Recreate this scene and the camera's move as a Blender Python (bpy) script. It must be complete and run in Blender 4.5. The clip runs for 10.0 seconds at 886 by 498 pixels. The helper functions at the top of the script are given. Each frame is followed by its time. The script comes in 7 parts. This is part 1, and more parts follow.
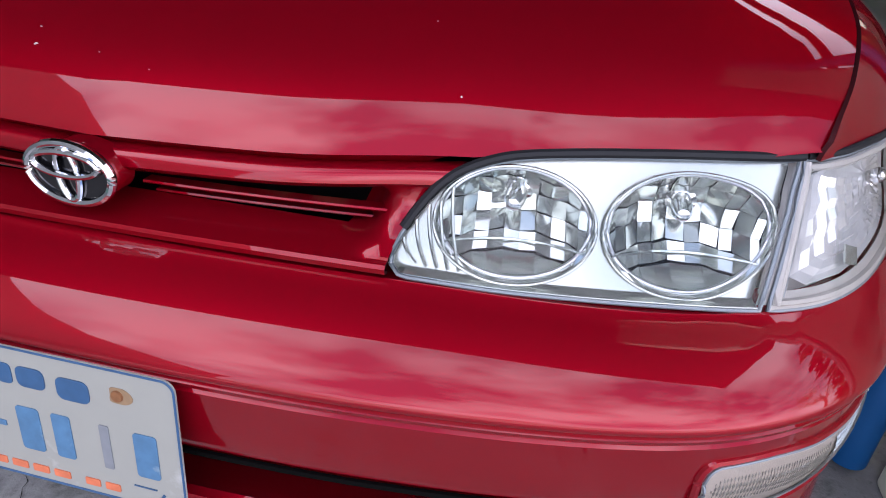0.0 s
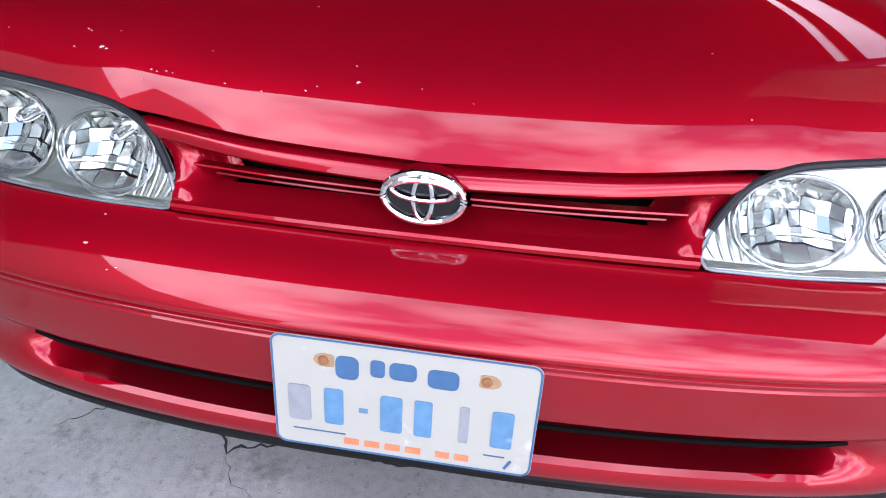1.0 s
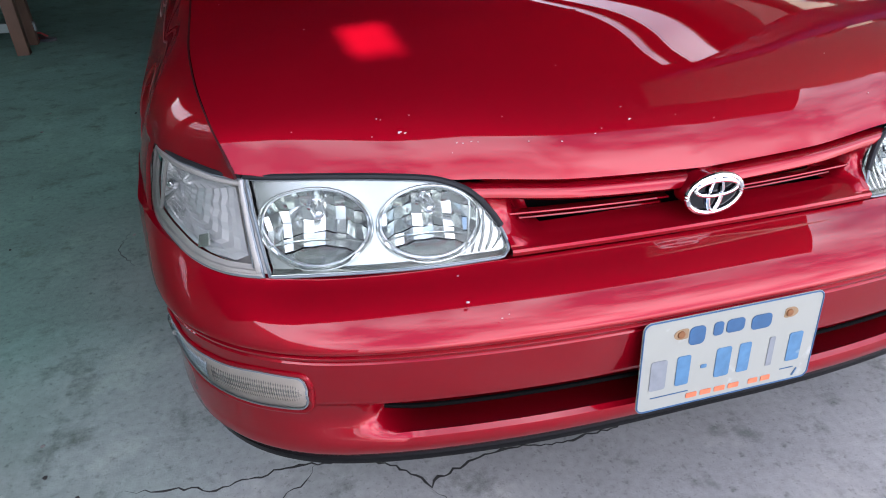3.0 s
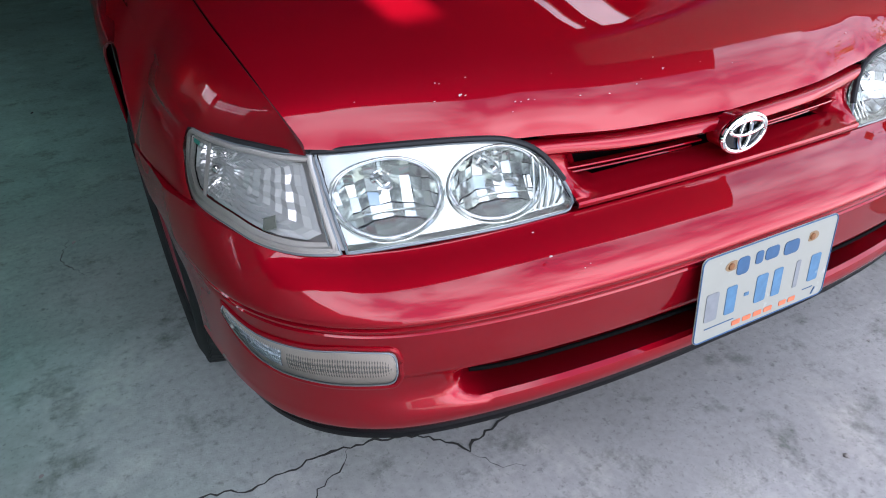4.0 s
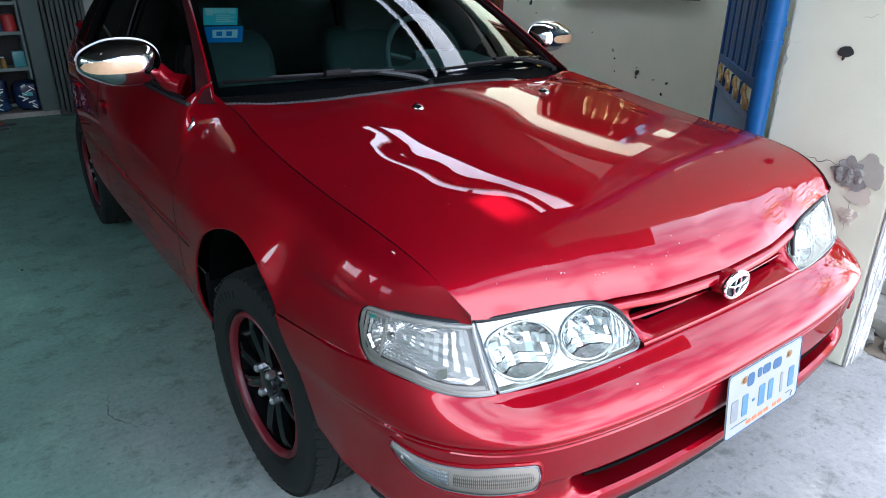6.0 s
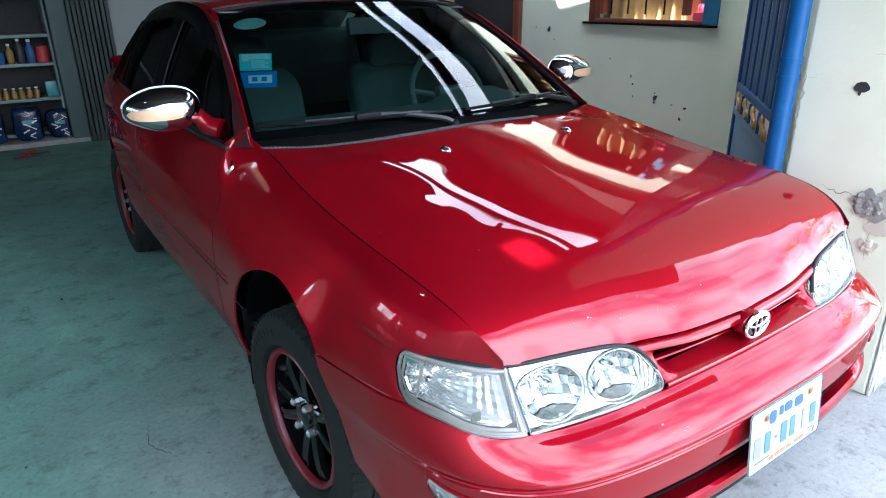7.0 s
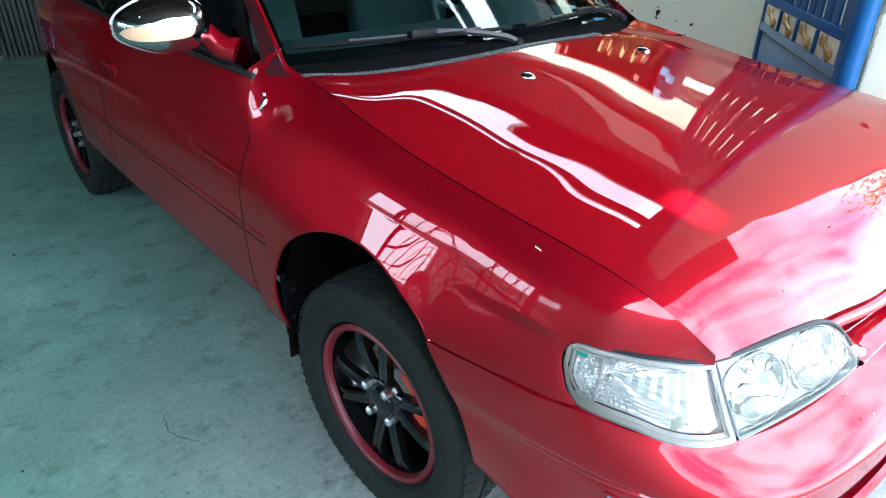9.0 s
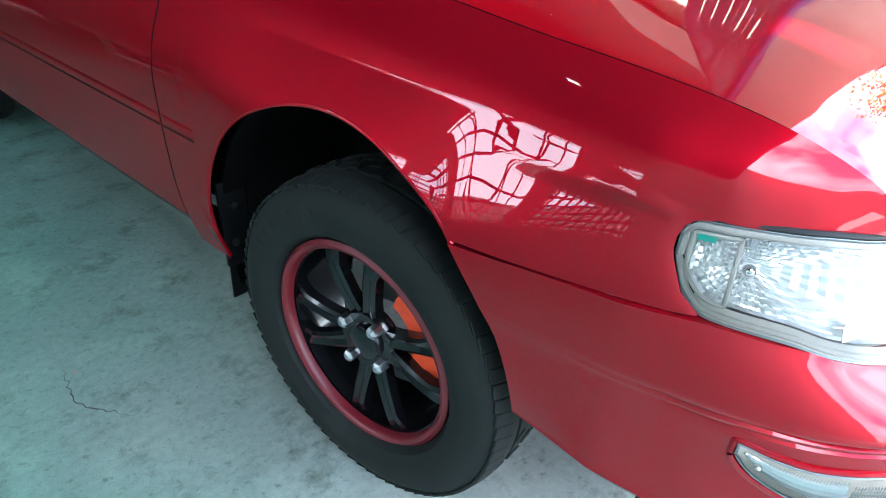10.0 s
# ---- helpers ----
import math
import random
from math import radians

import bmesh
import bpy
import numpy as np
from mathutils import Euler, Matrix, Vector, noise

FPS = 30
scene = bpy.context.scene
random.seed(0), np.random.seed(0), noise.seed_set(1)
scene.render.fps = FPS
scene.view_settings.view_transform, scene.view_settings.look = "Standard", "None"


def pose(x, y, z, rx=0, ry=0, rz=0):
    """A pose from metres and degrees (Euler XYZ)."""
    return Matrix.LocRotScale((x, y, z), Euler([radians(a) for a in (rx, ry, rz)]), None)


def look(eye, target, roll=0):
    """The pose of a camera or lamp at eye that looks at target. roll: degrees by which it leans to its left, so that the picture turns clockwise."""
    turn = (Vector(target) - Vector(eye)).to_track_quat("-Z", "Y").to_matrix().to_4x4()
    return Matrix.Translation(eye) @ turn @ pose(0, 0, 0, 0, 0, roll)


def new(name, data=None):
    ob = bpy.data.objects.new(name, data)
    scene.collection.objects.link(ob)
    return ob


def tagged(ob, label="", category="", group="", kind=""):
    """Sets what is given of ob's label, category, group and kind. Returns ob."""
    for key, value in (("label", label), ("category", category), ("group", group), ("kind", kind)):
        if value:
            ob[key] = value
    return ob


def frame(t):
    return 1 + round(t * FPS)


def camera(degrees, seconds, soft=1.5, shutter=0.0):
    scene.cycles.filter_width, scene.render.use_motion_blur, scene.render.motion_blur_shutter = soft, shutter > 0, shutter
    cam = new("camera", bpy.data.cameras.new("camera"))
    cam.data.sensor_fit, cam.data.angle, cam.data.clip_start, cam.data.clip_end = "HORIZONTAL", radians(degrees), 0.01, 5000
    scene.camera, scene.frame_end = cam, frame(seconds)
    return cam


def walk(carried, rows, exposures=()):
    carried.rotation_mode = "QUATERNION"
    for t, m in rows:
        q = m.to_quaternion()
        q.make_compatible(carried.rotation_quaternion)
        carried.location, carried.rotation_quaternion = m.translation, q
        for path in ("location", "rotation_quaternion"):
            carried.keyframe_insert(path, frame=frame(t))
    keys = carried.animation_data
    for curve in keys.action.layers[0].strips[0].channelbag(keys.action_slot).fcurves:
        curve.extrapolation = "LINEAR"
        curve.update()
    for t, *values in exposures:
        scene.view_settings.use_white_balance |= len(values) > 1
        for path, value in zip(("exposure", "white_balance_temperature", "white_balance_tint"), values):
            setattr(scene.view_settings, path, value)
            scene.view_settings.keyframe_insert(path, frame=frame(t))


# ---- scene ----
cam = camera(68.7, 10.0, soft=1.0)
PATH = [
    (0, (0.453, -0.356, 0.916), (0.079, 1.339, -0.079), 3.0),
    (0.5, (0.299, -0.429, 0.965), (-0.074, 1.251, -0.054), 2.1),
    (1, (0.104, -0.511, 0.992), (-0.117, 1.164, -0.078), 2.5),
    (1.5, (-0.048, -0.572, 1.01), (-0.252, 1.166, 0.04), 1.5),
    (2, (-0.24, -0.534, 0.979), (-0.249, 1.227, 0.032), -1.0),
    (2.5, (-0.393, -0.52, 1.023), (-0.169, 1.178, -0.009), -0.5),
    (3, (-0.595, -0.595, 1.076), (-0.132, 1.056, 0.045), -0.7),
    (3.2, (-0.663, -0.6, 1.077), (-0.141, 1.04, 0.059), -0.7),
    (4.3, (-0.894, -0.483, 1.056), (-0.001, 0.943, -0.025), 0.9),
    (4.5, (-0.955, -0.472, 1.061), (0.05, 0.904, 0.013), 2.6),
    (5, (-1.111, -0.487, 1.099), (0.017, 0.844, 0.121), 1.6),
    (5.5, (-1.213, -0.512, 1.205), (-0.066, 0.896, 0.366), 2.3),
    (6, (-1.273, -0.549, 1.277), (-0.177, 0.936, 0.507), 0.4),
    (6.2, (-1.291, -0.571, 1.307), (-0.211, 0.945, 0.573), 0.4),
    (7.3, (-1.327, -0.555, 1.366), (-0.263, 0.975, 0.641), -1.0),
    (7.5, (-1.333, -0.501, 1.357), (-0.236, 1.011, 0.643), -1.5),
    (8, (-1.346, -0.346, 1.375), (-0.235, 1.144, 0.636), -1.2),
    (8.5, (-1.355, -0.235, 1.361), (-0.268, 1.211, 0.507), -0.7),
    (9, (-1.447, -0.084, 1.32), (-0.278, 1.231, 0.369), 0.7),
    (9.5, (-1.438, 0.079, 1.202), (-0.163, 1.254, 0.206), -0.3),
    (10, (-1.362, 0.201, 1.037), (-0.077, 1.309, -0.021), 2.3),
]
SKY, SUN_POWER = 0.15, 6.0
EXPOSURES = [(0.0, 1.55, 6100, 16), (1.0, 2.34, 6100, 15), (2.0, 2.42, 6100, 13), (3.0, 2.05, 6100, 11), (4.5, 1.98, 6000, 7), (5.5, 2.44, 5870, 4), (6.0, 2.55, 5800, 2), (7.5, 3.22, 5600, -2), (8.5, 3.42, 5600, -4), (9.4, 3.42, 5600, -5), (10.0, 3.62, 5600, -6)]
walk(cam, [(t, look(eye, target, roll)) for t, eye, target, roll in PATH], EXPOSURES)

# ---- light ----
world = bpy.data.worlds.new("world")
scene.world = world
world.use_nodes = True
wn = world.node_tree.nodes
sky = wn.new("ShaderNodeTexSky")
sky.sky_type, sky.sun_disc = "NISHITA", False
SUN_EL, SUN_AZ = 52.0, 315.0  # degrees; azimuth clockwise from +y
sky.sun_elevation, sky.sun_rotation = radians(SUN_EL), radians(SUN_AZ)
sky.dust_density, sky.ozone_density = 3.0, 1.5
bg = wn["Background"]
bg.inputs[1].default_value = SKY
clouds = wn.new("ShaderNodeTexNoise")
clouds.inputs["Scale"].default_value, clouds.inputs["Detail"].default_value = 3.2, 7.0
cloud_ramp = wn.new("ShaderNodeValToRGB")
cloud_ramp.color_ramp.elements[0].position, cloud_ramp.color_ramp.elements[1].position = 0.38, 0.62
cloud_mix = wn.new("ShaderNodeMix")
cloud_mix.data_type = "RGBA"
cloud_mix.inputs["B"].default_value = (9.8, 9.3, 10.2, 1)
wl = world.node_tree.links
wl.new(clouds.outputs["Fac"], cloud_ramp.inputs["Fac"])
wl.new(cloud_ramp.outputs["Color"], cloud_mix.inputs["Factor"])
wl.new(sky.outputs[0], cloud_mix.inputs["A"])
wl.new(cloud_mix.outputs["Result"], bg.inputs[0])
sun = new("sun", bpy.data.lights.new("sun", "SUN"))
sun.data.energy, sun.data.angle, sun.data.color = SUN_POWER, radians(0.6), (1.0, 0.95, 0.87)
_a, _e = radians(SUN_AZ), radians(SUN_EL)
sun.matrix_world = look((0, 0, 8), (-8 * math.sin(_a) * math.cos(_e), -8 * math.cos(_a) * math.cos(_e), 8 - 8 * math.sin(_e)))


# ---- materials ----
def material(name, color, rough=0.5, metal=0.0, coat=0.0, coat_rough=0.03, vary=0.0, scale=8.0, bump=0.0, bump_scale=60.0, grain=0.0, second=None, second_at=0.55, random_value=0.0, spec=0.5):
    """A principled surface with mottling, an optional second colour in patches, and fine relief, in metres."""
    m = bpy.data.materials.new(name)
    m.use_nodes = True
    nt = m.node_tree
    b = nt.nodes["Principled BSDF"]
    b.inputs["Roughness"].default_value, b.inputs["Metallic"].default_value = rough, metal
    b.inputs["Coat Weight"].default_value, b.inputs["Coat Roughness"].default_value = coat, coat_rough
    b.inputs["Specular IOR Level"].default_value = spec
    b.inputs["Base Color"].default_value = (*color, 1)
    where = nt.nodes.new("ShaderNodeTexCoord").outputs["Object"]
    out = None
    if vary or second or random_value:
        n = nt.nodes.new("ShaderNodeTexNoise")
        n.inputs["Scale"].default_value, n.inputs["Detail"].default_value = scale, 6.0
        nt.links.new(where, n.inputs["Vector"])
        mix = nt.nodes.new("ShaderNodeMix")
        mix.data_type = "RGBA"
        mix.inputs["A"].default_value = (*[c * (1 - vary) for c in color], 1)
        mix.inputs["B"].default_value = (*[min(1, c * (1 + vary)) for c in color], 1)
        nt.links.new(n.outputs["Fac"], mix.inputs["Factor"])
        out = mix.outputs["Result"]
        if second:
            n2 = nt.nodes.new("ShaderNodeTexNoise")
            n2.inputs["Scale"].default_value, n2.inputs["Detail"].default_value, n2.inputs["Roughness"].default_value = scale * 0.37, 9.0, 0.62
            nt.links.new(where, n2.inputs["Vector"])
            r = nt.nodes.new("ShaderNodeValToRGB")
            r.color_ramp.elements[0].position, r.color_ramp.elements[1].position = second_at, second_at + 0.09
            nt.links.new(n2.outputs["Fac"], r.inputs["Fac"])
            mix2 = nt.nodes.new("ShaderNodeMix")
            mix2.data_type = "RGBA"
            mix2.inputs["B"].default_value = (*second, 1)
            nt.links.new(r.outputs["Color"], mix2.inputs["Factor"])
            nt.links.new(out, mix2.inputs["A"])
            out = mix2.outputs["Result"]
        if grain:
            n3 = nt.nodes.new("ShaderNodeTexNoise")
            n3.inputs["Scale"].default_value, n3.inputs["Detail"].default_value = scale * 22, 3.0
            nt.links.new(where, n3.inputs["Vector"])
            mr = nt.nodes.new("ShaderNodeMapRange")
            mr.inputs["To Min"].default_value, mr.inputs["To Max"].default_value = 1 - grain, 1 + grain
            nt.links.new(n3.outputs["Fac"], mr.inputs["Value"])
            mul = nt.nodes.new("ShaderNodeVectorMath")
            mul.operation = "SCALE"
            nt.links.new(out, mul.inputs[0])
            nt.links.new(mr.outputs["Result"], mul.inputs["Scale"])
            out = mul.outputs["Vector"]
        if random_value:
            info = nt.nodes.new("ShaderNodeObjectInfo")
            mr = nt.nodes.new("ShaderNodeMapRange")
            mr.inputs["To Min"].default_value, mr.inputs["To Max"].default_value = 1 - random_value, 1 + random_value
            nt.links.new(info.outputs["Random"], mr.inputs["Value"])
            mul = nt.nodes.new("ShaderNodeVectorMath")
            mul.operation = "SCALE"
            nt.links.new(out, mul.inputs[0])
            nt.links.new(mr.outputs["Result"], mul.inputs["Scale"])
            out = mul.outputs["Vector"]
        nt.links.new(out, b.inputs["Base Color"])
    if bump:
        n = nt.nodes.new("ShaderNodeTexNoise")
        n.inputs["Scale"].default_value, n.inputs["Detail"].default_value = bump_scale, 5.0
        nt.links.new(where, n.inputs["Vector"])
        bp = nt.nodes.new("ShaderNodeBump")
        bp.inputs["Strength"].default_value, bp.inputs["Distance"].default_value = 1.0, bump
        nt.links.new(n.outputs["Fac"], bp.inputs["Height"])
        nt.links.new(bp.outputs["Normal"], b.inputs["Normal"])
    return m


def glass(name, tint=(1, 1, 1), rough=0.0, ior=1.45, alpha=0.1):
    """A thin pane: mostly clear, with a mirror-like skin."""
    m = bpy.data.materials.new(name)
    m.use_nodes = True
    nt = m.node_tree
    nt.nodes.remove(nt.nodes["Principled BSDF"])
    clear, gloss, mix, fres = (nt.nodes.new("ShaderNode" + k) for k in ("BsdfTransparent", "BsdfGlossy", "MixShader", "Fresnel"))
    clear.inputs[0].default_value = (*tint, 1)
    gloss.inputs["Roughness"].default_value = rough
    fres.inputs["IOR"].default_value = ior
    nt.links.new(fres.outputs[0], mix.inputs[0])
    nt.links.new(clear.outputs[0], mix.inputs[1])
    nt.links.new(gloss.outputs[0], mix.inputs[2])
    nt.links.new(mix.outputs[0], nt.nodes["Material Output"].inputs[0])
    return m


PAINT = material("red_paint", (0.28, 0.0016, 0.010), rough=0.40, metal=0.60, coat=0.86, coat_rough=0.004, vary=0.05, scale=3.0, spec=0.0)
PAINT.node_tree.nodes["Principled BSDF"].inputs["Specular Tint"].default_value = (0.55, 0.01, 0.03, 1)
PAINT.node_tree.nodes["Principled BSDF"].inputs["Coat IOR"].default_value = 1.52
PAINT_IN = material("dark_red_inner", (0.035, 0.002, 0.004), rough=0.7, spec=0.2)
BLACK = material("black_plastic", (0.004, 0.004, 0.0045), rough=0.5, vary=0.2, scale=30, bump=0.0003, bump_scale=400, spec=0.12)
VOID = material("black_void", (0.003, 0.003, 0.003), rough=0.9, spec=0.05)
RUBBER = material("tyre_rubber", (0.009, 0.0115, 0.0105), rough=0.8, vary=0.25, scale=18, bump=0.0004, bump_scale=250, second=(0.016, 0.019, 0.0175), second_at=0.6, spec=0.25)
SEAL = material("rubber_seal", (0.012, 0.013, 0.015), rough=0.55, vary=0.3, scale=40, spec=0.25)
CHROME = material("chrome", (0.74, 0.75, 0.76), rough=0.05, metal=1.0, bump=0.0002, bump_scale=25)
SILVER = material("silver_trim", (0.55, 0.56, 0.58), rough=0.28, metal=1.0)
BEZEL = material("lamp_bezel", (0.45, 0.475, 0.435), rough=0.24, metal=0.85, vary=0.06, scale=20)
LENS = glass("clear_lens", (0.97, 0.985, 0.99), 0.01, 1.38)
SMOKY = glass("yellowed_lens", (0.95, 0.94, 0.91), 0.02, 1.4)
GLASS = glass("tinted_glass", (0.52, 0.76, 0.73), 0.0, 1.45)
DARKGLASS = glass("dark_film_glass", (0.07, 0.09, 0.09), 0.0, 1.38)
GLOSSBLACK = material("gloss_black", (0.004, 0.004, 0.005), rough=0.14, coat=0.4, spec=0.35)
CALIPER = material("orange_caliper", (0.75, 0.07, 0.02), rough=0.45, vary=0.15, scale=40)
STEEL = material("brake_steel", (0.30, 0.29, 0.28), rough=0.4, metal=0.9, vary=0.2, scale=50)
PLATE_WHITE = material("plate_white", (0.31, 0.315, 0.275), rough=0.4, vary=0.05, scale=25, second=(0.44, 0.44, 0.41), second_at=0.62)
PLATE_BLUE = material("plate_blue", (0.07, 0.17, 0.29), rough=0.5, vary=0.4, scale=60, second=(0.22, 0.30, 0.36), second_at=0.60)
PLATE_GREY = material("worn_grey_print", (0.20, 0.215, 0.23), rough=0.5, vary=0.3, scale=60)
PLATE_NAVY = material("plate_navy", (0.03, 0.09, 0.19), rough=0.5, vary=0.3, scale=60)
PLATE_ORANGE = material("plate_orange", (0.60, 0.16, 0.07), rough=0.5, vary=0.35, scale=60)
RUST = material("rust", (0.20, 0.085, 0.03), rough=0.8, vary=0.5, scale=120, bump=0.0006, bump_scale=300)
RUST_STAIN = material("rust_stain", (0.26, 0.17, 0.09), rough=0.7, vary=0.35, scale=90)
FABRIC = material("grey_seat_cloth", (0.042, 0.062, 0.060), rough=0.95, vary=0.25, scale=20, bump=0.001, bump_scale=300)
DASH = material("dashboard", (0.07, 0.08, 0.08), rough=0.7, vary=0.2, scale=30, bump=0.0003, bump_scale=400)
CONCRETE = material("concrete_floor", (0.275, 0.27, 0.26), rough=0.82, vary=0.36, scale=2.6, bump=0.0012, bump_scale=240, grain=0.24, second=(0.345, 0.34, 0.33), second_at=0.50)


def shaded_floor(m, tint, dirt):
    """Paints the shade farther in as a dark greenish tint, and adds small dark scuffs, over a concrete material laid in
    metres.
    """
    nt = m.node_tree
    b = nt.nodes["Principled BSDF"]
    base = b.inputs["Base Color"].links[0].from_socket
    where = nt.nodes.new("ShaderNodeTexCoord").outputs["Object"]
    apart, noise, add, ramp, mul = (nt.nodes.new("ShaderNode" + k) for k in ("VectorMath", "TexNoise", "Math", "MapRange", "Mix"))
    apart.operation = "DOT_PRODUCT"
    # Painted shade: the tint grows towards -x and +y, away from the open front.
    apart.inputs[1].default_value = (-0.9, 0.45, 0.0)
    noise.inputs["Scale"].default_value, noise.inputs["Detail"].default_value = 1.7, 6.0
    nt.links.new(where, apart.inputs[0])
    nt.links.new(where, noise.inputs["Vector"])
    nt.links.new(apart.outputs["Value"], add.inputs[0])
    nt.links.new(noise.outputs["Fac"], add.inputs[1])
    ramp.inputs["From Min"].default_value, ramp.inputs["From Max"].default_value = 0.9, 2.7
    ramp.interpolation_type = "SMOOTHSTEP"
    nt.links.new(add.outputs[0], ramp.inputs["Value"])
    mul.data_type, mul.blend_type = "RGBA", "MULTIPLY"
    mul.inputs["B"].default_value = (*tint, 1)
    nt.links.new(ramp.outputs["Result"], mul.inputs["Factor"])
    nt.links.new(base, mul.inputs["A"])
    spots, cut, dark = (nt.nodes.new("ShaderNode" + k) for k in ("TexNoise", "ValToRGB", "Mix"))
    spots.inputs["Scale"].default_value, spots.inputs["Detail"].default_value, spots.inputs["Roughness"].default_value = 7.5, 10.0, 0.72
    cut.color_ramp.elements[0].position, cut.color_ramp.elements[1].position = 0.53, 0.72
    dark.data_type, dark.blend_type = "RGBA", "MULTIPLY"
    dark.inputs["B"].default_value = (*dirt, 1)
    nt.links.new(where, spots.inputs["Vector"])
    nt.links.new(spots.outputs["Fac"], cut.inputs["Fac"])
    nt.links.new(cut.outputs["Color"], dark.inputs["Factor"])
    nt.links.new(mul.outputs["Result"], dark.inputs["A"])
    last = dark.outputs["Result"]
    for scale, low, high, colour in ((46.0, 0.56, 0.70, (0.55, 0.56, 0.54)), (130.0, 0.58, 0.68, (0.62, 0.62, 0.60)), (4.2, 0.54, 0.66, (1.22, 1.20, 1.16))):
        n, c, d = (nt.nodes.new("ShaderNode" + k) for k in ("TexNoise", "ValToRGB", "Mix"))
        n.inputs["Scale"].default_value, n.inputs["Detail"].default_value, n.inputs["Roughness"].default_value = scale, 8.0, 0.68
        c.color_ramp.elements[0].position, c.color_ramp.elements[1].position = low, high
        d.data_type, d.blend_type = "RGBA", "MULTIPLY"
        d.inputs["B"].default_value = (*colour, 1)
        nt.links.new(where, n.inputs["Vector"])
        nt.links.new(n.outputs["Fac"], c.inputs["Fac"])
        nt.links.new(c.outputs["Color"], d.inputs["Factor"])
        nt.links.new(last, d.inputs["A"])
        last = d.outputs["Result"]
    nt.links.new(last, b.inputs["Base Color"])


# First colour: green shade of the interior; second: dirt of the scuffs.
shaded_floor(CONCRETE, (0.40, 0.79, 0.65), (0.34, 0.37, 0.33))
CRACK = material("crack_dirt", (0.03, 0.029, 0.026), rough=1.0, vary=0.4, scale=60)
CREAM = material("cream_render", (0.84, 0.85, 0.67), rough=0.85, vary=0.10, scale=3.5, bump=0.001, bump_scale=90, second=(0.72, 0.69, 0.50), second_at=0.58)
GREYWALL = material("pale_grey_wall", (0.85, 0.91, 0.75), rough=0.9, vary=0.09, scale=2.2, bump=0.0008, bump_scale=80, second=(0.78, 0.82, 0.69), second_at=0.60)
# White walls indoors; their dimness is put into this grey.
BACKWALL = material("dimmed_white_wall", (0.34, 0.36, 0.35), rough=0.9, vary=0.12, scale=1.6)
TEALWALL = material("green_painted_wall", (0.07, 0.13, 0.115), rough=0.85, vary=0.2, scale=1.5, bump=0.001, bump_scale=60)
BLOCKWALL = material("grey_blocker_render", (0.14, 0.15, 0.145), rough=0.9, vary=0.25, scale=1.2, bump=0.002, bump_scale=40)
BACKDROP = material("pale_backdrop_render", (0.55, 0.56, 0.555), rough=0.9, vary=0.15, scale=1.2, bump=0.002, bump_scale=40)
# Unlit back of the garage: the shade is put into this near-black colour.
DIMWALL = material("dimmed_dark_wall", (0.045, 0.05, 0.047), rough=0.9, vary=0.3, scale=1.5)
RAWCEMENT = material("raw_cement", (0.30, 0.29, 0.27), rough=0.95, vary=0.35, scale=25, bump=0.004, bump_scale=60)
PEEL = material("peeling_whitewash", (0.50, 0.50, 0.48), rough=0.9, vary=0.15, scale=20, bump=0.002, bump_scale=70, second=(0.30, 0.29, 0.27), second_at=0.60)
GATEBLUE = material("gate_blue", (0.006, 0.085, 0.26), rough=0.45, vary=0.15, scale=10, second=(0.012, 0.12, 0.33), second_at=0.6, spec=0.35)
GATEPALE = material("worn_pale_blue", (0.18, 0.30, 0.46), rough=0.5, vary=0.25, scale=14)
GOLD = material("gold_scroll_paint", (0.48, 0.32, 0.10), rough=0.42, metal=0.25, vary=0.35, scale=50)
ROOFDARK = material("rusted_roof_sheet", (0.022, 0.018, 0.017), rough=0.7, vary=0.4, scale=2.5)
TIMBER = material("brown_timber", (0.115, 0.066, 0.042), rough=0.7, vary=0.35, scale=9)
REDWOOD = material("red_brown_frame", (0.20, 0.055, 0.035), rough=0.6, vary=0.35, scale=15)
WINBLUE = material("window_blue_paint", (0.04, 0.22, 0.38), rough=0.5, vary=0.4, scale=18)
CURTAIN = material("tan_curtain", (0.46, 0.29, 0.13), rough=0.8, vary=0.25, scale=12)
LEAF = material("papaya_leaf", (0.045, 0.14, 0.03), rough=0.5, vary=0.35, scale=14, random_value=0.25)
BARK = material("bark", (0.14, 0.11, 0.08), rough=0.95, vary=0.4, scale=20, bump=0.004, bump_scale=40)
ROCK = material("rubble_stone", (0.20, 0.19, 0.175), rough=0.95, vary=0.3, scale=14, bump=0.004, bump_scale=50, random_value=0.25)
SOIL = material("soil", (0.16, 0.13, 0.10), rough=1.0, vary=0.35, scale=12, bump=0.006, bump_scale=30)


# ---- building helpers ----
def ip(*keys):
    """A smooth monotone curve through (at, value) keys, as a function."""
    xs, ys = np.array([k[0] for k in keys], float), np.array([k[1] for k in keys], float)
    h, d = np.diff(xs), np.diff(ys) / np.diff(xs)
    m = np.zeros(len(xs))
    m[0], m[-1] = d[0], d[-1]
    for i in range(1, len(xs) - 1):
        if d[i - 1] * d[i] > 0:
            w1, w2 = 2 * h[i] + h[i - 1], h[i] + 2 * h[i - 1]
            m[i] = (w1 + w2) / (w1 / d[i - 1] + w2 / d[i])

    def value(x):
        x = min(max(x, xs[0]), xs[-1])
        i = min(int(np.searchsorted(xs, x, side="right")) - 1, len(h) - 1)
        t = (x - xs[i]) / h[i]
        return float((1 + 2 * t) * (1 - t) ** 2 * ys[i] + t * (1 - t) ** 2 * h[i] * m[i] + t * t * (3 - 2 * t) * ys[i + 1] + t * t * (t - 1) * h[i] * m[i + 1])
    return value


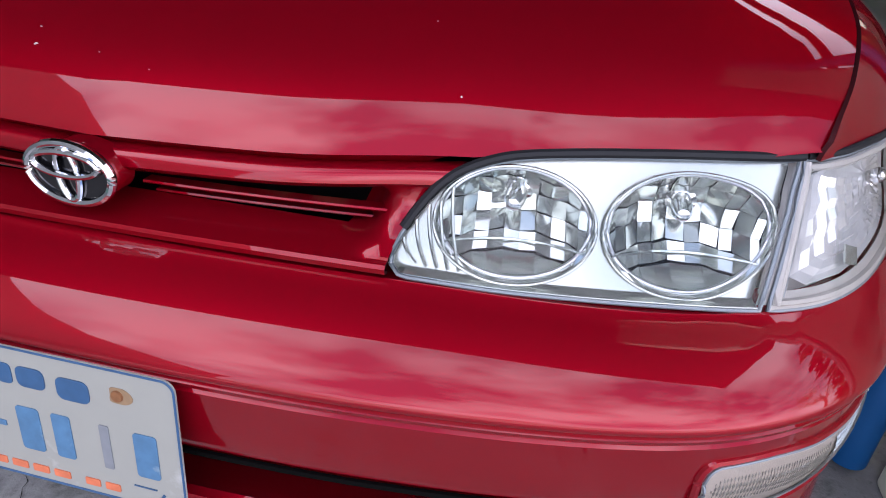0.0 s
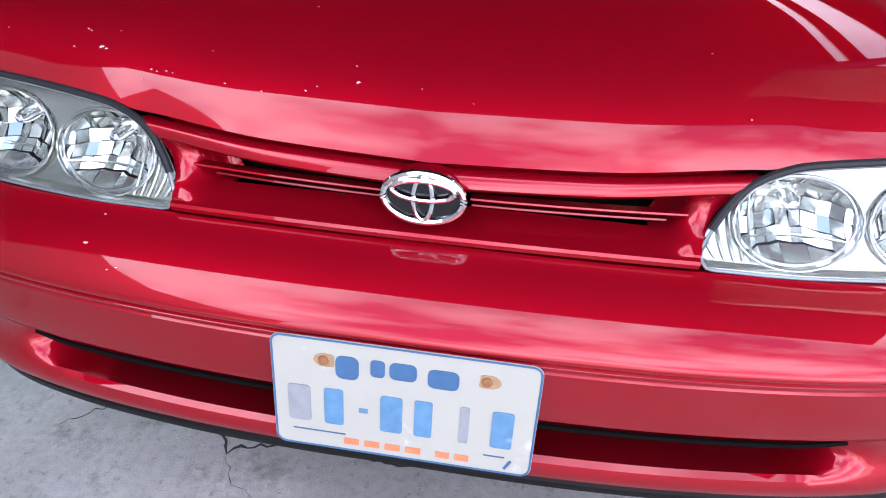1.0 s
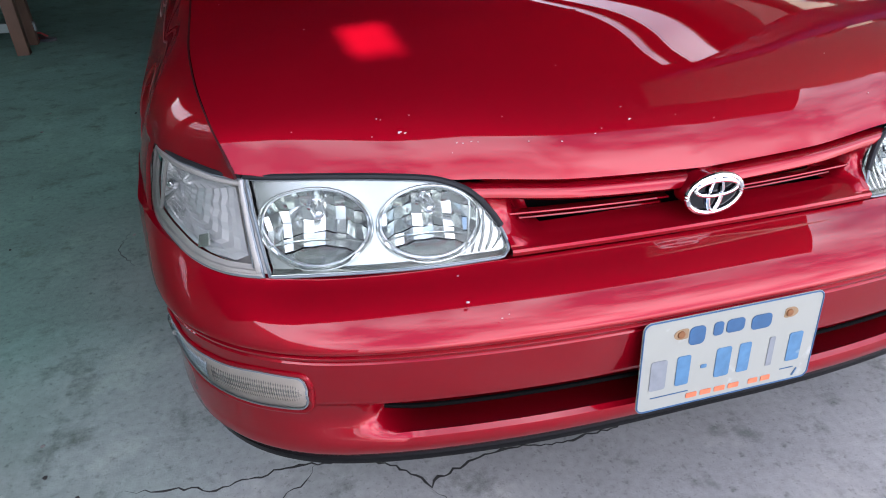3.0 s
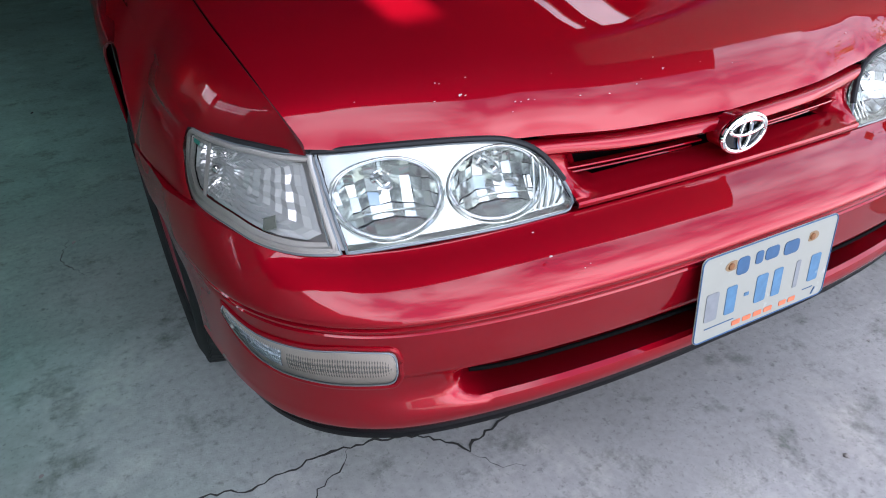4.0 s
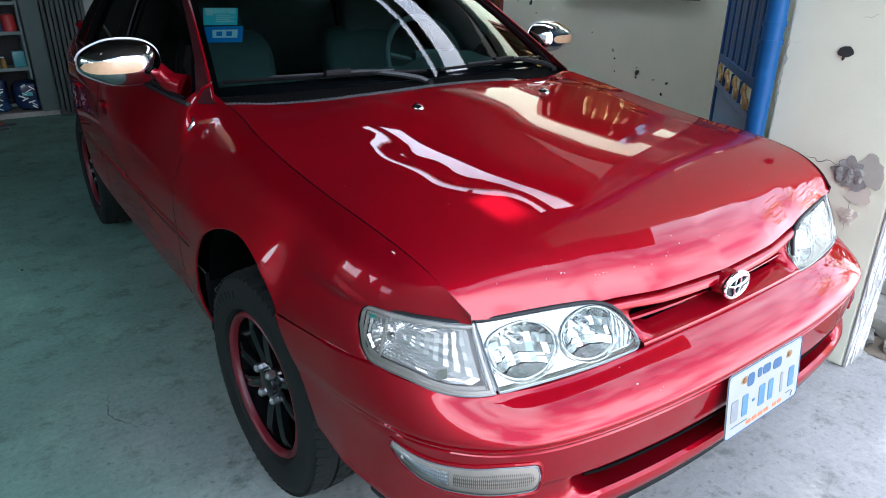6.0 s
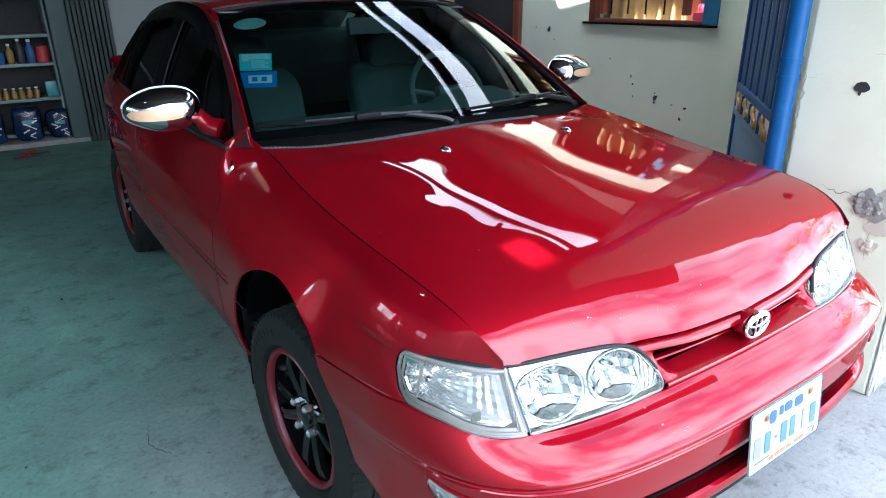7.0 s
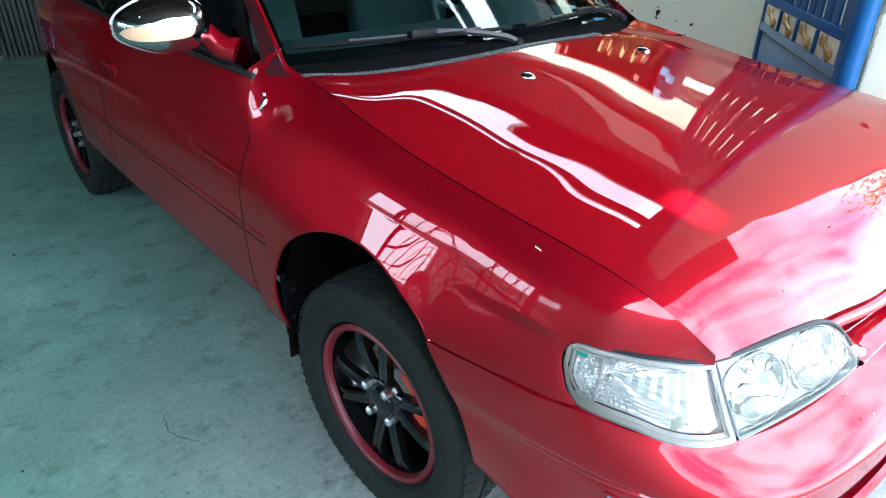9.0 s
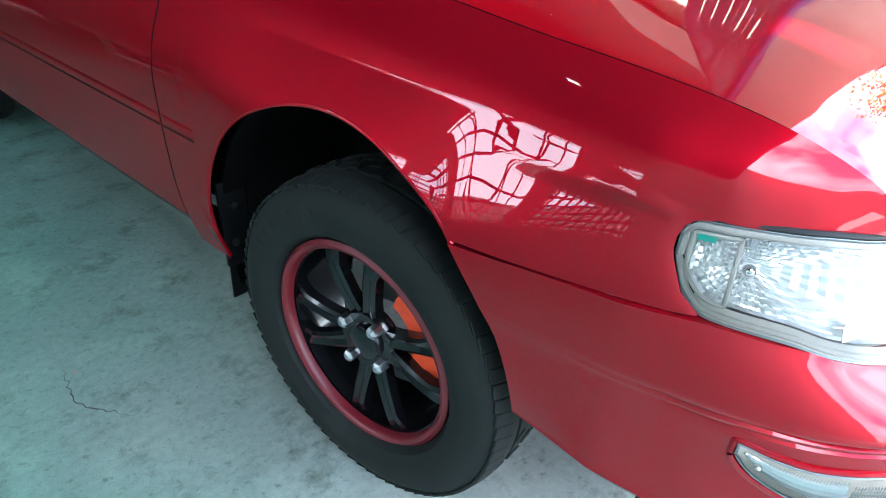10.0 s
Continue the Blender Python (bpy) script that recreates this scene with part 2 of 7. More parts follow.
def spline(points, n, closed=False):
    """n points along a Catmull-Rom curve, evenly in arc length."""
    p = [Vector(q) for q in points]
    raw = []
    count = len(p) if closed else len(p) - 1
    for i in range(count):
        a = p[i - 1] if (i or closed) else p[0] * 2 - p[1]
        b, c = p[i], p[(i + 1) % len(p)]
        d = p[(i + 2) % len(p)] if (closed or i + 2 < len(p)) else c * 2 - b
        for k in range(16):
            t = k / 16
            raw.append(0.5 * (2 * b + (c - a) * t + (2 * a - 5 * b + 4 * c - d) * t * t + (3 * b - a - 3 * c + d) * t ** 3))
    raw.append(p[0] if closed else p[-1])
    q = np.array([tuple(v) for v in raw])
    s = np.r_[0, np.cumsum(np.linalg.norm(np.diff(q, axis=0), axis=1))]
    u = np.linspace(0, s[-1], n + 1)[:-1] if closed else np.linspace(0, s[-1], n)
    return [Vector([float(np.interp(v, s, q[:, k])) for k in range(q.shape[1])]) for v in u]


def smooth(a, b, x):
    t = min(max((x - a) / (b - a), 0), 1)
    return t * t * (3 - 2 * t)


def mix(a, b, t):
    return a + (b - a) * t


def sheet(rows, bm=None, closed=False, skip=None, flip=False):
    """Quads over rows of points."""
    bm = bm or bmesh.new()
    vs = [[bm.verts.new(p) for p in row] for row in rows]
    for i in range(len(vs) - 1):
        m = len(vs[i])
        for j in range(m if closed else m - 1):
            if skip and skip(i, j):
                continue
            q = [vs[i][j], vs[i][(j + 1) % m], vs[i + 1][(j + 1) % m], vs[i + 1][j]]
            if flip:
                q.reverse()
            if (q[0].co - q[3].co).length < 1e-6 and (q[1].co - q[2].co).length < 1e-6:
                continue
            try:
                bm.faces.new(q)
            except ValueError:
                pass
    return bm


def lathe(profile, n, axis="x", bm=None, full=True):
    """Turns (axial, radius) pairs round an axis through the origin."""
    rows = []
    for k in range(n + (0 if full else 1)):
        a = 2 * math.pi * k / n
        c, s = math.cos(a), math.sin(a)
        rows.append([Vector((d, r * c, r * s)) if axis == "x" else Vector((r * c, r * s, d)) if axis == "z" else Vector((r * s, d, r * c)) for d, r in profile])
    if full:
        rows.append([v.copy() for v in rows[0]])
    bm = sheet(rows, bm)
    bmesh.ops.remove_doubles(bm, verts=bm.verts, dist=1e-5)
    return bm


def tube(points, radius, n=8, bm=None, closed=False, flat=1.0):
    """A round bar along points; radius may be a function of 0..1."""
    pts = [Vector(p) for p in points]
    bm = bm or bmesh.new()
    up = Vector((0, 0, 1))
    rows = []
    m = len(pts)
    for i, p in enumerate(pts):
        a = pts[(i - 1) % m] if (i or closed) else p
        b = pts[(i + 1) % m] if (closed or i < m - 1) else p
        d = (b - a).normalized()
        side = d.cross(up)
        if side.length < 0.05:
            side = d.cross(Vector((0, 1, 0)))
        side.normalize()
        top = side.cross(d)
        r = radius(i / max(m - 1, 1)) if callable(radius) else radius
        rows.append([bm.verts.new(p + side * r * math.cos(t) + top * r * flat * math.sin(t)) for t in (2 * math.pi * k / n for k in range(n))])
    last = m if closed else m - 1
    for i in range(last):
        for k in range(n):
            bm.faces.new([rows[i][k], rows[i][(k + 1) % n], rows[(i + 1) % m][(k + 1) % n], rows[(i + 1) % m][k]])
    if not closed:
        bm.faces.new(rows[0][::-1])
        bm.faces.new(rows[-1])
    return bm


def box(size, at=(0, 0, 0), bevel=0.0, bm=None, turn=None, segments=2):
    """A block with rounded edges, centred at a point."""
    own = bmesh.new()
    bmesh.ops.create_cube(own, size=1.0, matrix=Matrix.Diagonal((*size, 1)))
    if bevel:
        bmesh.ops.bevel(own, geom=own.edges[:], offset=bevel, segments=segments, affect="EDGES", profile=0.6)
    own.transform(Matrix.Translation(at) @ (turn or Matrix()))
    return join(bm, own)


def join(bm, other):
    if bm is None:
        return other
    me = bpy.data.meshes.new("tmp")
    other.to_mesh(me)
    bm.from_mesh(me)
    bpy.data.meshes.remove(me)
    other.free()
    return bm


def mirror_x(bm):
    bmesh.ops.scale(bm, vec=(-1, 1, 1), verts=bm.verts)
    bmesh.ops.reverse_faces(bm, faces=bm.faces)
    return bm


def thicken(bm, t):
    """Gives a sheet its thickness, with square rims."""
    bm.normal_update()
    outer, faces = bm.verts[:], bm.faces[:]
    rim = [e for e in bm.edges if len(e.link_faces) == 1]
    inner = {v: bm.verts.new(v.co - v.normal * t) for v in outer}
    for f in faces:
        bm.faces.new([inner[v] for v in reversed(f.verts)]).material_index = 1
    for e in rim:
        loop = e.link_faces[0].loops
        a, b = next((l.vert, l.link_loop_next.vert) for l in loop if l.edge == e)
        bm.faces.new([b, a, inner[a], inner[b]]).material_index = 1


def mesh_object(name, bm, mat, shade=True, thick=0.0, angle=40):
    me = bpy.data.meshes.new(name)
    bmesh.ops.recalc_face_normals(bm, faces=bm.faces)
    mats = list(mat) if isinstance(mat, (list, tuple)) else [mat]
    if thick:
        thicken(bm, thick)
        if mats[0] is PAINT:
            mats.append(PAINT_IN)
    bm.to_mesh(me)
    bm.free()
    if shade:
        me.polygons.foreach_set("use_smooth", [True] * len(me.polygons))
        me.set_sharp_from_angle(angle=radians(angle))
    for one in mats:
        me.materials.append(one)
    return new(name, me)


def part(name, bm, mat, parent, label="", thick=0.0, shade=True, angle=40):
    """A bmesh, in the place's own metres, as one mesh under a thing or a part."""
    ob = mesh_object(name, bm, mat, shade, thick, angle)
    ob.parent = parent
    at = parent.matrix_world if parent.parent is None else parent.parent.matrix_world @ parent.matrix_basis
    ob.matrix_parent_inverse = Matrix()
    ob.matrix_basis = Matrix()
    if label:
        ob["label"] = label
    return ob


def thing(name, label, category, group="", m=None):
    ob = new(name)
    ob.empty_display_size = 0.1
    if m is not None:
        ob.matrix_basis = m
    return tagged(ob, label, category, group)


def solid(name, bm, mat, label, category, group="", m=None, shade=True, thick=0.0, kind=""):
    """A thing of a single mesh."""
    ob = mesh_object(name, bm, mat, shade, thick)
    if m is not None:
        ob.matrix_basis = m
    return tagged(ob, label, category, group, kind)


# ---- the car: nose at y = 0, centre line at x = 0, standing on z = 0 ----
car = thing("car", "glossy dark red compact saloon car parked on cracked concrete", "car")

side_w = ip((0.36, 0.795), (0.45, 0.812), (0.5, 0.818), (0.6, 0.831), (0.75, 0.839), (0.9, 0.8425), (1.35, 0.844), (2.4, 0.840), (2.9, 0.828), (3.3, 0.810), (3.7, 0.755), (4.12, 0.66), (4.24, 0.60))
side_off = ip((0.22, -0.055), (0.30, -0.038), (0.38, -0.014), (0.47, -0.003), (0.58, 0.0), (0.9, 0.0))
crease_z = ip((0.215, 0.723), (0.30, 0.727), (0.36, 0.7285), (0.40, 0.7345), (0.45, 0.7495), (0.5, 0.756), (0.64, 0.764), (0.87, 0.779), (1.0, 0.786), (1.2, 0.794), (1.36, 0.800), (2.4, 0.840), (3.3, 0.895), (4.1, 0.89), (4.24, 0.87))
crease_x = ip((0.215, 0.646), (0.30, 0.720), (0.36, 0.752), (0.40, 0.759), (0.45, 0.768), (0.5, 0.7685), (0.64, 0.7665), (0.75, 0.772), (0.87, 0.777), (1.0, 0.781), (1.2, 0.793), (1.36, 0.800), (2.4, 0.812), (2.9, 0.808), (3.3, 0.790), (3.7, 0.735), (4.0, 0.67), (4.24, 0.57))
gap_x = ip((0.15, 0.635), (0.21, 0.648), (0.27, 0.668), (0.36, 0.684), (0.5, 0.693), (0.8, 0.695), (1.05, 0.689), (1.19, 0.678), (1.27, 0.678), (1.32, 0.702), (1.40, 0.752), (2.4, 0.765), (3.0, 0.745), (3.2, 0.730), (3.6, 0.68), (4.0, 0.60), (4.24, 0.53))
gap_z = ip((0.15, 0.690), (0.206, 0.733), (0.265, 0.780), (0.35, 0.814), (0.46, 0.834), (0.65, 0.853), (0.8, 0.871), (1.0, 0.902), (1.19, 0.935), (1.28, 0.946), (1.40, 0.936), (2.4, 0.950), (3.3, 0.972), (3.6, 0.99), (4.1, 0.99), (4.24, 0.95))
WHEEL_Y, WHEEL_Z, REAR_Y = 0.866, 0.303, 3.335
GAP_Y = 1.357  # rear edge of the front wing
ARCH = (0.900, 0.360, 0.355)  # centre along the car, height, radius


flank_base = ip((0.36, 0.58), (0.50, 0.571), (0.58, 0.570), (0.66, 0.574), (0.74, 0.619), (0.82, 0.634), (0.92, 0.639), (1.05, 0.643), (1.2, 0.650), (1.5, 0.63), (2.0, 0.60), (4.3, 0.58))  # where the flank starts to lean in
flank_ramp = ip((0.36, 1.0), (0.50, 0.85), (0.58, 0.61), (0.66, 0.41), (0.74, 0.487), (0.82, 0.506), (0.92, 0.491), (1.05, 0.52), (1.8, 1.0), (4.3, 1.0))  # the part of its height over which the lean grows
shoulder_lean = ip((0.215, 0.29), (0.38, 0.29), (0.50, 0.435), (0.64, 0.42), (0.80, 0.44), (1.2, 0.44), (1.8, 0.38), (4.3, 0.36))


def side_point(y, z):
    """The flank below the shoulder crease (right-hand side, x < 0)."""
    w, zc, z0, r = side_w(y), crease_z(y), flank_base(y), flank_ramp(y)
    t = min(max(0.0, (z - z0) / max(zc - z0, 0.02)), 1.0)
    g = t * t / (2 * r) if t < r else r / 2 + t - r
    return Vector((-(w + side_off(z) - (w - crease_x(y)) * g / (1 - r / 2)), y, z))


def shoulder_point(y, t):
    """From the crease (t = 0) up to the bonnet gap or the window line (t = 1)."""
    a = Vector((crease_x(y), crease_z(y)))
    b = Vector((gap_x(y) + 0.0018, gap_z(y)))
    c = Vector((max(a.x - shoulder_lean(y) * 0.68 * (b.y - a.y), mix(b.x, a.x, 0.6)), mix(a.y, b.y, 0.68)))
    p = a * (1 - t) ** 2 + c * 2 * t * (1 - t) + b * t * t
    return Vector((-p.x, y, p.y))


def both(name, build, mat, parent=None, label="", thick=0.0, angle=40):
    """The same part on the right- and the left-hand side of the car."""
    made = []
    for flip in (False, True):
        bm = build()
        if flip:
            mirror_x(bm)
        made.append(part(name, bm, mat, parent or car, label, thick, angle=angle))
    return made


# bonnet
hood_front_y = ip((0.0, 0.130), (0.2, 0.140), (0.345, 0.163), (0.42, 0.174), (0.5, 0.187), (0.645, 0.217))
hood_rear_y = ip((0.0, 1.115), (0.2, 1.125), (0.4, 1.165), (0.55, 1.222), (0.62, 1.256), (0.69, 1.290))
hood_drop = ip((0.0, 0.050), (0.2, 0.050), (0.30, 0.051), (0.36, 0.051), (0.40, 0.046), (0.45, 0.043), (0.5, 0.040), (0.55, 0.033), (0.60, 0.025), (0.645, 0.011))
hood_mid = ip((0.10, 0.728), (0.2, 0.774), (0.3, 0.817), (0.45, 0.870), (0.6, 0.901), (0.8, 0.931), (0.97, 0.955), (1.1, 0.969), (1.25, 0.980))


hood_power = ip((0.13, 6.0), (0.24, 5.2), (0.34, 3.6), (0.45, 2.6), (0.65, 2.0), (0.8, 1.75), (1.1, 1.5))


def hood_z(x, y):
    e = min(abs(x) / gap_x(y), 1.0)
    d = max(y - hood_front_y(min(abs(x), 0.645)), 0.0)
    main = mix(hood_mid(y), gap_z(y), ((e * e + 0.02) / 1.02) ** (hood_power(y) / 2))
    crease = 0.0012 * math.exp(-((abs(x) - (0.30 + 0.16 * (y - 0.2))) / 0.05) ** 2) * smooth(0.2, 0.5, y)
    ax = abs(x)
    crease += 0.0017 * math.exp(-((ax - 0.525) / 0.06) ** 2) * smooth(0.55, 0.72, y) * (1 - smooth(1.0, 1.15, y))
    fall = 0.007 * smooth(1.05, 1.20, y) * smooth(0.22, 0.52, ax) * (1 - smooth(0.56, 0.69, ax))
    return main + crease - fall - hood_drop(min(abs(x), 0.645)) * math.exp(-d / 0.055)


def hood_edge(e):
    """Where the bonnet's front and rear edges lie at a fraction e of its half width."""
    yf = hood_front_y(0.645 * e)
    return yf, hood_rear_y(0.69 * e)


def bonnet():
    rows = []
    for i in range(61):
        e = i / 30 - 1
        yf, yr = hood_edge(abs(e))
        row = []
        for j in range(57):
            v = (j / 56) ** 1.7
            y = mix(yf, yr, v)
            x = e * (gap_x(y) - 0.0016)
            row.append(Vector((x, y, hood_z(x, y))))
        first = row[0]
        row.insert(0, first + Vector((0, 0.012, -0.010 if abs(e) < 0.52 else -0.003)))
        rows.append(row)
    return sheet(rows)


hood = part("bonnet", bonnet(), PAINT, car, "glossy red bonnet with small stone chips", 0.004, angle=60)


# outline of the lamps
LAMP_PLAN = spline([(-0.300, 0.103), (-0.40, 0.114), (-0.52, 0.135), (-0.636, 0.163), (-0.700, 0.198), (-0.748, 0.252), (-0.776, 0.312), (-0.792, 0.37), (-0.802, 0.43)], 80)
LLEN = [0.0]
for a_, b_ in zip(LAMP_PLAN, LAMP_PLAN[1:]):
    LLEN.append(LLEN[-1] + (b_ - a_).length)


def lamp_s(x):
    """Arc length at which the lamp's outline passes a half width x."""
    return float(np.interp(x, [-p.x for p in LAMP_PLAN], LLEN))


lean = ip((0.0, 0.50), (0.12, 0.48), (0.34, 0.44), (0.45, 0.40), (0.60, 0.31))


def lamp_point(s, z, depth=0.0):
    # the joint between the two lamps leans outwards at its top
    s += mix(-0.010, 0.022, (z - 0.605) / 0.115) * smooth(SJ - 0.08, SJ - 0.01, s) * (1 - smooth(SJ + 0.02, SJ + 0.13, s))
    i = min(max(int(np.searchsorted(LLEN, s, side="right")) - 1, 0), len(LLEN) - 2)
    p = LAMP_PLAN[i].lerp(LAMP_PLAN[i + 1], (s - LLEN[i]) / (LLEN[i + 1] - LLEN[i]))
    d = (LAMP_PLAN[min(i + 3, 79)] - LAMP_PLAN[max(i - 2, 0)]).normalized()
    n = Vector((-d.y, d.x))
    q = p - n * ((z - 0.605) * lean(s) + depth)
    return Vector((q.x, q.y, z))


SJ = lamp_s(0.637)
SE = lamp_s(0.7955)
lamp_top = ip((0.004, 0.624), (0.009, 0.636), (0.016, 0.648), (0.026, 0.662), (0.038, 0.676), (0.055, 0.689), (0.078, 0.699), (0.105, 0.706), (0.14, 0.710), (0.20, 0.714), (SJ, 0.719), (SJ + 0.07, 0.721), (SJ + 0.15, 0.724), (SE - 0.016, 0.722), (SE - 0.005, 0.715), (SE, 0.704))
lamp_low = ip((0.004, 0.619), (0.008, 0.613), (0.016, 0.610), (0.04, 0.609), (0.12, 0.606), (SJ, 0.604), (SJ + 0.05, 0.606), (SJ + 0.11, 0.614), (SJ + 0.16, 0.625), (SE - 0.045, 0.633), (SE - 0.02, 0.650), (SE, 0.688))


# front wings
wing_front = ip((0.62, 0.345), (0.634, 0.350), (0.645, 0.372), (0.665, 0.388), (0.69, 0.397), (0.704, 0.397), (0.715, 0.391), (0.7225, 0.380), (0.729, 0.366), (0.74, 0.362))


def lamp_end(z):
    """Where the lamp's outer end lies at a height."""
    return float(np.interp(z, [0.632, 0.650, 0.688, 0.704, 0.716, 0.724], [SE - 0.045, SE - 0.02, SE, SE, SE - 0.005, SE - 0.014]))


def wing():
    bm = bmesh.new()
    c, h, r = ARCH
    cols = []
    for k in range(13):
        y = mix(0.405, c - r * 0.703, k / 12)
        cols.append((y, mix(0.6330, 0.6160, k / 12)))
    for k in range(1, 33):
        a = math.pi - math.acos(0.703) - (math.pi - math.acos(0.703)) * k / 32
        cols.append((c + r * math.cos(a), max(h + r * math.sin(a), 0.36)))
    cols += [(c + r + 0.0005, 0.30)] + [(mix(c + r, GAP_Y, k / 4), 0.305) for k in (1, 2, 3, 4)]
    rows, tops = [], []
    for k, (y, zb) in enumerate(cols):
        row = []
        for t in range(17):
            f = 1 - (1 - t / 16) ** 1.5
            yy = y
            if k < 13:
                z = mix(zb, crease_z(0.375), f)
                yy = mix(wing_front(z), c - r * 0.703, k / 12)
            z = mix(zb, crease_z(yy), f)
            p = side_point(yy, z)
            if k < 11:  # the front edge closes on the lamp
                q = lamp_point(lamp_end(z) + 0.0035, z, -0.001)
                p = p.lerp(q, (1 - k / 11) ** 1.7 * smooth(0.7288, 0.7215, z))
            row.append(p)
        rows.append(row)
        tops.append(yy)
    sheet(rows, bm)
    ys = [mix(0.2155, tops[0], k / 16) for k in range(16)] + tops + [mix(GAP_Y, 1.43, k / 8) for k in range(1, 9)]
    rows = []
    for y in ys:
        ts = [(t / 14) ** 1.5 for t in range(15)]
        rows.append([shoulder_point(y if y <= GAP_Y else GAP_Y + (y - GAP_Y) * t, t) for t in ts])
    sheet(rows, bm)
    bmesh.ops.remove_doubles(bm, verts=bm.verts, dist=0.0006)
    return bm


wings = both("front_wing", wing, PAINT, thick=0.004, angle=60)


def arch_lip():
    c, h, r = ARCH
    pts = []
    for k in range(41):
        a = math.radians(142 - 142 * k / 40)
        y, z = c + r * math.cos(a), h + r * math.sin(a)
        p = side_point(y, z)
        pts.append(p + Vector((0.004, 0, 0)))
    pts.append(side_point(c + r, 0.31) + Vector((0.004, 0, 0)))
    return tube(pts, 0.0042, 8)


both("arch_lip", arch_lip, PAINT)


def wheel_well(yc):
    def build():
        rows = []
        for k in range(25):
            a = math.radians(174 - 194 * k / 24)
            y, z = yc + 0.372 * math.cos(a), ARCH[1] + 0.365 * math.sin(a)
            rows.append([Vector((0.045 - side_w(yc) if z > 0.33 else 0.07 - side_w(yc), y, z)), Vector((0.05 - side_w(yc), yc + (y - yc) * 1.0, z)), Vector((-0.52, y, z)), Vector((-0.50, yc, 0.40))])
        return sheet(rows)
    return build


both("wheel_arch_liner", wheel_well(ARCH[0]), VOID, thick=0.004)


def rear_liner():
    return wheel_well(REAR_Y)()


both("wheel_arch_liner", rear_liner, VOID, thick=0.004)


def mud_flap():
    bm = box((0.15, 0.010, 0.19), (-0.735, 1.262, 0.375), 0.004)
    return box((0.14, 0.006, 0.10), (-0.735, 1.266, 0.245), 0.002, bm, Matrix.Rotation(0.06, 4, "X"))


def flap_screw():
    return lathe([(0, 0.0), (0, 0.009), (0.004, 0.007), (0.006, 0.0)], 10, "y")


flaps = both("mud_flap", mud_flap, BLACK)
for f, x in zip(flaps, (-1, 1)):
    for dx, dz in ((0.782, 0.415), (0.79, 0.335)):
        bm = flap_screw()
        bmesh.ops.translate(bm, vec=(x * dx, 1.251, dz), verts=bm.verts)
        part("screw", bm, SILVER, f)

# bumper
PLAN = [(0, 0.002), (0.15, 0.003), (0.3, 0.011), (0.45, 0.029), (0.57, 0.056), (0.65, 0.092), (0.713, 0.142), (0.759, 0.205), (0.788, 0.28), (0.805, 0.36), (0.818, 0.44), (0.830, 0.54)]
RIGHT_PLAN = spline([(-x, y) for x, y in PLAN], 64)
LEN = [0.0]
for a_, b_ in zip(RIGHT_PLAN, RIGHT_PLAN[1:]):
    LEN.append(LEN[-1] + (b_ - a_).length)
S_END = LEN[-1]


def plan_at(s):
    """Point and outward normal of the bumper's outline, s metres from the centre along the right-hand side."""
    s = min(max(s, 0), S_END)
    i = min(int(np.searchsorted(LEN, s, side="right")) - 1, len(LEN) - 2)
    p = RIGHT_PLAN[i].lerp(RIGHT_PLAN[i + 1], (s - LEN[i]) / (LEN[i + 1] - LEN[i]))
    q, r = RIGHT_PLAN[max(i - 2, 0)], RIGHT_PLAN[min(i + 3, len(LEN) - 1)]
    d = (r - q).normalized()
    if s < 0.06:
        d = d.lerp(Vector((-1, 0)), 1 - s / 0.06).normalized()
    return p, Vector((-d.y, d.x))


top_off = ip((0.0, 0.100), (0.3, 0.096), (0.45, 0.090), (0.62, 0.082), (0.72, 0.066), (0.82, 0.045), (0.95, 0.018), (1.05, 0.006), (S_END, 0.0))
top_z = ip((0.0, 0.606), (0.3, 0.605), (0.62, 0.599), (0.75, 0.603), (0.88, 0.621), (0.97, 0.629), (1.02, 0.627), (S_END, 0.6125))
low_z = ip((0.0, 0.334), (0.5, 0.330), (0.8, 0.326), (0.95, 0.333), (S_END, 0.368))


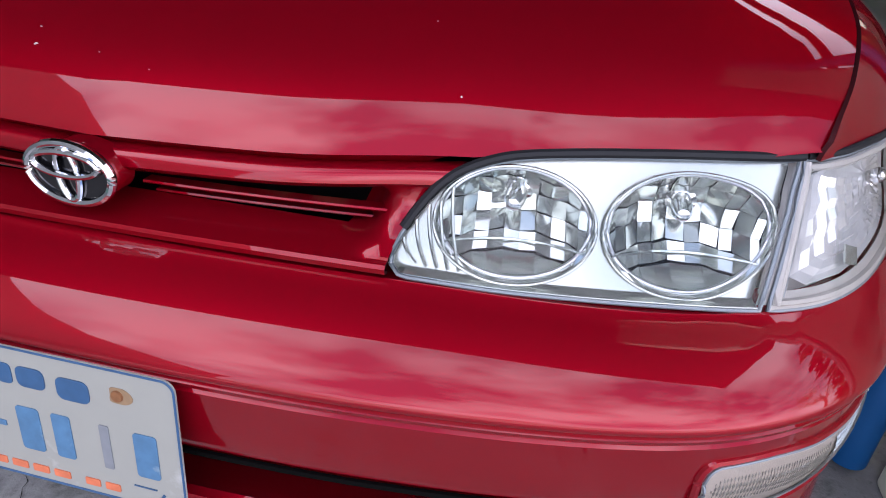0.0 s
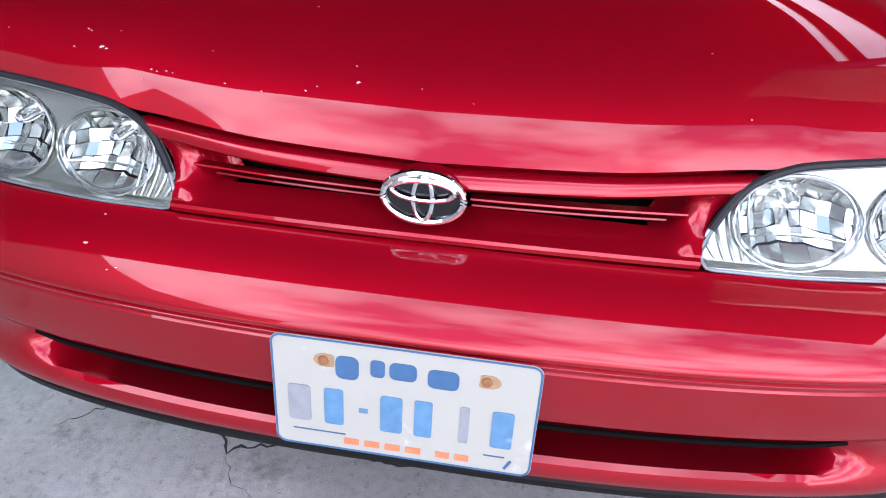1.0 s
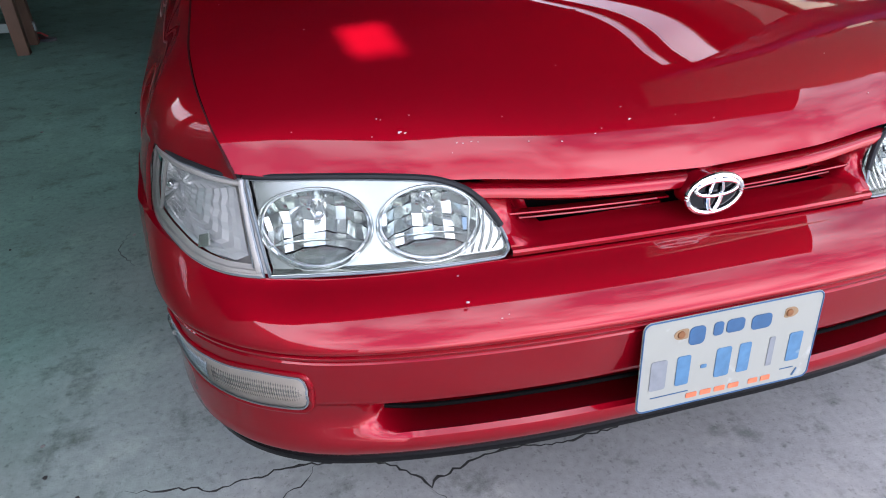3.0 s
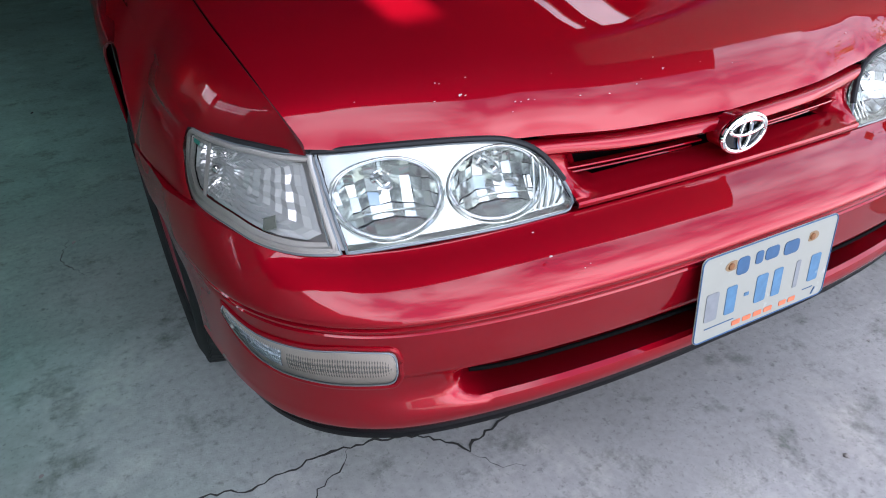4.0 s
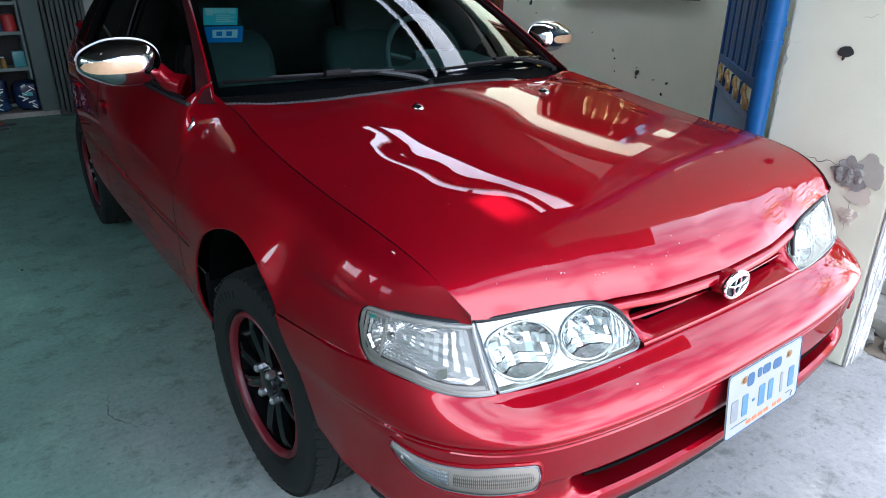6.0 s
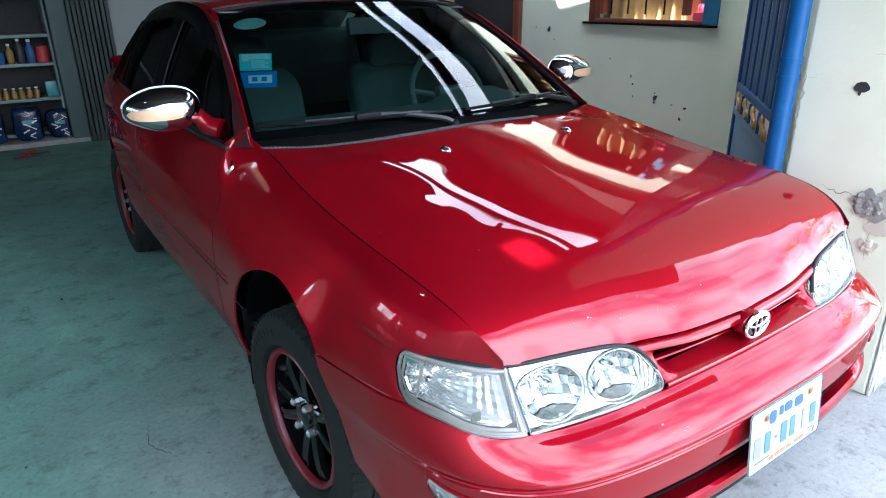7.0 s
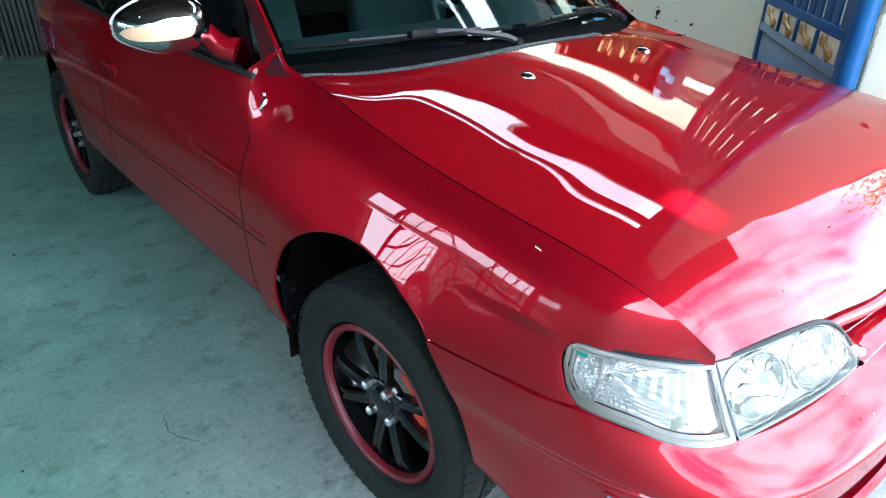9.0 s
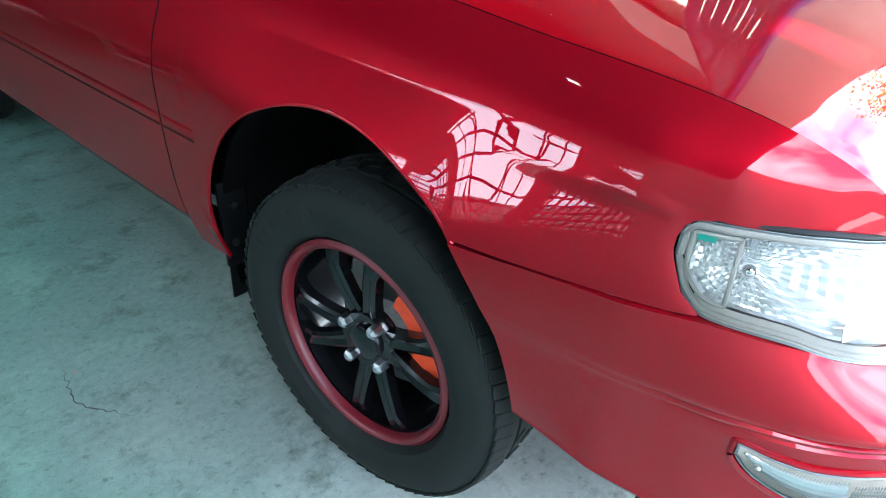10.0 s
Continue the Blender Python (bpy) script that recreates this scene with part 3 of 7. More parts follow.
def bumper_profile(s):
    """(inward offset, height) pairs from the top edge to the bottom, and the index ranges of the air intake."""
    zt, zl, to = top_z(s), low_z(s), top_off(s)
    k = 1 - smooth(0.44, 0.545, s)
    g = 1 - 0.75 * smooth(0.78, 1.00, s) - 0.25 * smooth(1.00, 1.10, s)
    out = [(to + 0.04, zt - 0.003), (to, zt), (to * 0.97, zt - 0.002)]
    zg = 0.534
    kb = 1 - smooth(0.56, 0.70, s)
    lower = lambda v: mix(0.0105, v, kb)
    rise = zt - zg
    for f, h in ((0.80, 0.875), (0.59, 0.735), (0.40, 0.595), (0.24, 0.450), (0.11, 0.310), (0.035, 0.200), (0.004, 0.125), (0.008, 0.07)):
        out.append((to * f, zg + rise * h))
    out += [(mix(0.001, 0.003, g), zg + 0.002), (mix(0.0016, 0.0105, g), zg - 0.002), (mix(0.0024, 0.005, g), zg - 0.006), (mix(0.0034, 0.006, g), zg - 0.010), (mix(0.0045, 0.0125, g), zg - 0.014), (mix(0.0055, 0.008, g), zg - 0.018)]
    out += [(0.009, 0.500), (0.010, 0.475), (lower(0.012), 0.450), (lower(0.0135), 0.442), (lower(0.016), 0.439)]
    deep = 0.11 * k
    base = [(0.018, 0.435), (0.019, 0.425), (0.020, 0.411), (0.019, 0.400), (0.016, 0.392), (0.012, 0.383), (0.009, 0.375)]
    cut = [(0.03, 0.4275), (0.016 + 0.11, 0.425), (0.016 + 0.11, 0.364), (0.080, 0.368), (0.034, 0.373), (0.018, 0.380), (0.010, 0.376)]
    for (a, b), (c, d) in zip(base, cut):
        out.append((mix(lower(a), c, k), mix(b, d, k)))
    zl2 = zl
    out += [(lower(0.007), mix(zl2, 0.376, 0.78)), (0.009, mix(zl2, 0.376, 0.5)), (0.016, mix(zl2, 0.376, 0.22)), (0.028, zl2 + 0.002), (0.045, zl2)]
    return out


def bumper_point(s, off, z):
    p, n = plan_at(s)
    q = p - n * off
    return Vector((q.x, q.y, z))


def arch_front(z):
    c, h, r = ARCH
    return c - math.sqrt(max(r * r - (z - h) ** 2, 0)) if z > h else c - r - 0.004


def bumper():
    half = []
    n = 90
    for i in range(n + 1):
        s = S_END * i / n
        row = []
        for off, z in bumper_profile(s):
            v = bumper_point(s, off, z)
            if s > S_END - 0.12:  # the rear edge follows the wheel arch
                back = arch_front(z)
                t = (s - (S_END - 0.12)) / 0.12
                y0 = bumper_point(S_END - 0.12, off, z).y
                v.y = mix(y0, back, t)
                w = side_point(max(v.y, 0.37), z).x + off * 0.6 - 0.0035 * smooth(0.50, 0.60, z)
                v.x = mix(v.x, w, t)
            row.append(v)
        half.append(row)
    rows = [[Vector((-v.x, v.y, v.z)) for v in row] for row in reversed(half[1:])] + half
    return sheet(rows)


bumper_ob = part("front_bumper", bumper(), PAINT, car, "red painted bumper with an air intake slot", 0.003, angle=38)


def intake_mesh():
    bm = bmesh.new()
    rows = []
    for i in range(41):
        s = -0.5 + i / 40
        p = bumper_point(abs(s), 0.105, 0.0)
        x = p.x if s >= 0 else -p.x
        rows.append([Vector((x, p.y, z)) for z in (0.368, 0.385, 0.405, 0.433)])
    return sheet(rows, bm)


part("intake_backing", intake_mesh(), VOID, car, thick=0.004)


def intake_lip():
    half = [bumper_point(0.505 * i / 30, 0.020, mix(0.4265, 0.4345, smooth(0.44, 0.545, 0.505 * i / 30))) for i in range(31)]
    pts = [Vector((-v.x, v.y, v.z)) for v in reversed(half[1:])] + half
    return tube(pts, 0.0035, 6)


part("intake_edge_trim", intake_lip(), VOID, car)


def chin():
    half = []
    for i in range(61):
        s = S_END * 0.84 * i / 60
        z = low_z(s)
        half.append([bumper_point(s, o, z + dz) for o, dz in ((0.030, 0.003), (0.024, -0.006), (0.026, -0.018), (0.034, -0.026), (0.060, -0.028))])
    rows = [[Vector((-v.x, v.y, v.z)) for v in row] for row in reversed(half[1:])] + half
    return sheet(rows)


part("chin_strip", chin(), BLACK, car, "black rubber strip under the bumper", 0.003)


SHADE = material("lamp_rib_grey", (0.20, 0.23, 0.25), rough=0.35, metal=0.3)


# indicators in the bumper corners
fog_low = ip((0.0, 0.4405), (0.10, 0.4380), (0.36, 0.4350), (0.58, 0.4360), (0.74, 0.4430), (0.90, 0.4610), (1.0, 0.4820))
fog_top = ip((0.0, 0.4890), (0.22, 0.4905), (0.45, 0.4850), (0.69, 0.4835), (0.86, 0.4890), (1.0, 0.4990))


def fog_outline(t):
    """Lower and upper edge of the lens, t from its inner (0) to its outer end (1)."""
    lo, hi = fog_low(t), fog_top(t)
    end = math.sqrt(max(0.0, 1 - max(0, (0.05 - t) / 0.05) ** 2)) * 0.75 + 0.25
    tail = 0.45 + 0.55 * math.sqrt(max(0.0, 1 - max(0, (t - 0.93) / 0.07) ** 2))
    mid = mix((lo + hi) / 2, hi, smooth(0.8, 1.0, t) * 0.35)
    return mid + (lo - mid) * end * tail, mid + (hi - mid) * end * tail


def fog_sheet(grow, out, n=110, m=6):
    rows = []
    for i in range(n + 1):
        t = i / n
        s = mix(0.610, 0.889, t) + (t - 0.5) * 2 * grow
        lo, hi = fog_outline(t)
        lo, hi = lo - grow, hi + grow
        row = []
        for j in range(m + 1):
            z = mix(lo, hi, j / m)
            o = -out - 0.004 * (1 - (2 * j / m - 1) ** 2) * (1 if out > 0 else 0)
            row.append(bumper_point(s, 0.010 + o, z))
        rows.append(row)
    return rows


def fog_parts():
    for flip in (False, True):
        fix = mirror_x if flip else (lambda b: b)
        rim = fog_sheet(0.0075, 0.0, 110, 6)
        edge = [r[0] for r in rim] + rim[-1][1:-1] + [r[-1] for r in reversed(rim)] + rim[0][-2:0:-1]
        bm = tube(edge, 0.0046, 8, closed=True)
        lamp = part("corner_indicator", fix(bm), PAINT, car, "clear wrap-around indicator lamp in the bumper corner")
        part("indicator_border", fix(sheet(fog_sheet(0.004, 0.0002, 110, 6))), MILKY, lamp, "milky edge of the lamp")
        back = fog_sheet(-0.005, 0.0016, 150, 10)
        for i, row in enumerate(back):
            for j, v in enumerate(row):
                v.y += 0.0013 * ((1 if i % 2 else -1) + (0.6 if j % 2 else -0.6)) + (0.0015 if i < 86 else 0.0)
        part("indicator_backing", fix(sheet(back[:84])), GREYRIB, lamp, angle=8)
        part("indicator_backing", fix(sheet(back[88:])), PALERIB, lamp, angle=8)
        end = bmesh.new()
        bmesh.ops.create_uvsphere(end, u_segments=12, v_segments=8, radius=0.0045, matrix=Matrix.Translation(fog_sheet(0.0, 0.001, 110, 6)[101][3]))
        part("bulb_cap", fix(end), CASE, lamp)
        part("indicator_lens", fix(sheet(fog_sheet(0.0015, 0.0045))), RIBBED, lamp, "clear ribbed plastic lens", angle=60)
        ring = fog_sheet(0.0025, 0.0025)
        part("lens_seal", fix(tube([r[0] for r in ring] + ring[-1][1:-1] + [r[-1] for r in reversed(ring)] + ring[0][-2:0:-1], 0.0016, 6, closed=True)), SHADE, lamp)


CASE = material("milky_lamp_case", (0.45, 0.44, 0.42), rough=0.45, metal=0.0, vary=0.15, scale=40)
GREYRIB = material("grey_ribbed_reflector", (0.42, 0.42, 0.40), rough=0.25, metal=0.5, vary=0.1, scale=60)
PALERIB = material("pale_ribbed_reflector", (0.74, 0.80, 0.84), rough=0.16, metal=0.6)
MILKY = material("milky_reflector", (0.50, 0.45, 0.40), rough=0.30, metal=0.2, vary=0.1, scale=60, bump=0.0008, bump_scale=500)
RIBBED = glass("ribbed_lens", (0.95, 0.94, 0.92), 0.06, 1.35)
_nt = RIBBED.node_tree
_tc, _wv, _bp = (_nt.nodes.new("ShaderNode" + k) for k in ("TexCoord", "TexChecker", "Bump"))
_wv.inputs["Scale"].default_value = 260.0
_bp.inputs["Distance"].default_value = 0.0015
_nt.links.new(_tc.outputs["Object"], _wv.inputs["Vector"])
_nt.links.new(_wv.outputs["Fac"], _bp.inputs["Height"])
for _n in _nt.nodes:
    if _n.bl_idname == "ShaderNodeBsdfGlossy":
        _nt.links.new(_bp.outputs["Normal"], _n.inputs["Normal"])
fog_parts()

# grille panel
def grille_profile(x):
    """(y, z) pairs from under the bonnet edge down to the bumper top."""
    ax = abs(x)
    yf = hood_front_y(ax)
    zf = hood_z(ax, yf)
    k = 1 - smooth(0.285, 0.338, ax)
    e = smooth(0.26, 0.345, ax)
    yl = mix(0.098, 0.104, (ax / 0.33) ** 2)
    top = [(yf + 0.016, zf - 0.009), (yf - 0.001, zf - 0.0065), (yf - 0.008, zf - 0.0085), (yf - 0.013, zf - 0.0145), (yf - 0.015, zf - 0.0220), (yf - 0.010, zf - 0.0275)]
    flat = [(mix(top[-1][0], yl, f) + 0.014 * math.sin(math.pi * f), mix(zf - 0.0275, 0.622, f)) for f in (0.2, 0.4, 0.6, 0.8, 0.95)]
    cut = [(yf + 0.004, zf - 0.0282), (0.190, zf - 0.026), (0.190, 0.627), (0.150, 0.632), (0.120, 0.626)]
    mid = [(mix(a[0], b[0], k), mix(a[1], b[1], k)) for a, b in zip(flat, cut)]
    low = [(yl + 0.004, 0.622), (yl - 0.002, 0.6205), (yl - 0.004, 0.617), (yl - 0.002, 0.611), (yl + 0.006, 0.6075)]
    return top + mid + low


grille_end = ip((0.60, 0.300), (0.62, 0.301), (0.64, 0.306), (0.66, 0.317), (0.68, 0.334), (0.70, 0.362))


def grille():
    rows = []
    for i in range(91):
        x = mix(-0.352, 0.352, i / 90)
        lim = abs(x)
        row = []
        for y, z in grille_profile(x):
            # the ends are cut along the slanted inner edge of the headlamps
            xe = grille_end(z)
            row.append(Vector((x / 0.352 * xe, y, z)))
        rows.append(row)
    return sheet(rows, skip=lambda i, j: 7 <= j < 9 and abs(i - 45) < 37)


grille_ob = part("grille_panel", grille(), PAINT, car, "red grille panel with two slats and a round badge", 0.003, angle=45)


def slat(z, half, y0):
    def build():
        bm = None
        for sgn in (-1, 1):
            n = 16
            rows = []
            for i in range(n + 1):
                x = sgn * mix(0.048, half, i / n)
                yb = y0 + 0.018 * (x / 0.3) ** 2
                rows.append([Vector((x, yb, z)), Vector((x, yb + 0.001, z + 0.0016)), Vector((x, yb + 0.014, z + 0.0015)), Vector((x, yb + 0.014, z - 0.001)), Vector((x, yb + 0.001, z - 0.0014))])
            own = sheet(rows, closed=True)
            bm = join(bm, own)
        return bm
    return build


part("grille_slat", slat(0.6505, 0.300, 0.131)(), PAINT, grille_ob)
part("grille_slat", slat(0.6345, 0.272, 0.147)(), PAINT, grille_ob)
bm = box((0.70, 0.01, 0.10), (0, 0.215, 0.66))
part("grille_backing", bm, VOID, grille_ob)
rng = random.Random(4)
for x in (0.10, 0.16, 0.22, -0.11):
    bm = box((rng.uniform(0.035, 0.05), 0.004, 0.010), (x, 0.178, 0.664), 0.0015, turn=Matrix.Rotation(rng.uniform(-0.2, 0.2), 4, "Y"))
    part("radiator_bracket", bm, RUST_STAIN, grille_ob)


# badge: plain oval shapes
def oval(rx, rz, r, n=48, at=(0, 0, 0), flat=1.0):
    return tube([(at[0] + rx * math.cos(a), at[1], at[2] + rz * math.sin(a)) for a in (2 * math.pi * k / n for k in range(n))], r, 8, closed=True, flat=flat)


BADGE = (0.0, 0.097, 0.6655)
boss = lathe([(0.0, 0.0), (0.0, 0.040), (0.003, 0.042), (0.022, 0.043)], 40, "y")
bmesh.ops.scale(boss, vec=(1.0, 1.0, 0.66), verts=boss.verts)
bmesh.ops.translate(boss, vec=(0, BADGE[1] + 0.011, BADGE[2] - 0.002), verts=boss.verts)
part("badge_boss", boss, PAINT, grille_ob)
badge = part("badge", oval(0.0440, 0.0290, 0.0042, at=BADGE), CHROME, grille_ob, "chrome oval badge on a dark ground")
back = lathe([(0.0, 0.0), (0.0, 0.042), (0.006, 0.044)], 40, "y")
bmesh.ops.scale(back, vec=(1.0, 1.0, 0.67), verts=back.verts)
bmesh.ops.translate(back, vec=(0, BADGE[1] + 0.001, BADGE[2]), verts=back.verts)
part("badge_ground", back, GLOSSBLACK, badge)
part("badge_oval", oval(0.0105, 0.0255, 0.0030, 36, (0, BADGE[1] - 0.002, BADGE[2])), CHROME, badge)
part("badge_oval", oval(0.034, 0.0115, 0.0031, 40, (0, BADGE[1] - 0.003, BADGE[2] + 0.010)), CHROME, badge)

# ---- lamps ----
R_OUT, R_IN = (0.5610, 0.6550, 0.0755, 0.0502), (0.4090, 0.6540, 0.0726, 0.0468)  # the two bowls: half width, height, radii


def lamp_sheet(s0, s1, grow, depth, n=48, m=12, crown=0.0):
    rows = []
    for i in range(n + 1):
        s = mix(s0, s1, i / n)
        lo, hi = lamp_low(s) - grow, lamp_top(s) + grow
        rows.append([lamp_point(s, mix(lo, hi, j / m), depth - crown * (1 - (2 * j / m - 1) ** 2)) for j in range(m + 1)])
    return rows


def outline(rows):
    return [r[0] for r in rows] + rows[-1][1:-1] + [r[-1] for r in reversed(rows)] + list(reversed(rows[0][1:-1]))


def bowl(cx, cz, rx, rz, depth, seed):
    """A reflector bowl of flat facets in columns, with its rim at the lens."""
    s0 = lamp_s(cx)
    r = random.Random(seed)
    bm = bmesh.new()

    def place(u, v, lift):
        q = math.hypot(u, v)
        if q > 1:
            u, v, q = u / q, v / q, 1.0
        return bm.verts.new(lamp_point(s0 - rx * u, cz + rz * v, 0.014 + depth * (1 - q * q) + lift))
    n = 15
    us = [math.sin(math.pi / 2 * (2 * i / n - 1)) for i in range(n + 1)]
    vs = [-1.0, -0.66, -0.40, -0.10, 0.24, 0.58, 1.0]
    for i in range(n):
        for j in range(len(vs) - 1):
            a = (0.0026 if i % 2 else -0.0026) + r.uniform(-0.0016, 0.0016)
            b = r.uniform(-0.0022, 0.0022)
            if j < 2:  # finer, flatter pieces below the shelf
                a, b = a * 0.6, b * 0.6 - 0.003
            cell = [(us[i], vs[j], -a - b), (us[i + 1], vs[j], a - b), (us[i + 1], vs[j + 1], a + b), (us[i], vs[j + 1], -a + b)]
            if all(math.hypot(u, v) > 1.02 for u, v, _ in cell):
                continue
            try:
                bm.faces.new([place(u, v, k if math.hypot(u, v) < 0.97 else 0.0) for u, v, k in cell])
            except ValueError:
                pass
    shelf_line = [lamp_point(s0 - rx * u, cz + rz * (-0.40 - 0.10 * (1 - (u / 0.9) ** 2)), 0.014 + depth * 0.80 * (1 - u * u - 0.16) - 0.003) for u in (-0.88 + 0.11 * i for i in range(17))]
    tube(shelf_line, 0.0013, 6, bm)
    return bm


FACETS = material("faceted_reflector", (0.57, 0.61, 0.57), rough=0.11, metal=0.85)


def headlamp(flip):
    fix = mirror_x if flip else (lambda b: b)
    edge = lamp_sheet(0.004, SJ - 0.004, 0.002, 0.004)
    lamp = part("headlamp", fix(tube(outline(edge), 0.0022, 6, closed=True)), SHADE, car, "clear twin-bowl headlamp with chrome reflector")
    # bezel with two holes
    n, m = 96, 36
    rows = lamp_sheet(0.004, SJ - 0.006, 0.0, 0.016, n, m)
    ss = [mix(0.004, SJ - 0.006, i / n) for i in range(n + 1)]

    def hole(i, j):
        s = (ss[i] + ss[i + 1]) / 2
        z = (rows[i][j].z + rows[i + 1][j + 1].z) / 2
        return any(((s - lamp_s(c[0])) / c[2]) ** 2 + ((z - c[1]) / c[3]) ** 2 < 0.95 for c in (R_OUT, R_IN))
    part("bezel", fix(sheet(rows, skip=hole)), BEZEL, lamp)
    lip = [[lamp_point(s, lamp_low(s) - 0.002, 0.003), lamp_point(s, lamp_low(s) + 0.0005, 0.004), lamp_point(s, lamp_low(s) + 0.002, 0.016)] for s in ss]
    part("lower_lip", fix(sheet(lip)), BEZEL, lamp, "pale lower edge of the lamp", thick=0.001)
    for c, fac in ((R_OUT, 13), (R_IN, 11)):
        b = part("reflector_bowl", fix(bowl(*c, 0.045, fac)), FACETS, lamp, "reflector bowl of many small flat facets", angle=4)
        ring = [lamp_point(lamp_s(c[0]) - c[2] * math.cos(a), c[1] + c[3] * math.sin(a), 0.011) for a in (2 * math.pi * k / 56 for k in range(56))]
        part("bowl_ring", fix(tube(ring, 0.0018, 8, closed=True)), BEZEL, b)
        ring = [lamp_point(lamp_s(c[0]) - c[2] * 0.94 * math.cos(a), c[1] + c[3] * 0.93 * math.sin(a), 0.017) for a in (2 * math.pi * k / 56 for k in range(56))]
        part("bowl_ring", fix(tube(ring, 0.0016, 8, closed=True)), SILVER, b)
        at = lamp_point(lamp_s(c[0]), c[1] + 0.012, 0.040)
        bulb = lathe([(-0.020, 0.0), (-0.018, 0.006), (-0.010, 0.009), (0.0, 0.010), (0.012, 0.010), (0.014, 0.014), (0.02, 0.014), (0.024, 0.0)], 16, "y")
        bmesh.ops.translate(bulb, vec=at, verts=bulb.verts)
        part("bulb_cap", fix(bulb), CHROME, b)
    for k in range(5):  # ribs in the slanting inner end
        s = 0.012 + 0.010 * k
        pts = [lamp_point(s + 0.012 * (1 - q) ** 2, mix(lamp_low(s) + 0.004, lamp_top(s) - 0.006, q), 0.013) for q in (i / 8 for i in range(9))]
        part("bezel_rib", fix(tube(pts, 0.0016, 6)), BEZEL, lamp)
    part("lens", fix(sheet(lamp_sheet(0.003, SJ - 0.004, 0.0, 0.0, 48, 12, 0.004))), LENS, lamp, "clear plastic lens", 0.0, angle=80)
    for ob in (lamp.children[-1],):
        ob.visible_shadow = False
    # seal strip between bonnet and lamp
    pts = [lamp_point(s, lamp_top(s) + 0.0052, 0.004) for s in (mix(0.012, SJ + 0.002, i / 40) for i in range(41))]
    part("top_seal", fix(tube(pts, 0.0050, 8, flat=0.9)), SEAL, lamp, "black rubber strip")
    back = lamp_sheet(0.004, SJ - 0.006, 0.0, 0.085, 24, 4)
    part("lamp_case", fix(sheet(back)), BLACK, lamp, thick=0.003)


for flip_ in (False, True):
    headlamp(flip_)


def corner_lamp(flip):
    fix = mirror_x if flip else (lambda b: b)
    s0, s1 = SJ + 0.004, SE
    edge = lamp_sheet(s0, s1, 0.002, 0.004)
    lamp = part("corner_lamp", fix(tube(outline(edge), 0.0022, 6, closed=True)), SHADE, car, "clear side lamp wrapping round the wing")
    part("case", fix(sheet(lamp_sheet(s0 + 0.002, s1 - 0.001, 0.0, 0.027, 30, 8))), CASE, lamp, "milky grey lamp case")
    border = outline(lamp_sheet(s0 + 0.004, s1 - 0.004, -0.004, 0.004))
    part("lens_border", fix(tube(border, 0.0036, 6, closed=True)), CASE, lamp, "milky edge of the lens")
    # reflector fan: rings of facets round the bulb, filling the lamp
    cs, cz = SE - 0.078, 0.680
    sa, sb = s0 + 0.018, s1 - 0.016
    rows = []
    turns, rings = 72, 16
    for k in range(turns + 1):
        a = 2 * math.pi * k / turns
        ca, sn = math.cos(a), math.sin(a)
        reach = 0.24
        while reach > 0.012:
            s, z = cs + ca * reach, cz + sn * reach * 0.8
            if sa <= s <= sb and lamp_low(s) + 0.011 <= z <= lamp_top(s) - 0.008:
                break
            reach -= 0.002
        row = []
        for j in range(rings + 1):
            f = (1 - j / rings)
            row.append(lamp_point(cs + ca * reach * f, cz + sn * reach * 0.8 * f, 0.012 + 0.013 * (1 - f * f) + ((0.0036 if j % 2 else 0.0) * (0.3 + 0.7 * f) + (0.0028 if k % 2 else 0.0) * f) * smooth(1.0, 0.86, f)))
        rows.append(row)
    r = part("reflector_fan", fix(sheet(rows)), FAN, lamp, "faceted chrome reflector", angle=6)
    at = lamp_point(cs, cz, 0.014)
    bulb = bmesh.new()
    bmesh.ops.create_uvsphere(bulb, u_segments=14, v_segments=10, radius=0.008, matrix=Matrix.Translation(at))
    part("bulb", fix(bulb), CHROME, r)
    # the separate cell at the outer end
    cell = lamp_sheet(s1 - 0.062, s1 - 0.012, -0.012, 0.0075, 12, 10)
    c_ = part("outer_cell", fix(tube(outline(cell), 0.0026, 6, closed=True)), CASE, lamp, "milky frame of the outer cell")
    part("cell_reflector", fix(sheet(lamp_sheet(s1 - 0.016, s1 - 0.006, -0.012, 0.010, 10, 10))), FAN, c_)
    # Painted reflection: a green patch for trees mirrored at the lens top.
    tag = sheet([[lamp_point(s1 - 0.036 + 0.020 * i / 3, mix(0.703, 0.713, j / 2), 0.006) for j in range(3)] for i in range(4)])
    part("mark_patch", fix(tag), GREENREFLECT, lamp, "small green reflection painted inside the lens", thick=0.0006)
    band = [[lamp_point(s, lamp_low(s) - 0.002, 0.002), lamp_point(s, lamp_low(s) + 0.005, 0.003), lamp_point(s, lamp_low(s) + 0.011, 0.009)] for s in (mix(s0, s1 - 0.03, i / 40) for i in range(41))]
    part("lower_band", fix(sheet(band)), CASE, lamp, "milky lower band of the lamp", thick=0.001)
    fill = [[lamp_point(SJ - 0.006 + 0.018 * i / 3, mix(0.605, 0.716, q / 8), 0.007) for q in range(9)] for i in range(4)]
    part("joint_filler", fix(sheet(fill)), CASE, lamp, "milky joint between the lamps", thick=0.001)
    div = [lamp_point(SJ + 0.010 - 0.004 * q, mix(0.607, 0.720, q), 0.003) for q in (i / 8 for i in range(9))]
    part("lens_divider", fix(tube(div, 0.0032, 8)), CASE, lamp, "greyed plastic rib between the lamps")
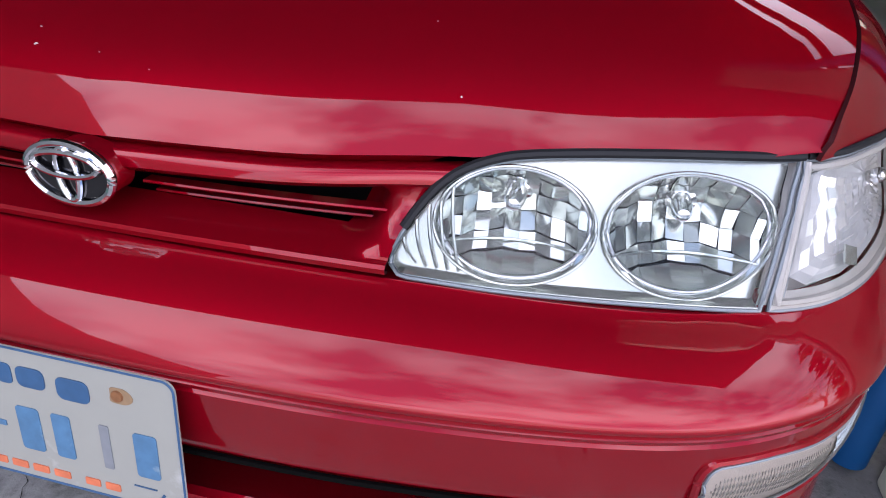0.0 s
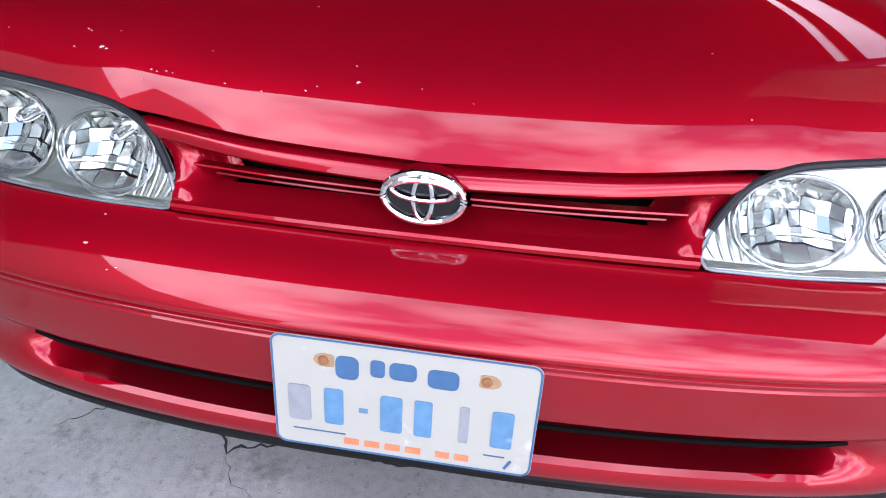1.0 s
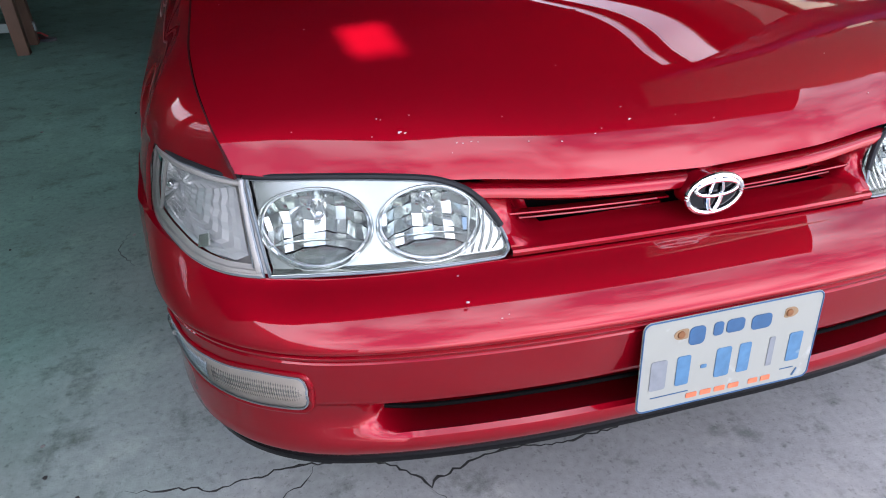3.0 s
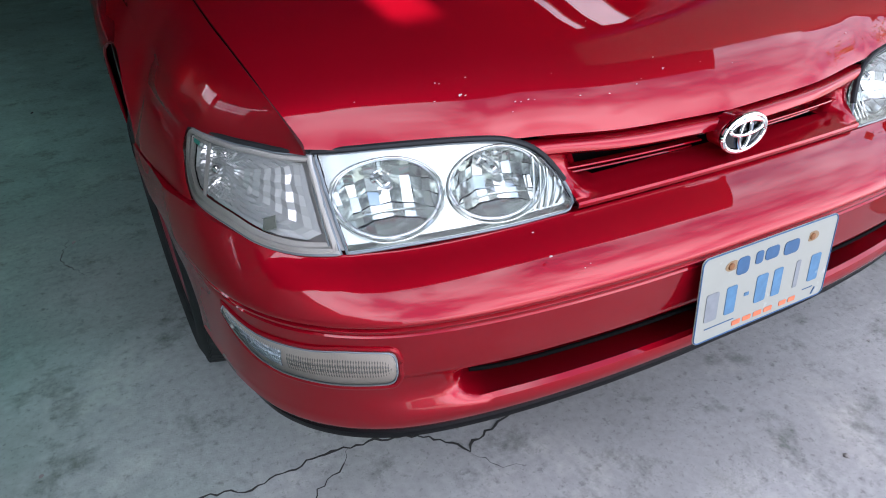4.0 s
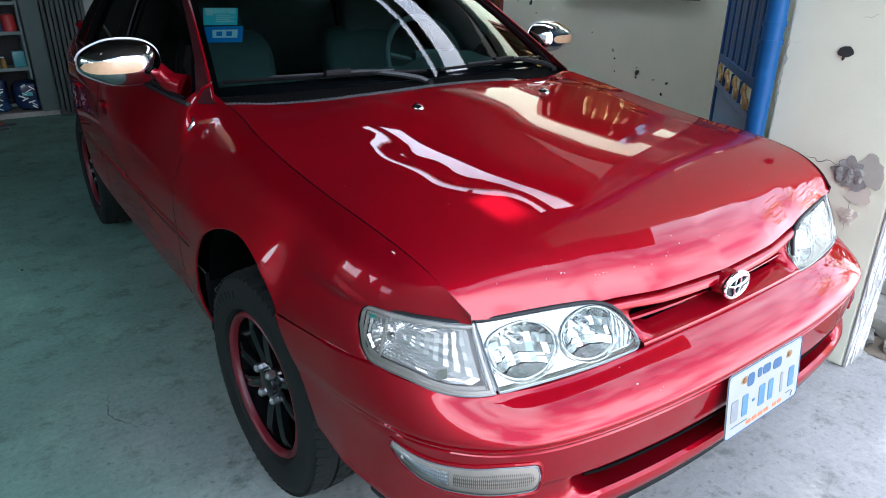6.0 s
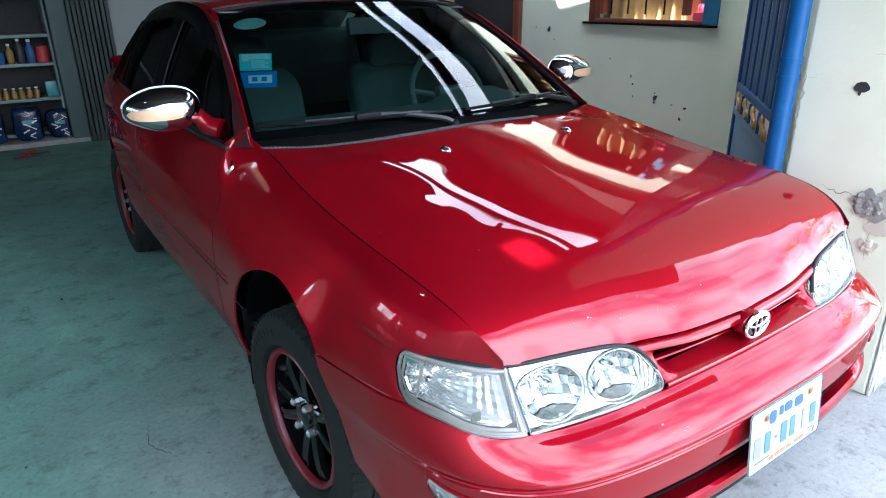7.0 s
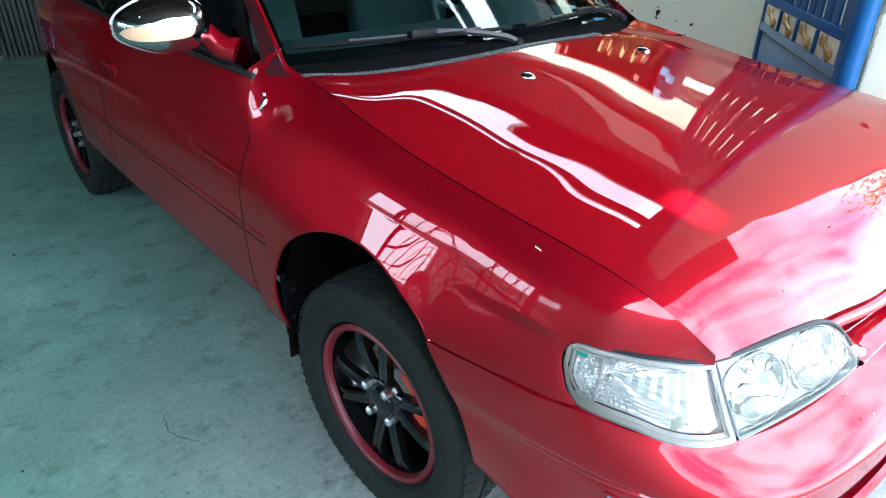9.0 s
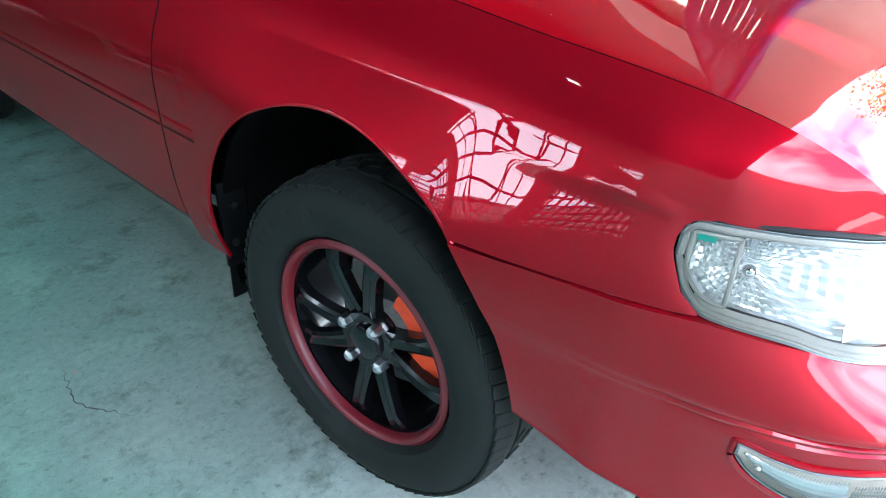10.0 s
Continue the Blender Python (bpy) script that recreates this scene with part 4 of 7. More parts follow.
    div = [lamp_point(SJ + 0.016 - 0.005 * q, mix(0.612, 0.714, q), 0.006) for q in (i / 8 for i in range(9))]
    part("divider_shade", fix(tube(div, 0.0016, 8)), SHADE, lamp, "dark grey rib")
    tab = sheet([[lamp_point(SJ + 0.083 + 0.020 * i / 3, mix(0.632, 0.648, j / 3) - 0.006 * (i / 3), 0.006) for j in range(4)] for i in range(4)])
    part("reflector_tab", fix(tab), BEZEL, lamp, thick=0.002)
    lens = part("lens", fix(sheet(lamp_sheet(s0, s1, 0.0, 0.0, 44, 12, 0.004))), SMOKY, lamp, "clear lens, milky along its lower edge", angle=80)
    lens.visible_shadow = False
    pts = [lamp_point(s, lamp_top(s) + 0.0055, 0.003) for s in (mix(s0, s1 - 0.004, i / 30) for i in range(31))]
    part("top_seal", fix(tube(pts, 0.0036, 8)), SEAL, lamp, "black rubber strip")


FAN = material("pale_reflector", (0.80, 0.82, 0.84), rough=0.16, metal=0.6)
GREENREFLECT = material("green_reflection", (0.05, 0.42, 0.34), rough=0.4)
for flip_ in (False, True):
    corner_lamp(flip_)

# ---- number plate, a thing screwed to the bumper ----
plate = thing("number_plate", "white number plate with blue characters and two rusty screws", "number plate", m=pose(0.0, -0.0085, 0.4605, 83.8, 0, 0))
PW, PH = 0.297, 0.152


def rounded(w, h, r, n=6):
    pts = []
    for cx, cy, a0 in ((w / 2 - r, h / 2 - r, 0), (-w / 2 + r, h / 2 - r, 90), (-w / 2 + r, -h / 2 + r, 180), (w / 2 - r, -h / 2 + r, 270)):
        for k in range(n + 1):
            a = math.radians(a0 + 90 * k / n)
            pts.append((cx + r * math.cos(a), cy + r * math.sin(a)))
    return pts


def slab(outline2d, z0, z1):
    bm = bmesh.new()
    low = [bm.verts.new((x, y, z0)) for x, y in outline2d]
    high = [bm.verts.new((x, y, z1)) for x, y in outline2d]
    bm.faces.new(low[::-1])
    bm.faces.new(high)
    for i in range(len(low)):
        j = (i + 1) % len(low)
        bm.faces.new([low[i], low[j], high[j], high[i]])
    return bm


part("panel", slab(rounded(PW, PH, 0.012), -0.0008, 0.0008), PLATE_WHITE, plate)
part("rim", tube([(x, y, 0.001) for x, y in rounded(PW - 0.003, PH - 0.003, 0.011)], 0.0012, 6, closed=True), PLATE_NAVY, plate, "thin dark raised edge")
def bar(w, h, x, y, mat, name, z=0.0009, slant=0.0, r=0.15):
    bm = slab(rounded(w, h, min(w, h) * r, 3), z, z + 0.0009)
    if slant:
        bmesh.ops.rotate(bm, verts=bm.verts, matrix=Matrix.Rotation(slant, 3, "Z"))
    bmesh.ops.translate(bm, vec=(x, y, 0), verts=bm.verts)
    return part(name, bm, mat, plate)


# bars in place of the characters
for x, w, m in ((-0.118, 0.026, PLATE_GREY), (-0.078, 0.022, PLATE_BLUE), (-0.012, 0.025, PLATE_BLUE), (0.024, 0.020, PLATE_BLUE), (0.070, 0.010, PLATE_GREY), (0.112, 0.024, PLATE_BLUE)):
    bar(w, 0.050, x, -0.014, m, "character_bar")
bar(0.010, 0.006, -0.044, -0.014, PLATE_BLUE, "character_bar")
for x, w, h, dy in ((-0.062, 0.026, 0.030, -0.004), (-0.028, 0.016, 0.022, 0.0), (0.000, 0.030, 0.022, 0.0), (0.044, 0.034, 0.024, -0.003)):
    bar(w, h, x, 0.046 + dy, PLATE_NAVY, "script_bar", r=0.3)
for x, w in ((-0.058, 0.018), (-0.034, 0.018), (-0.010, 0.018), (0.014, 0.018), (0.048, 0.016), (0.070, 0.016)):
    bar(w, 0.0085, x, -0.0615, PLATE_ORANGE, "small_print_bar")
bar(0.062, 0.0012, -0.096, -0.052, PLATE_NAVY, "print_rule")
bar(0.024, 0.0012, 0.106, -0.052, PLATE_NAVY, "print_rule")
bar(0.003, 0.014, 0.122, -0.062, PLATE_NAVY, "print_mark", slant=-0.5)
for x in (-0.0885, 0.0905):
    stain = slab([(math.cos(a) * (0.0115 + 0.002 * math.sin(3 * a + x * 90)), math.sin(a) * (0.0105 + 0.002 * math.cos(2 * a))) for a in (2 * math.pi * k / 20 for k in range(20))], 0.0009, 0.0014)
    bmesh.ops.translate(stain, vec=(x + 0.002, 0.0485, 0), verts=stain.verts)
    part("rust_ring", stain, RUST_STAIN, plate)
    bolt = lathe([(0.001, 0.0), (0.001, 0.0062), (0.0032, 0.0055), (0.0040, 0.003), (0.0036, 0.0)], 12, "z")
    bmesh.ops.translate(bolt, vec=(x, 0.0485, 0), verts=bolt.verts)
    part("screw", bolt, RUST, plate, "rusty screw head")

# ---- flank: doors, rear wing, sill ----
DOORS = ((1.362, 2.4675), (2.4725, 3.06))


def door_panel(y0, y1, arch=None):
    def build():
        rows = []
        n = 24
        for i in range(n + 1):
            f = i / n
            row = []
            for j in range(21):
                if j <= 14:
                    z = mix(0.365, 1.0, j / 14)
                    y = mix(y0, y1, f)
                    z = mix(0.372, crease_z(y), j / 14)
                    p = side_point(y, z)
                    if arch:
                        lim = arch(z)
                        if lim is not None:
                            y = mix(y0, min(y1, lim), f)
                            p = side_point(y, z)
                else:
                    y = mix(y0, y1, f)
                    p = shoulder_point(max(y, 1.365), (j - 14) / 6)
                row.append(p)
            rows.append(row)
        return sheet(rows)
    return build


def rear_arch(z):
    h, r = 0.355, 0.345
    return REAR_Y - math.sqrt(max(r * r - (z - h) ** 2, 0.0)) if z < h + r else None


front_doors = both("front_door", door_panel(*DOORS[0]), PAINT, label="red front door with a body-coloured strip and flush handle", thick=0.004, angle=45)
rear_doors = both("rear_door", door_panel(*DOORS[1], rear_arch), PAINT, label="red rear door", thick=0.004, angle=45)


def rear_wing():
    bm = bmesh.new()
    cols = []
    for k in range(33):
        a = math.pi * (1 - k / 32)
        cols.append((REAR_Y + 0.345 * math.cos(a), 0.355 + 0.345 * math.sin(a)))
    cols += [(REAR_Y + 0.346, 0.33)] + [(mix(REAR_Y + 0.35, 4.24, k / 10), 0.33) for k in range(1, 11)]
    rows = [[side_point(max(y, 3.0), mix(zb, crease_z(y), t / 10)) for t in range(11)] for y, zb in cols]
    sheet(rows, bm)
    rows = [[shoulder_point(y, t / 6) for t in range(7)] for y in (mix(3.066, 4.24, k / 24) for k in range(25))]
    sheet(rows, bm)
    rows = [[side_point(y, mix(max(rear_arch(0.6) and 0.0, 0.70 if y > 3.05 else 0.7), crease_z(y), t / 6)) for t in range(7)] for y in (mix(3.066, 3.3, k / 6) for k in range(7))]
    sheet(rows, bm)
    return bm


both("rear_wing", rear_wing, PAINT, thick=0.004, angle=45)


def sill():
    rows = []
    for k in range(31):
        y = mix(1.258, 3.0, k / 30)
        rows.append([side_point(y, z) + Vector((dx, 0, 0)) for z, dx in ((0.368, 0.006), (0.35, 0.008), (0.33, 0.014), (0.318, 0.03), (0.318, 0.09))])
    return sheet(rows)


both("sill", sill, PAINT, thick=0.003)


def inner_body():
    """Dark structure behind the panel gaps."""
    bm = box((1.30, 0.75, 0.30), (0, 0.66, 0.62))
    box((1.50, 2.0, 0.40), (0, 2.25, 0.58), 0, bm)
    return box((1.28, 0.72, 0.45), (0, 3.75, 0.62), 0, bm)


part("inner_body", inner_body(), VOID, car)


def strip(y0, y1, z0=0.584, height=0.024):
    def build():
        rows = []
        n = max(2, int((y1 - y0) / 0.06))
        for i in range(n + 1):
            y = mix(y0, y1, i / n)
            e = 0.55 if i in (0, n) else 1.0
            row = []
            for a in range(9):
                t = a / 8 * 2 - 1
                z = z0 + t * height / 2
                row.append(side_point(y, z) + Vector((-0.0045 * (1 - abs(t) ** 4) * e + 0.001, 0, 0)))
            rows.append(row)
        bm = sheet(rows)
        bmesh.ops.holes_fill(bm, edges=bm.edges[:])
        return bm
    return build


def strip_edge(y0, y1):
    def build():
        return tube([side_point(mix(y0, y1, i / 20), 0.5705) + Vector((-0.0008, 0, 0)) for i in range(21)], 0.0015, 6)
    return build


for y0, y1 in ((1.245, 1.352), (1.368, 2.46), (2.48, 2.95)):
    both("side_strip", strip(y0, y1), PAINT, label="body-coloured protection strip", angle=50)
    both("strip_seam", strip_edge(y0, y1), PAINT_IN)


def handle_cup(y):
    def build():
        rows = []
        for i in range(17):
            a = 2 * math.pi * i / 16
            row = []
            for f in (1.0, 0.8, 0.4, 0.0):
                yy, zz = y + 0.062 * f * math.cos(a), 0.795 + 0.027 * f * math.sin(a)
                row.append(side_point(yy, zz) + Vector((-0.002 + 0.02 * (1 - f * f), 0, 0)))
            rows.append(row)
        return sheet(rows)
    return build


def handle_bar(y):
    def build():
        pts = [side_point(y + 0.055 * t, 0.811) + Vector((-0.008 + 0.006 * t * t, 0, 0)) for t in (i / 8 * 2 - 1 for i in range(9))]
        return tube(pts, 0.010, 8, flat=0.8)
    return build


def handle_rim(y):
    def build():
        pts = [side_point(y + 0.063 * math.cos(a), 0.795 + 0.028 * math.sin(a)) + Vector((-0.001, 0, 0)) for a in (2 * math.pi * k / 32 for k in range(32))]
        return tube(pts, 0.0014, 6, closed=True)
    return build


for doors, y in ((front_doors, 2.34), (rear_doors, 2.98)):
    for door, flip in zip(doors, (False, True)):
        for name, build, m in (("handle_cup", handle_cup(y), PAINT_IN), ("door_handle", handle_bar(y), PAINT), ("handle_rim", handle_rim(y), PAINT)):
            bm = build()
            part(name, mirror_x(bm) if flip else bm, m, door)

# ---- cabin ----
# The roof rail from the foot of the windscreen pillar over the doors to the boot.
RAIL = spline([(-0.700, 1.295, 0.944), (-0.655, 1.50, 1.075), (-0.608, 1.75, 1.215), (-0.575, 1.98, 1.312), (-0.568, 2.30, 1.342), (-0.568, 2.65, 1.332), (-0.580, 2.95, 1.282), (-0.61, 3.25, 1.135), (-0.645, 3.50, 0.995)], 90)
BELT = [Vector((-gap_x(y), y, gap_z(y))) for y in (1.32 + (3.42 - 1.32) * k / 60 for k in range(61))]


def rail_at(y):
    ys = [p.y for p in RAIL]
    return Vector([float(np.interp(y, ys, [p[k] for p in RAIL])) for k in range(3)])


glass_low_y = ip((0.0, 1.207), (0.2, 1.212), (0.45, 1.256), (0.60, 1.320), (0.69, 1.376))


def screen_point(u, v):
    """The windscreen: u -1..1 across, v 0..1 from the scuttle to the roof."""
    a = abs(u)
    low = Vector((0.688 * u, glass_low_y(0.688 * a), mix(0.982, 0.957, a ** 2.5)))
    high = Vector((0.553 * u, mix(1.920, 2.00, a ** 3), mix(1.352, 1.312, a ** 2.5)))
    p = low.lerp(high, v)
    p.z += 0.020 * math.sin(math.pi * v)
    p.y -= 0.012 * math.sin(math.pi * v)
    return p


screen = part("windscreen", sheet([[screen_point(i / 20 - 1, j / 14) for j in range(15)] for i in range(41)]), GLASS, car, "green-tinted windscreen with a dark border", angle=80)
screen.visible_shadow = False


def screen_border():
    rows = []
    for i in range(41):
        u = i / 20 - 1
        rows.append([screen_point(u, v) + Vector((0, 0.004, -0.004)) for v in (0.0, 0.03, 0.055)])
    bm = sheet(rows)
    for sgn in (-1, 1):
        rows = [[screen_point(sgn * u, j / 14) + Vector((0, 0.004, -0.004)) for j in range(15)] for u in (0.965, 0.98, 1.0)]
        sheet(rows, bm)
    rows = [[screen_point(i / 20 - 1, v) + Vector((0, 0.004, -0.004)) for v in (0.93, 0.965, 1.0)] for i in range(41)]
    return sheet(rows, bm)


part("screen_border", screen_border(), GLOSSBLACK, screen)
pts = [screen_point(-1, j / 20) for j in range(21)] + [screen_point(i / 20 - 1, 1) for i in range(1, 41)] + [screen_point(1, 1 - j / 20) for j in range(1, 21)]
part("screen_seal", tube([p + Vector((0, -0.002, 0.003)) for p in pts], 0.0035, 8), SEAL, screen, "dark rubber trim round the windscreen")


def pillar():
    """The windscreen pillar between glass and door."""
    rows = []
    for j in range(21):
        v = j / 20
        inner = screen_point(-1, v) + Vector((-0.004, 0, 0))
        outer = rail_at(mix(1.30, 2.03, v))
        mid = inner.lerp(outer, 0.5) + Vector((-0.012, -0.014, 0.012))
        y2 = outer.y + mix(0.062, 0.024, v)
        b2, r2 = Vector((-gap_x(max(y2, 1.33)), y2, gap_z(max(y2, 1.33)))), rail_at(y2)
        x2 = mix(b2.x, r2.x, min(max((outer.z - b2.z) / max(r2.z - b2.z, 0.01), 0), 1)) - 0.004
        low = [Vector((mix(outer.x, x2, f), mix(outer.y, y2, f), outer.z - 0.004 * f)) for f in (0.5, 1.0)] + [Vector((x2 + 0.02, y2 + 0.002, outer.z - 0.006))]
        rows.append([inner * (1 - t) ** 2 + mid * 2 * t * (1 - t) + outer * t * t for t in (i / 6 for i in range(7))] + low)
    return sheet(rows)


both("windscreen_pillar", pillar, PAINT, thick=0.003, angle=60)


def pillar_foot():
    """The red corner that joins the wing's top edge to the foot of the pillar."""
    rows = []
    for i in range(9):
        f = i / 8
        a = shoulder_point(mix(1.268, 1.45, f), 1.0) + Vector((0.0, 0, -0.002))
        b = screen_point(-1, 0.0).lerp(rail_at(1.362), f) + Vector((0.002, 0.004, 0.014))
        rows.append([a.lerp(b, t) + Vector((0, 0, 0.004 * math.sin(math.pi * t))) for t in (k / 5 for k in range(6))])
    return sheet(rows)


both("pillar_foot", pillar_foot, PAINT, thick=0.002, angle=60)


def roof():
    rows = []
    for i in range(31):
        y = mix(1.905, 3.02, i / 30)
        row = []
        for k in range(25):
            u = k / 12 - 1
            r = rail_at(max(y, 1.98))
            x = r.x * -u
            top = ip((1.9, 1.352), (2.1, 1.382), (2.4, 1.393), (2.8, 1.372), (3.02, 1.330))(y)
            yy = y + (0.095 * u * u * (1 - i / 30))
            z = mix(top, r.z + 0.008, abs(u) ** 3.2)
            row.append(Vector((x, yy, z)))
        rows.append(row)
    return sheet(rows)


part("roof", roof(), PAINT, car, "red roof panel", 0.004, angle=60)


def rail_strip():
    rows = []
    for p, q in ((RAIL[i], RAIL[i + 1] - RAIL[i]) for i in range(26, 70)):
        rows.append([p + Vector((0.012, 0, 0.010)), p + Vector((-0.006, 0, 0.0)), p + Vector((-0.010, 0, -0.014)), p + Vector((-0.012, 0, -0.03)), p + Vector((0.004, 0, -0.034))])
    return sheet(rows)


both("roof_rail", rail_strip, PAINT, thick=0.002)


def side_window(y0, y1, lean0=0.0, lean1=0.0, inset=0.014):
    """A pane between window line and roof rail; lean: how far the upper corners shift along the car."""
    def build():
        rows = []
        for i in range(21):
            f = i / 20
            row = []
            for j in range(9):
                g = j / 8
                y = mix(y0, y1, f) + mix(lean0, lean1, f) * g
                yb = min(max(y, 1.33), 3.40)
                b, t = Vector((-gap_x(yb), y, gap_z(yb))), rail_at(min(max(y, 1.31), 3.49))
                b.x += inset
                p = b.lerp(Vector((t.x + inset, y, max(t.z - 0.02, b.z + 0.005))), g)
                p.x -= 0.012 * math.sin(math.pi * g)
                row.append(p)
            rows.append(row)
        return sheet(rows)
    return build


for name, a, b, la, lb in (("front_side_window", 1.41, 2.27, 0.18, 0.05), ("rear_side_window", 2.335, 2.98, 0.045, -0.10), ("quarter_window", 3.02, 3.23, -0.11, -0.22)):
    for ob in both(name, side_window(a, b, la, lb), DARKGLASS, label="dark-tinted side window"):
        ob.visible_shadow = False


def window_bar(y0, y1, dx=0.002, r=0.012):
    def build():
        b, t = Vector((-gap_x(y0) + dx + 0.004, y0, gap_z(y0) - 0.005)), rail_at(y1)
        t = Vector((t.x + dx + 0.004, y1, t.z - 0.01))
        m = b.lerp(t, 0.5) + Vector((-0.012, 0, 0))
        return tube(spline([b, m, t], 10), r, 8)
    return build


for y0, y1, r, m in ((2.30, 2.345, 0.026, VOID), (2.25, 2.295, 0.0035, SEAL), (2.995, 2.89, 0.016, VOID), (2.99, 2.885, 0.003, SEAL), (3.27, 3.02, 0.03, VOID)):
    both("window_bar", window_bar(y0, y1, 0.002, r), m)


def belt_seal():
    return tube([p + Vector((-0.001, 0, 0.004)) for p in BELT[2:]], 0.007, 6)


both("belt_seal", belt_seal, SEAL)


def visor():
    """The dark rain visor along the top of the windows."""
    rows = []
    for i in range(16, 74):
        p = RAIL[i] + Vector((-0.004, 0.05 * (1 - smooth(1.95, 2.20, RAIL[i].y)), 0))
        e = min(1.0, (i - 16) / 8, (73 - i) / 6)
        rows.append([p + Vector((-0.008, 0, 0.004)), p + Vector((-0.020, 0, -0.012 * e)), p + Vector((-0.032 * e - 0.004, 0, -0.030 * e)), p + Vector((-0.040 * e - 0.004, 0, -0.055 * e))])
    return sheet(rows)


VISOR = material("smoke_visor", (0.003, 0.0035, 0.004), rough=0.14, spec=0.18)
both("rain_visor", visor, VISOR, label="smoke-dark plastic rain visor", thick=0.002)


def c_pillar():
    rows = []
    for i in range(13):
        f = i / 12
        y = mix(3.10, 3.52, f)
        r = rail_at(y)
        b = Vector((-gap_x(y), y, gap_z(y)))
        rows.append([b.lerp(r, t) + Vector((-0.012 * math.sin(math.pi * t), 0, 0)) for t in (k / 6 for k in range(7))])
    return sheet(rows)


both("rear_pillar", c_pillar, PAINT, thick=0.003)


def rear_screen():
    rows = []
    for i in range(17):
        u = i / 8 - 1
        rows.append([Vector((mix(0.545, 0.59, v) * u, mix(3.02, 3.48, v) + 0.03 * (1 - u * u) * v, mix(1.328, 1.01, v) + 0.02 * math.sin(math.pi * v) - 0.02 * u * u * (1 - v))) for v in (j / 8 for j in range(9))])
    return sheet(rows)


rs = part("rear_screen", rear_screen(), GLASS, car, "tinted rear screen")
rs.visible_shadow = False


def boot():
    rows = []
    for i in range(13):
        y = mix(3.47, 4.24, i / 12)
        z0 = ip((3.47, 1.012), (3.7, 1.02), (4.1, 1.015), (4.24, 0.99))(y)
        rows.append([Vector((gap_x(y) * u, y, mix(z0, gap_z(y), abs(u) ** 3))) for u in (k / 8 - 1 for k in range(17))])
    rows.append([Vector((v.x, 4.26, v.z - 0.35)) for v in rows[-1]])
    rows.append([Vector((v.x, 4.20, 0.40)) for v in rows[-1]])
    return sheet(rows)


part("boot_lid", boot(), PAINT, car, thick=0.004)
spoiler = [Vector((-0.59, 3.94, 0.94)), Vector((-0.585, 4.00, 0.995)), Vector((-0.54, 4.08, 1.02)), Vector((0, 4.13, 1.03)), Vector((0.54, 4.08, 1.02)), Vector((0.585, 4.00, 0.995)), Vector((0.59, 3.94, 0.94))]
part("boot_spoiler", tube(spline(spoiler, 50), 0.030, 10, flat=0.5), PAINT, car, "low spoiler on the boot lid")


def tail_lamp():
    rows = [[side_point(y, z) + Vector((-0.003, 0, 0)) for z in (0.66, 0.72, 0.78, 0.84)] for y in (4.02, 4.08, 4.14, 4.20, 4.235)]
    return sheet(rows)


both("tail_lamp", tail_lamp, GLOSSBLACK, thick=0.003)

# scuttle, washers and wipers
def scuttle():
    rows = []
    for i in range(41):
        u = i / 20 - 1
        a = abs(u) * 0.69
        yr = hood_rear_y(a)
        zr = hood_z(min(a, 0.68) * (1 if u >= 0 else -1), yr)
        low = screen_point(u, 0.0)
        rows.append([Vector((0.69 * u, yr - 0.004, zr - 0.022)), Vector((0.69 * u, yr + 0.012, zr - 0.016)), Vector((mix(0.69 * u, low.x, 0.5), (yr + low.y) / 2, (zr + low.z) / 2 - 0.012)), low + Vector((0, 0.01, -0.006))])
    return sheet(rows)


cowl = part("scuttle", scuttle(), VOID, car, "black scuttle panel below the windscreen", 0.003)
RIBGREY = material("grey_vent_rib", (0.13, 0.135, 0.14), rough=0.4)
for k in range(80):
    u = mix(-0.97, 0.40, k / 79)
    a = abs(u) * 0.69
    yr = hood_rear_y(a)
    zr = hood_z(a, yr)
    bm = box((0.004, 0.026, 0.007), (0.69 * u, yr + 0.020, zr - 0.001), 0.0, turn=Matrix.Rotation(0.35, 4, "Z"))
    part("vent_rib", bm, RIBGREY, cowl)
for x in (-0.245, 0.245):
    z = hood_z(x, 0.967)
    bm = lathe([(0.0, 0.018), (0.004, 0.017), (0.009, 0.012), (0.011, 0.006), (0.011, 0.0)], 16, "z")
    bmesh.ops.scale(bm, vec=(0.8, 1.25, 1), verts=bm.verts)
    bmesh.ops.translate(bm, vec=(x, 0.967, z - 0.001), verts=bm.verts)
    w = part("washer_jet", bm, CHROME, hood, "small bright washer jet")
    bm = box((0.006, 0.006, 0.004), (x, 0.974, z + 0.011), 0.001)
    part("nozzle", bm, BLACK, w)


WIPER = material("wiper_grey", (0.016, 0.017, 0.018), rough=0.4, spec=0.35)


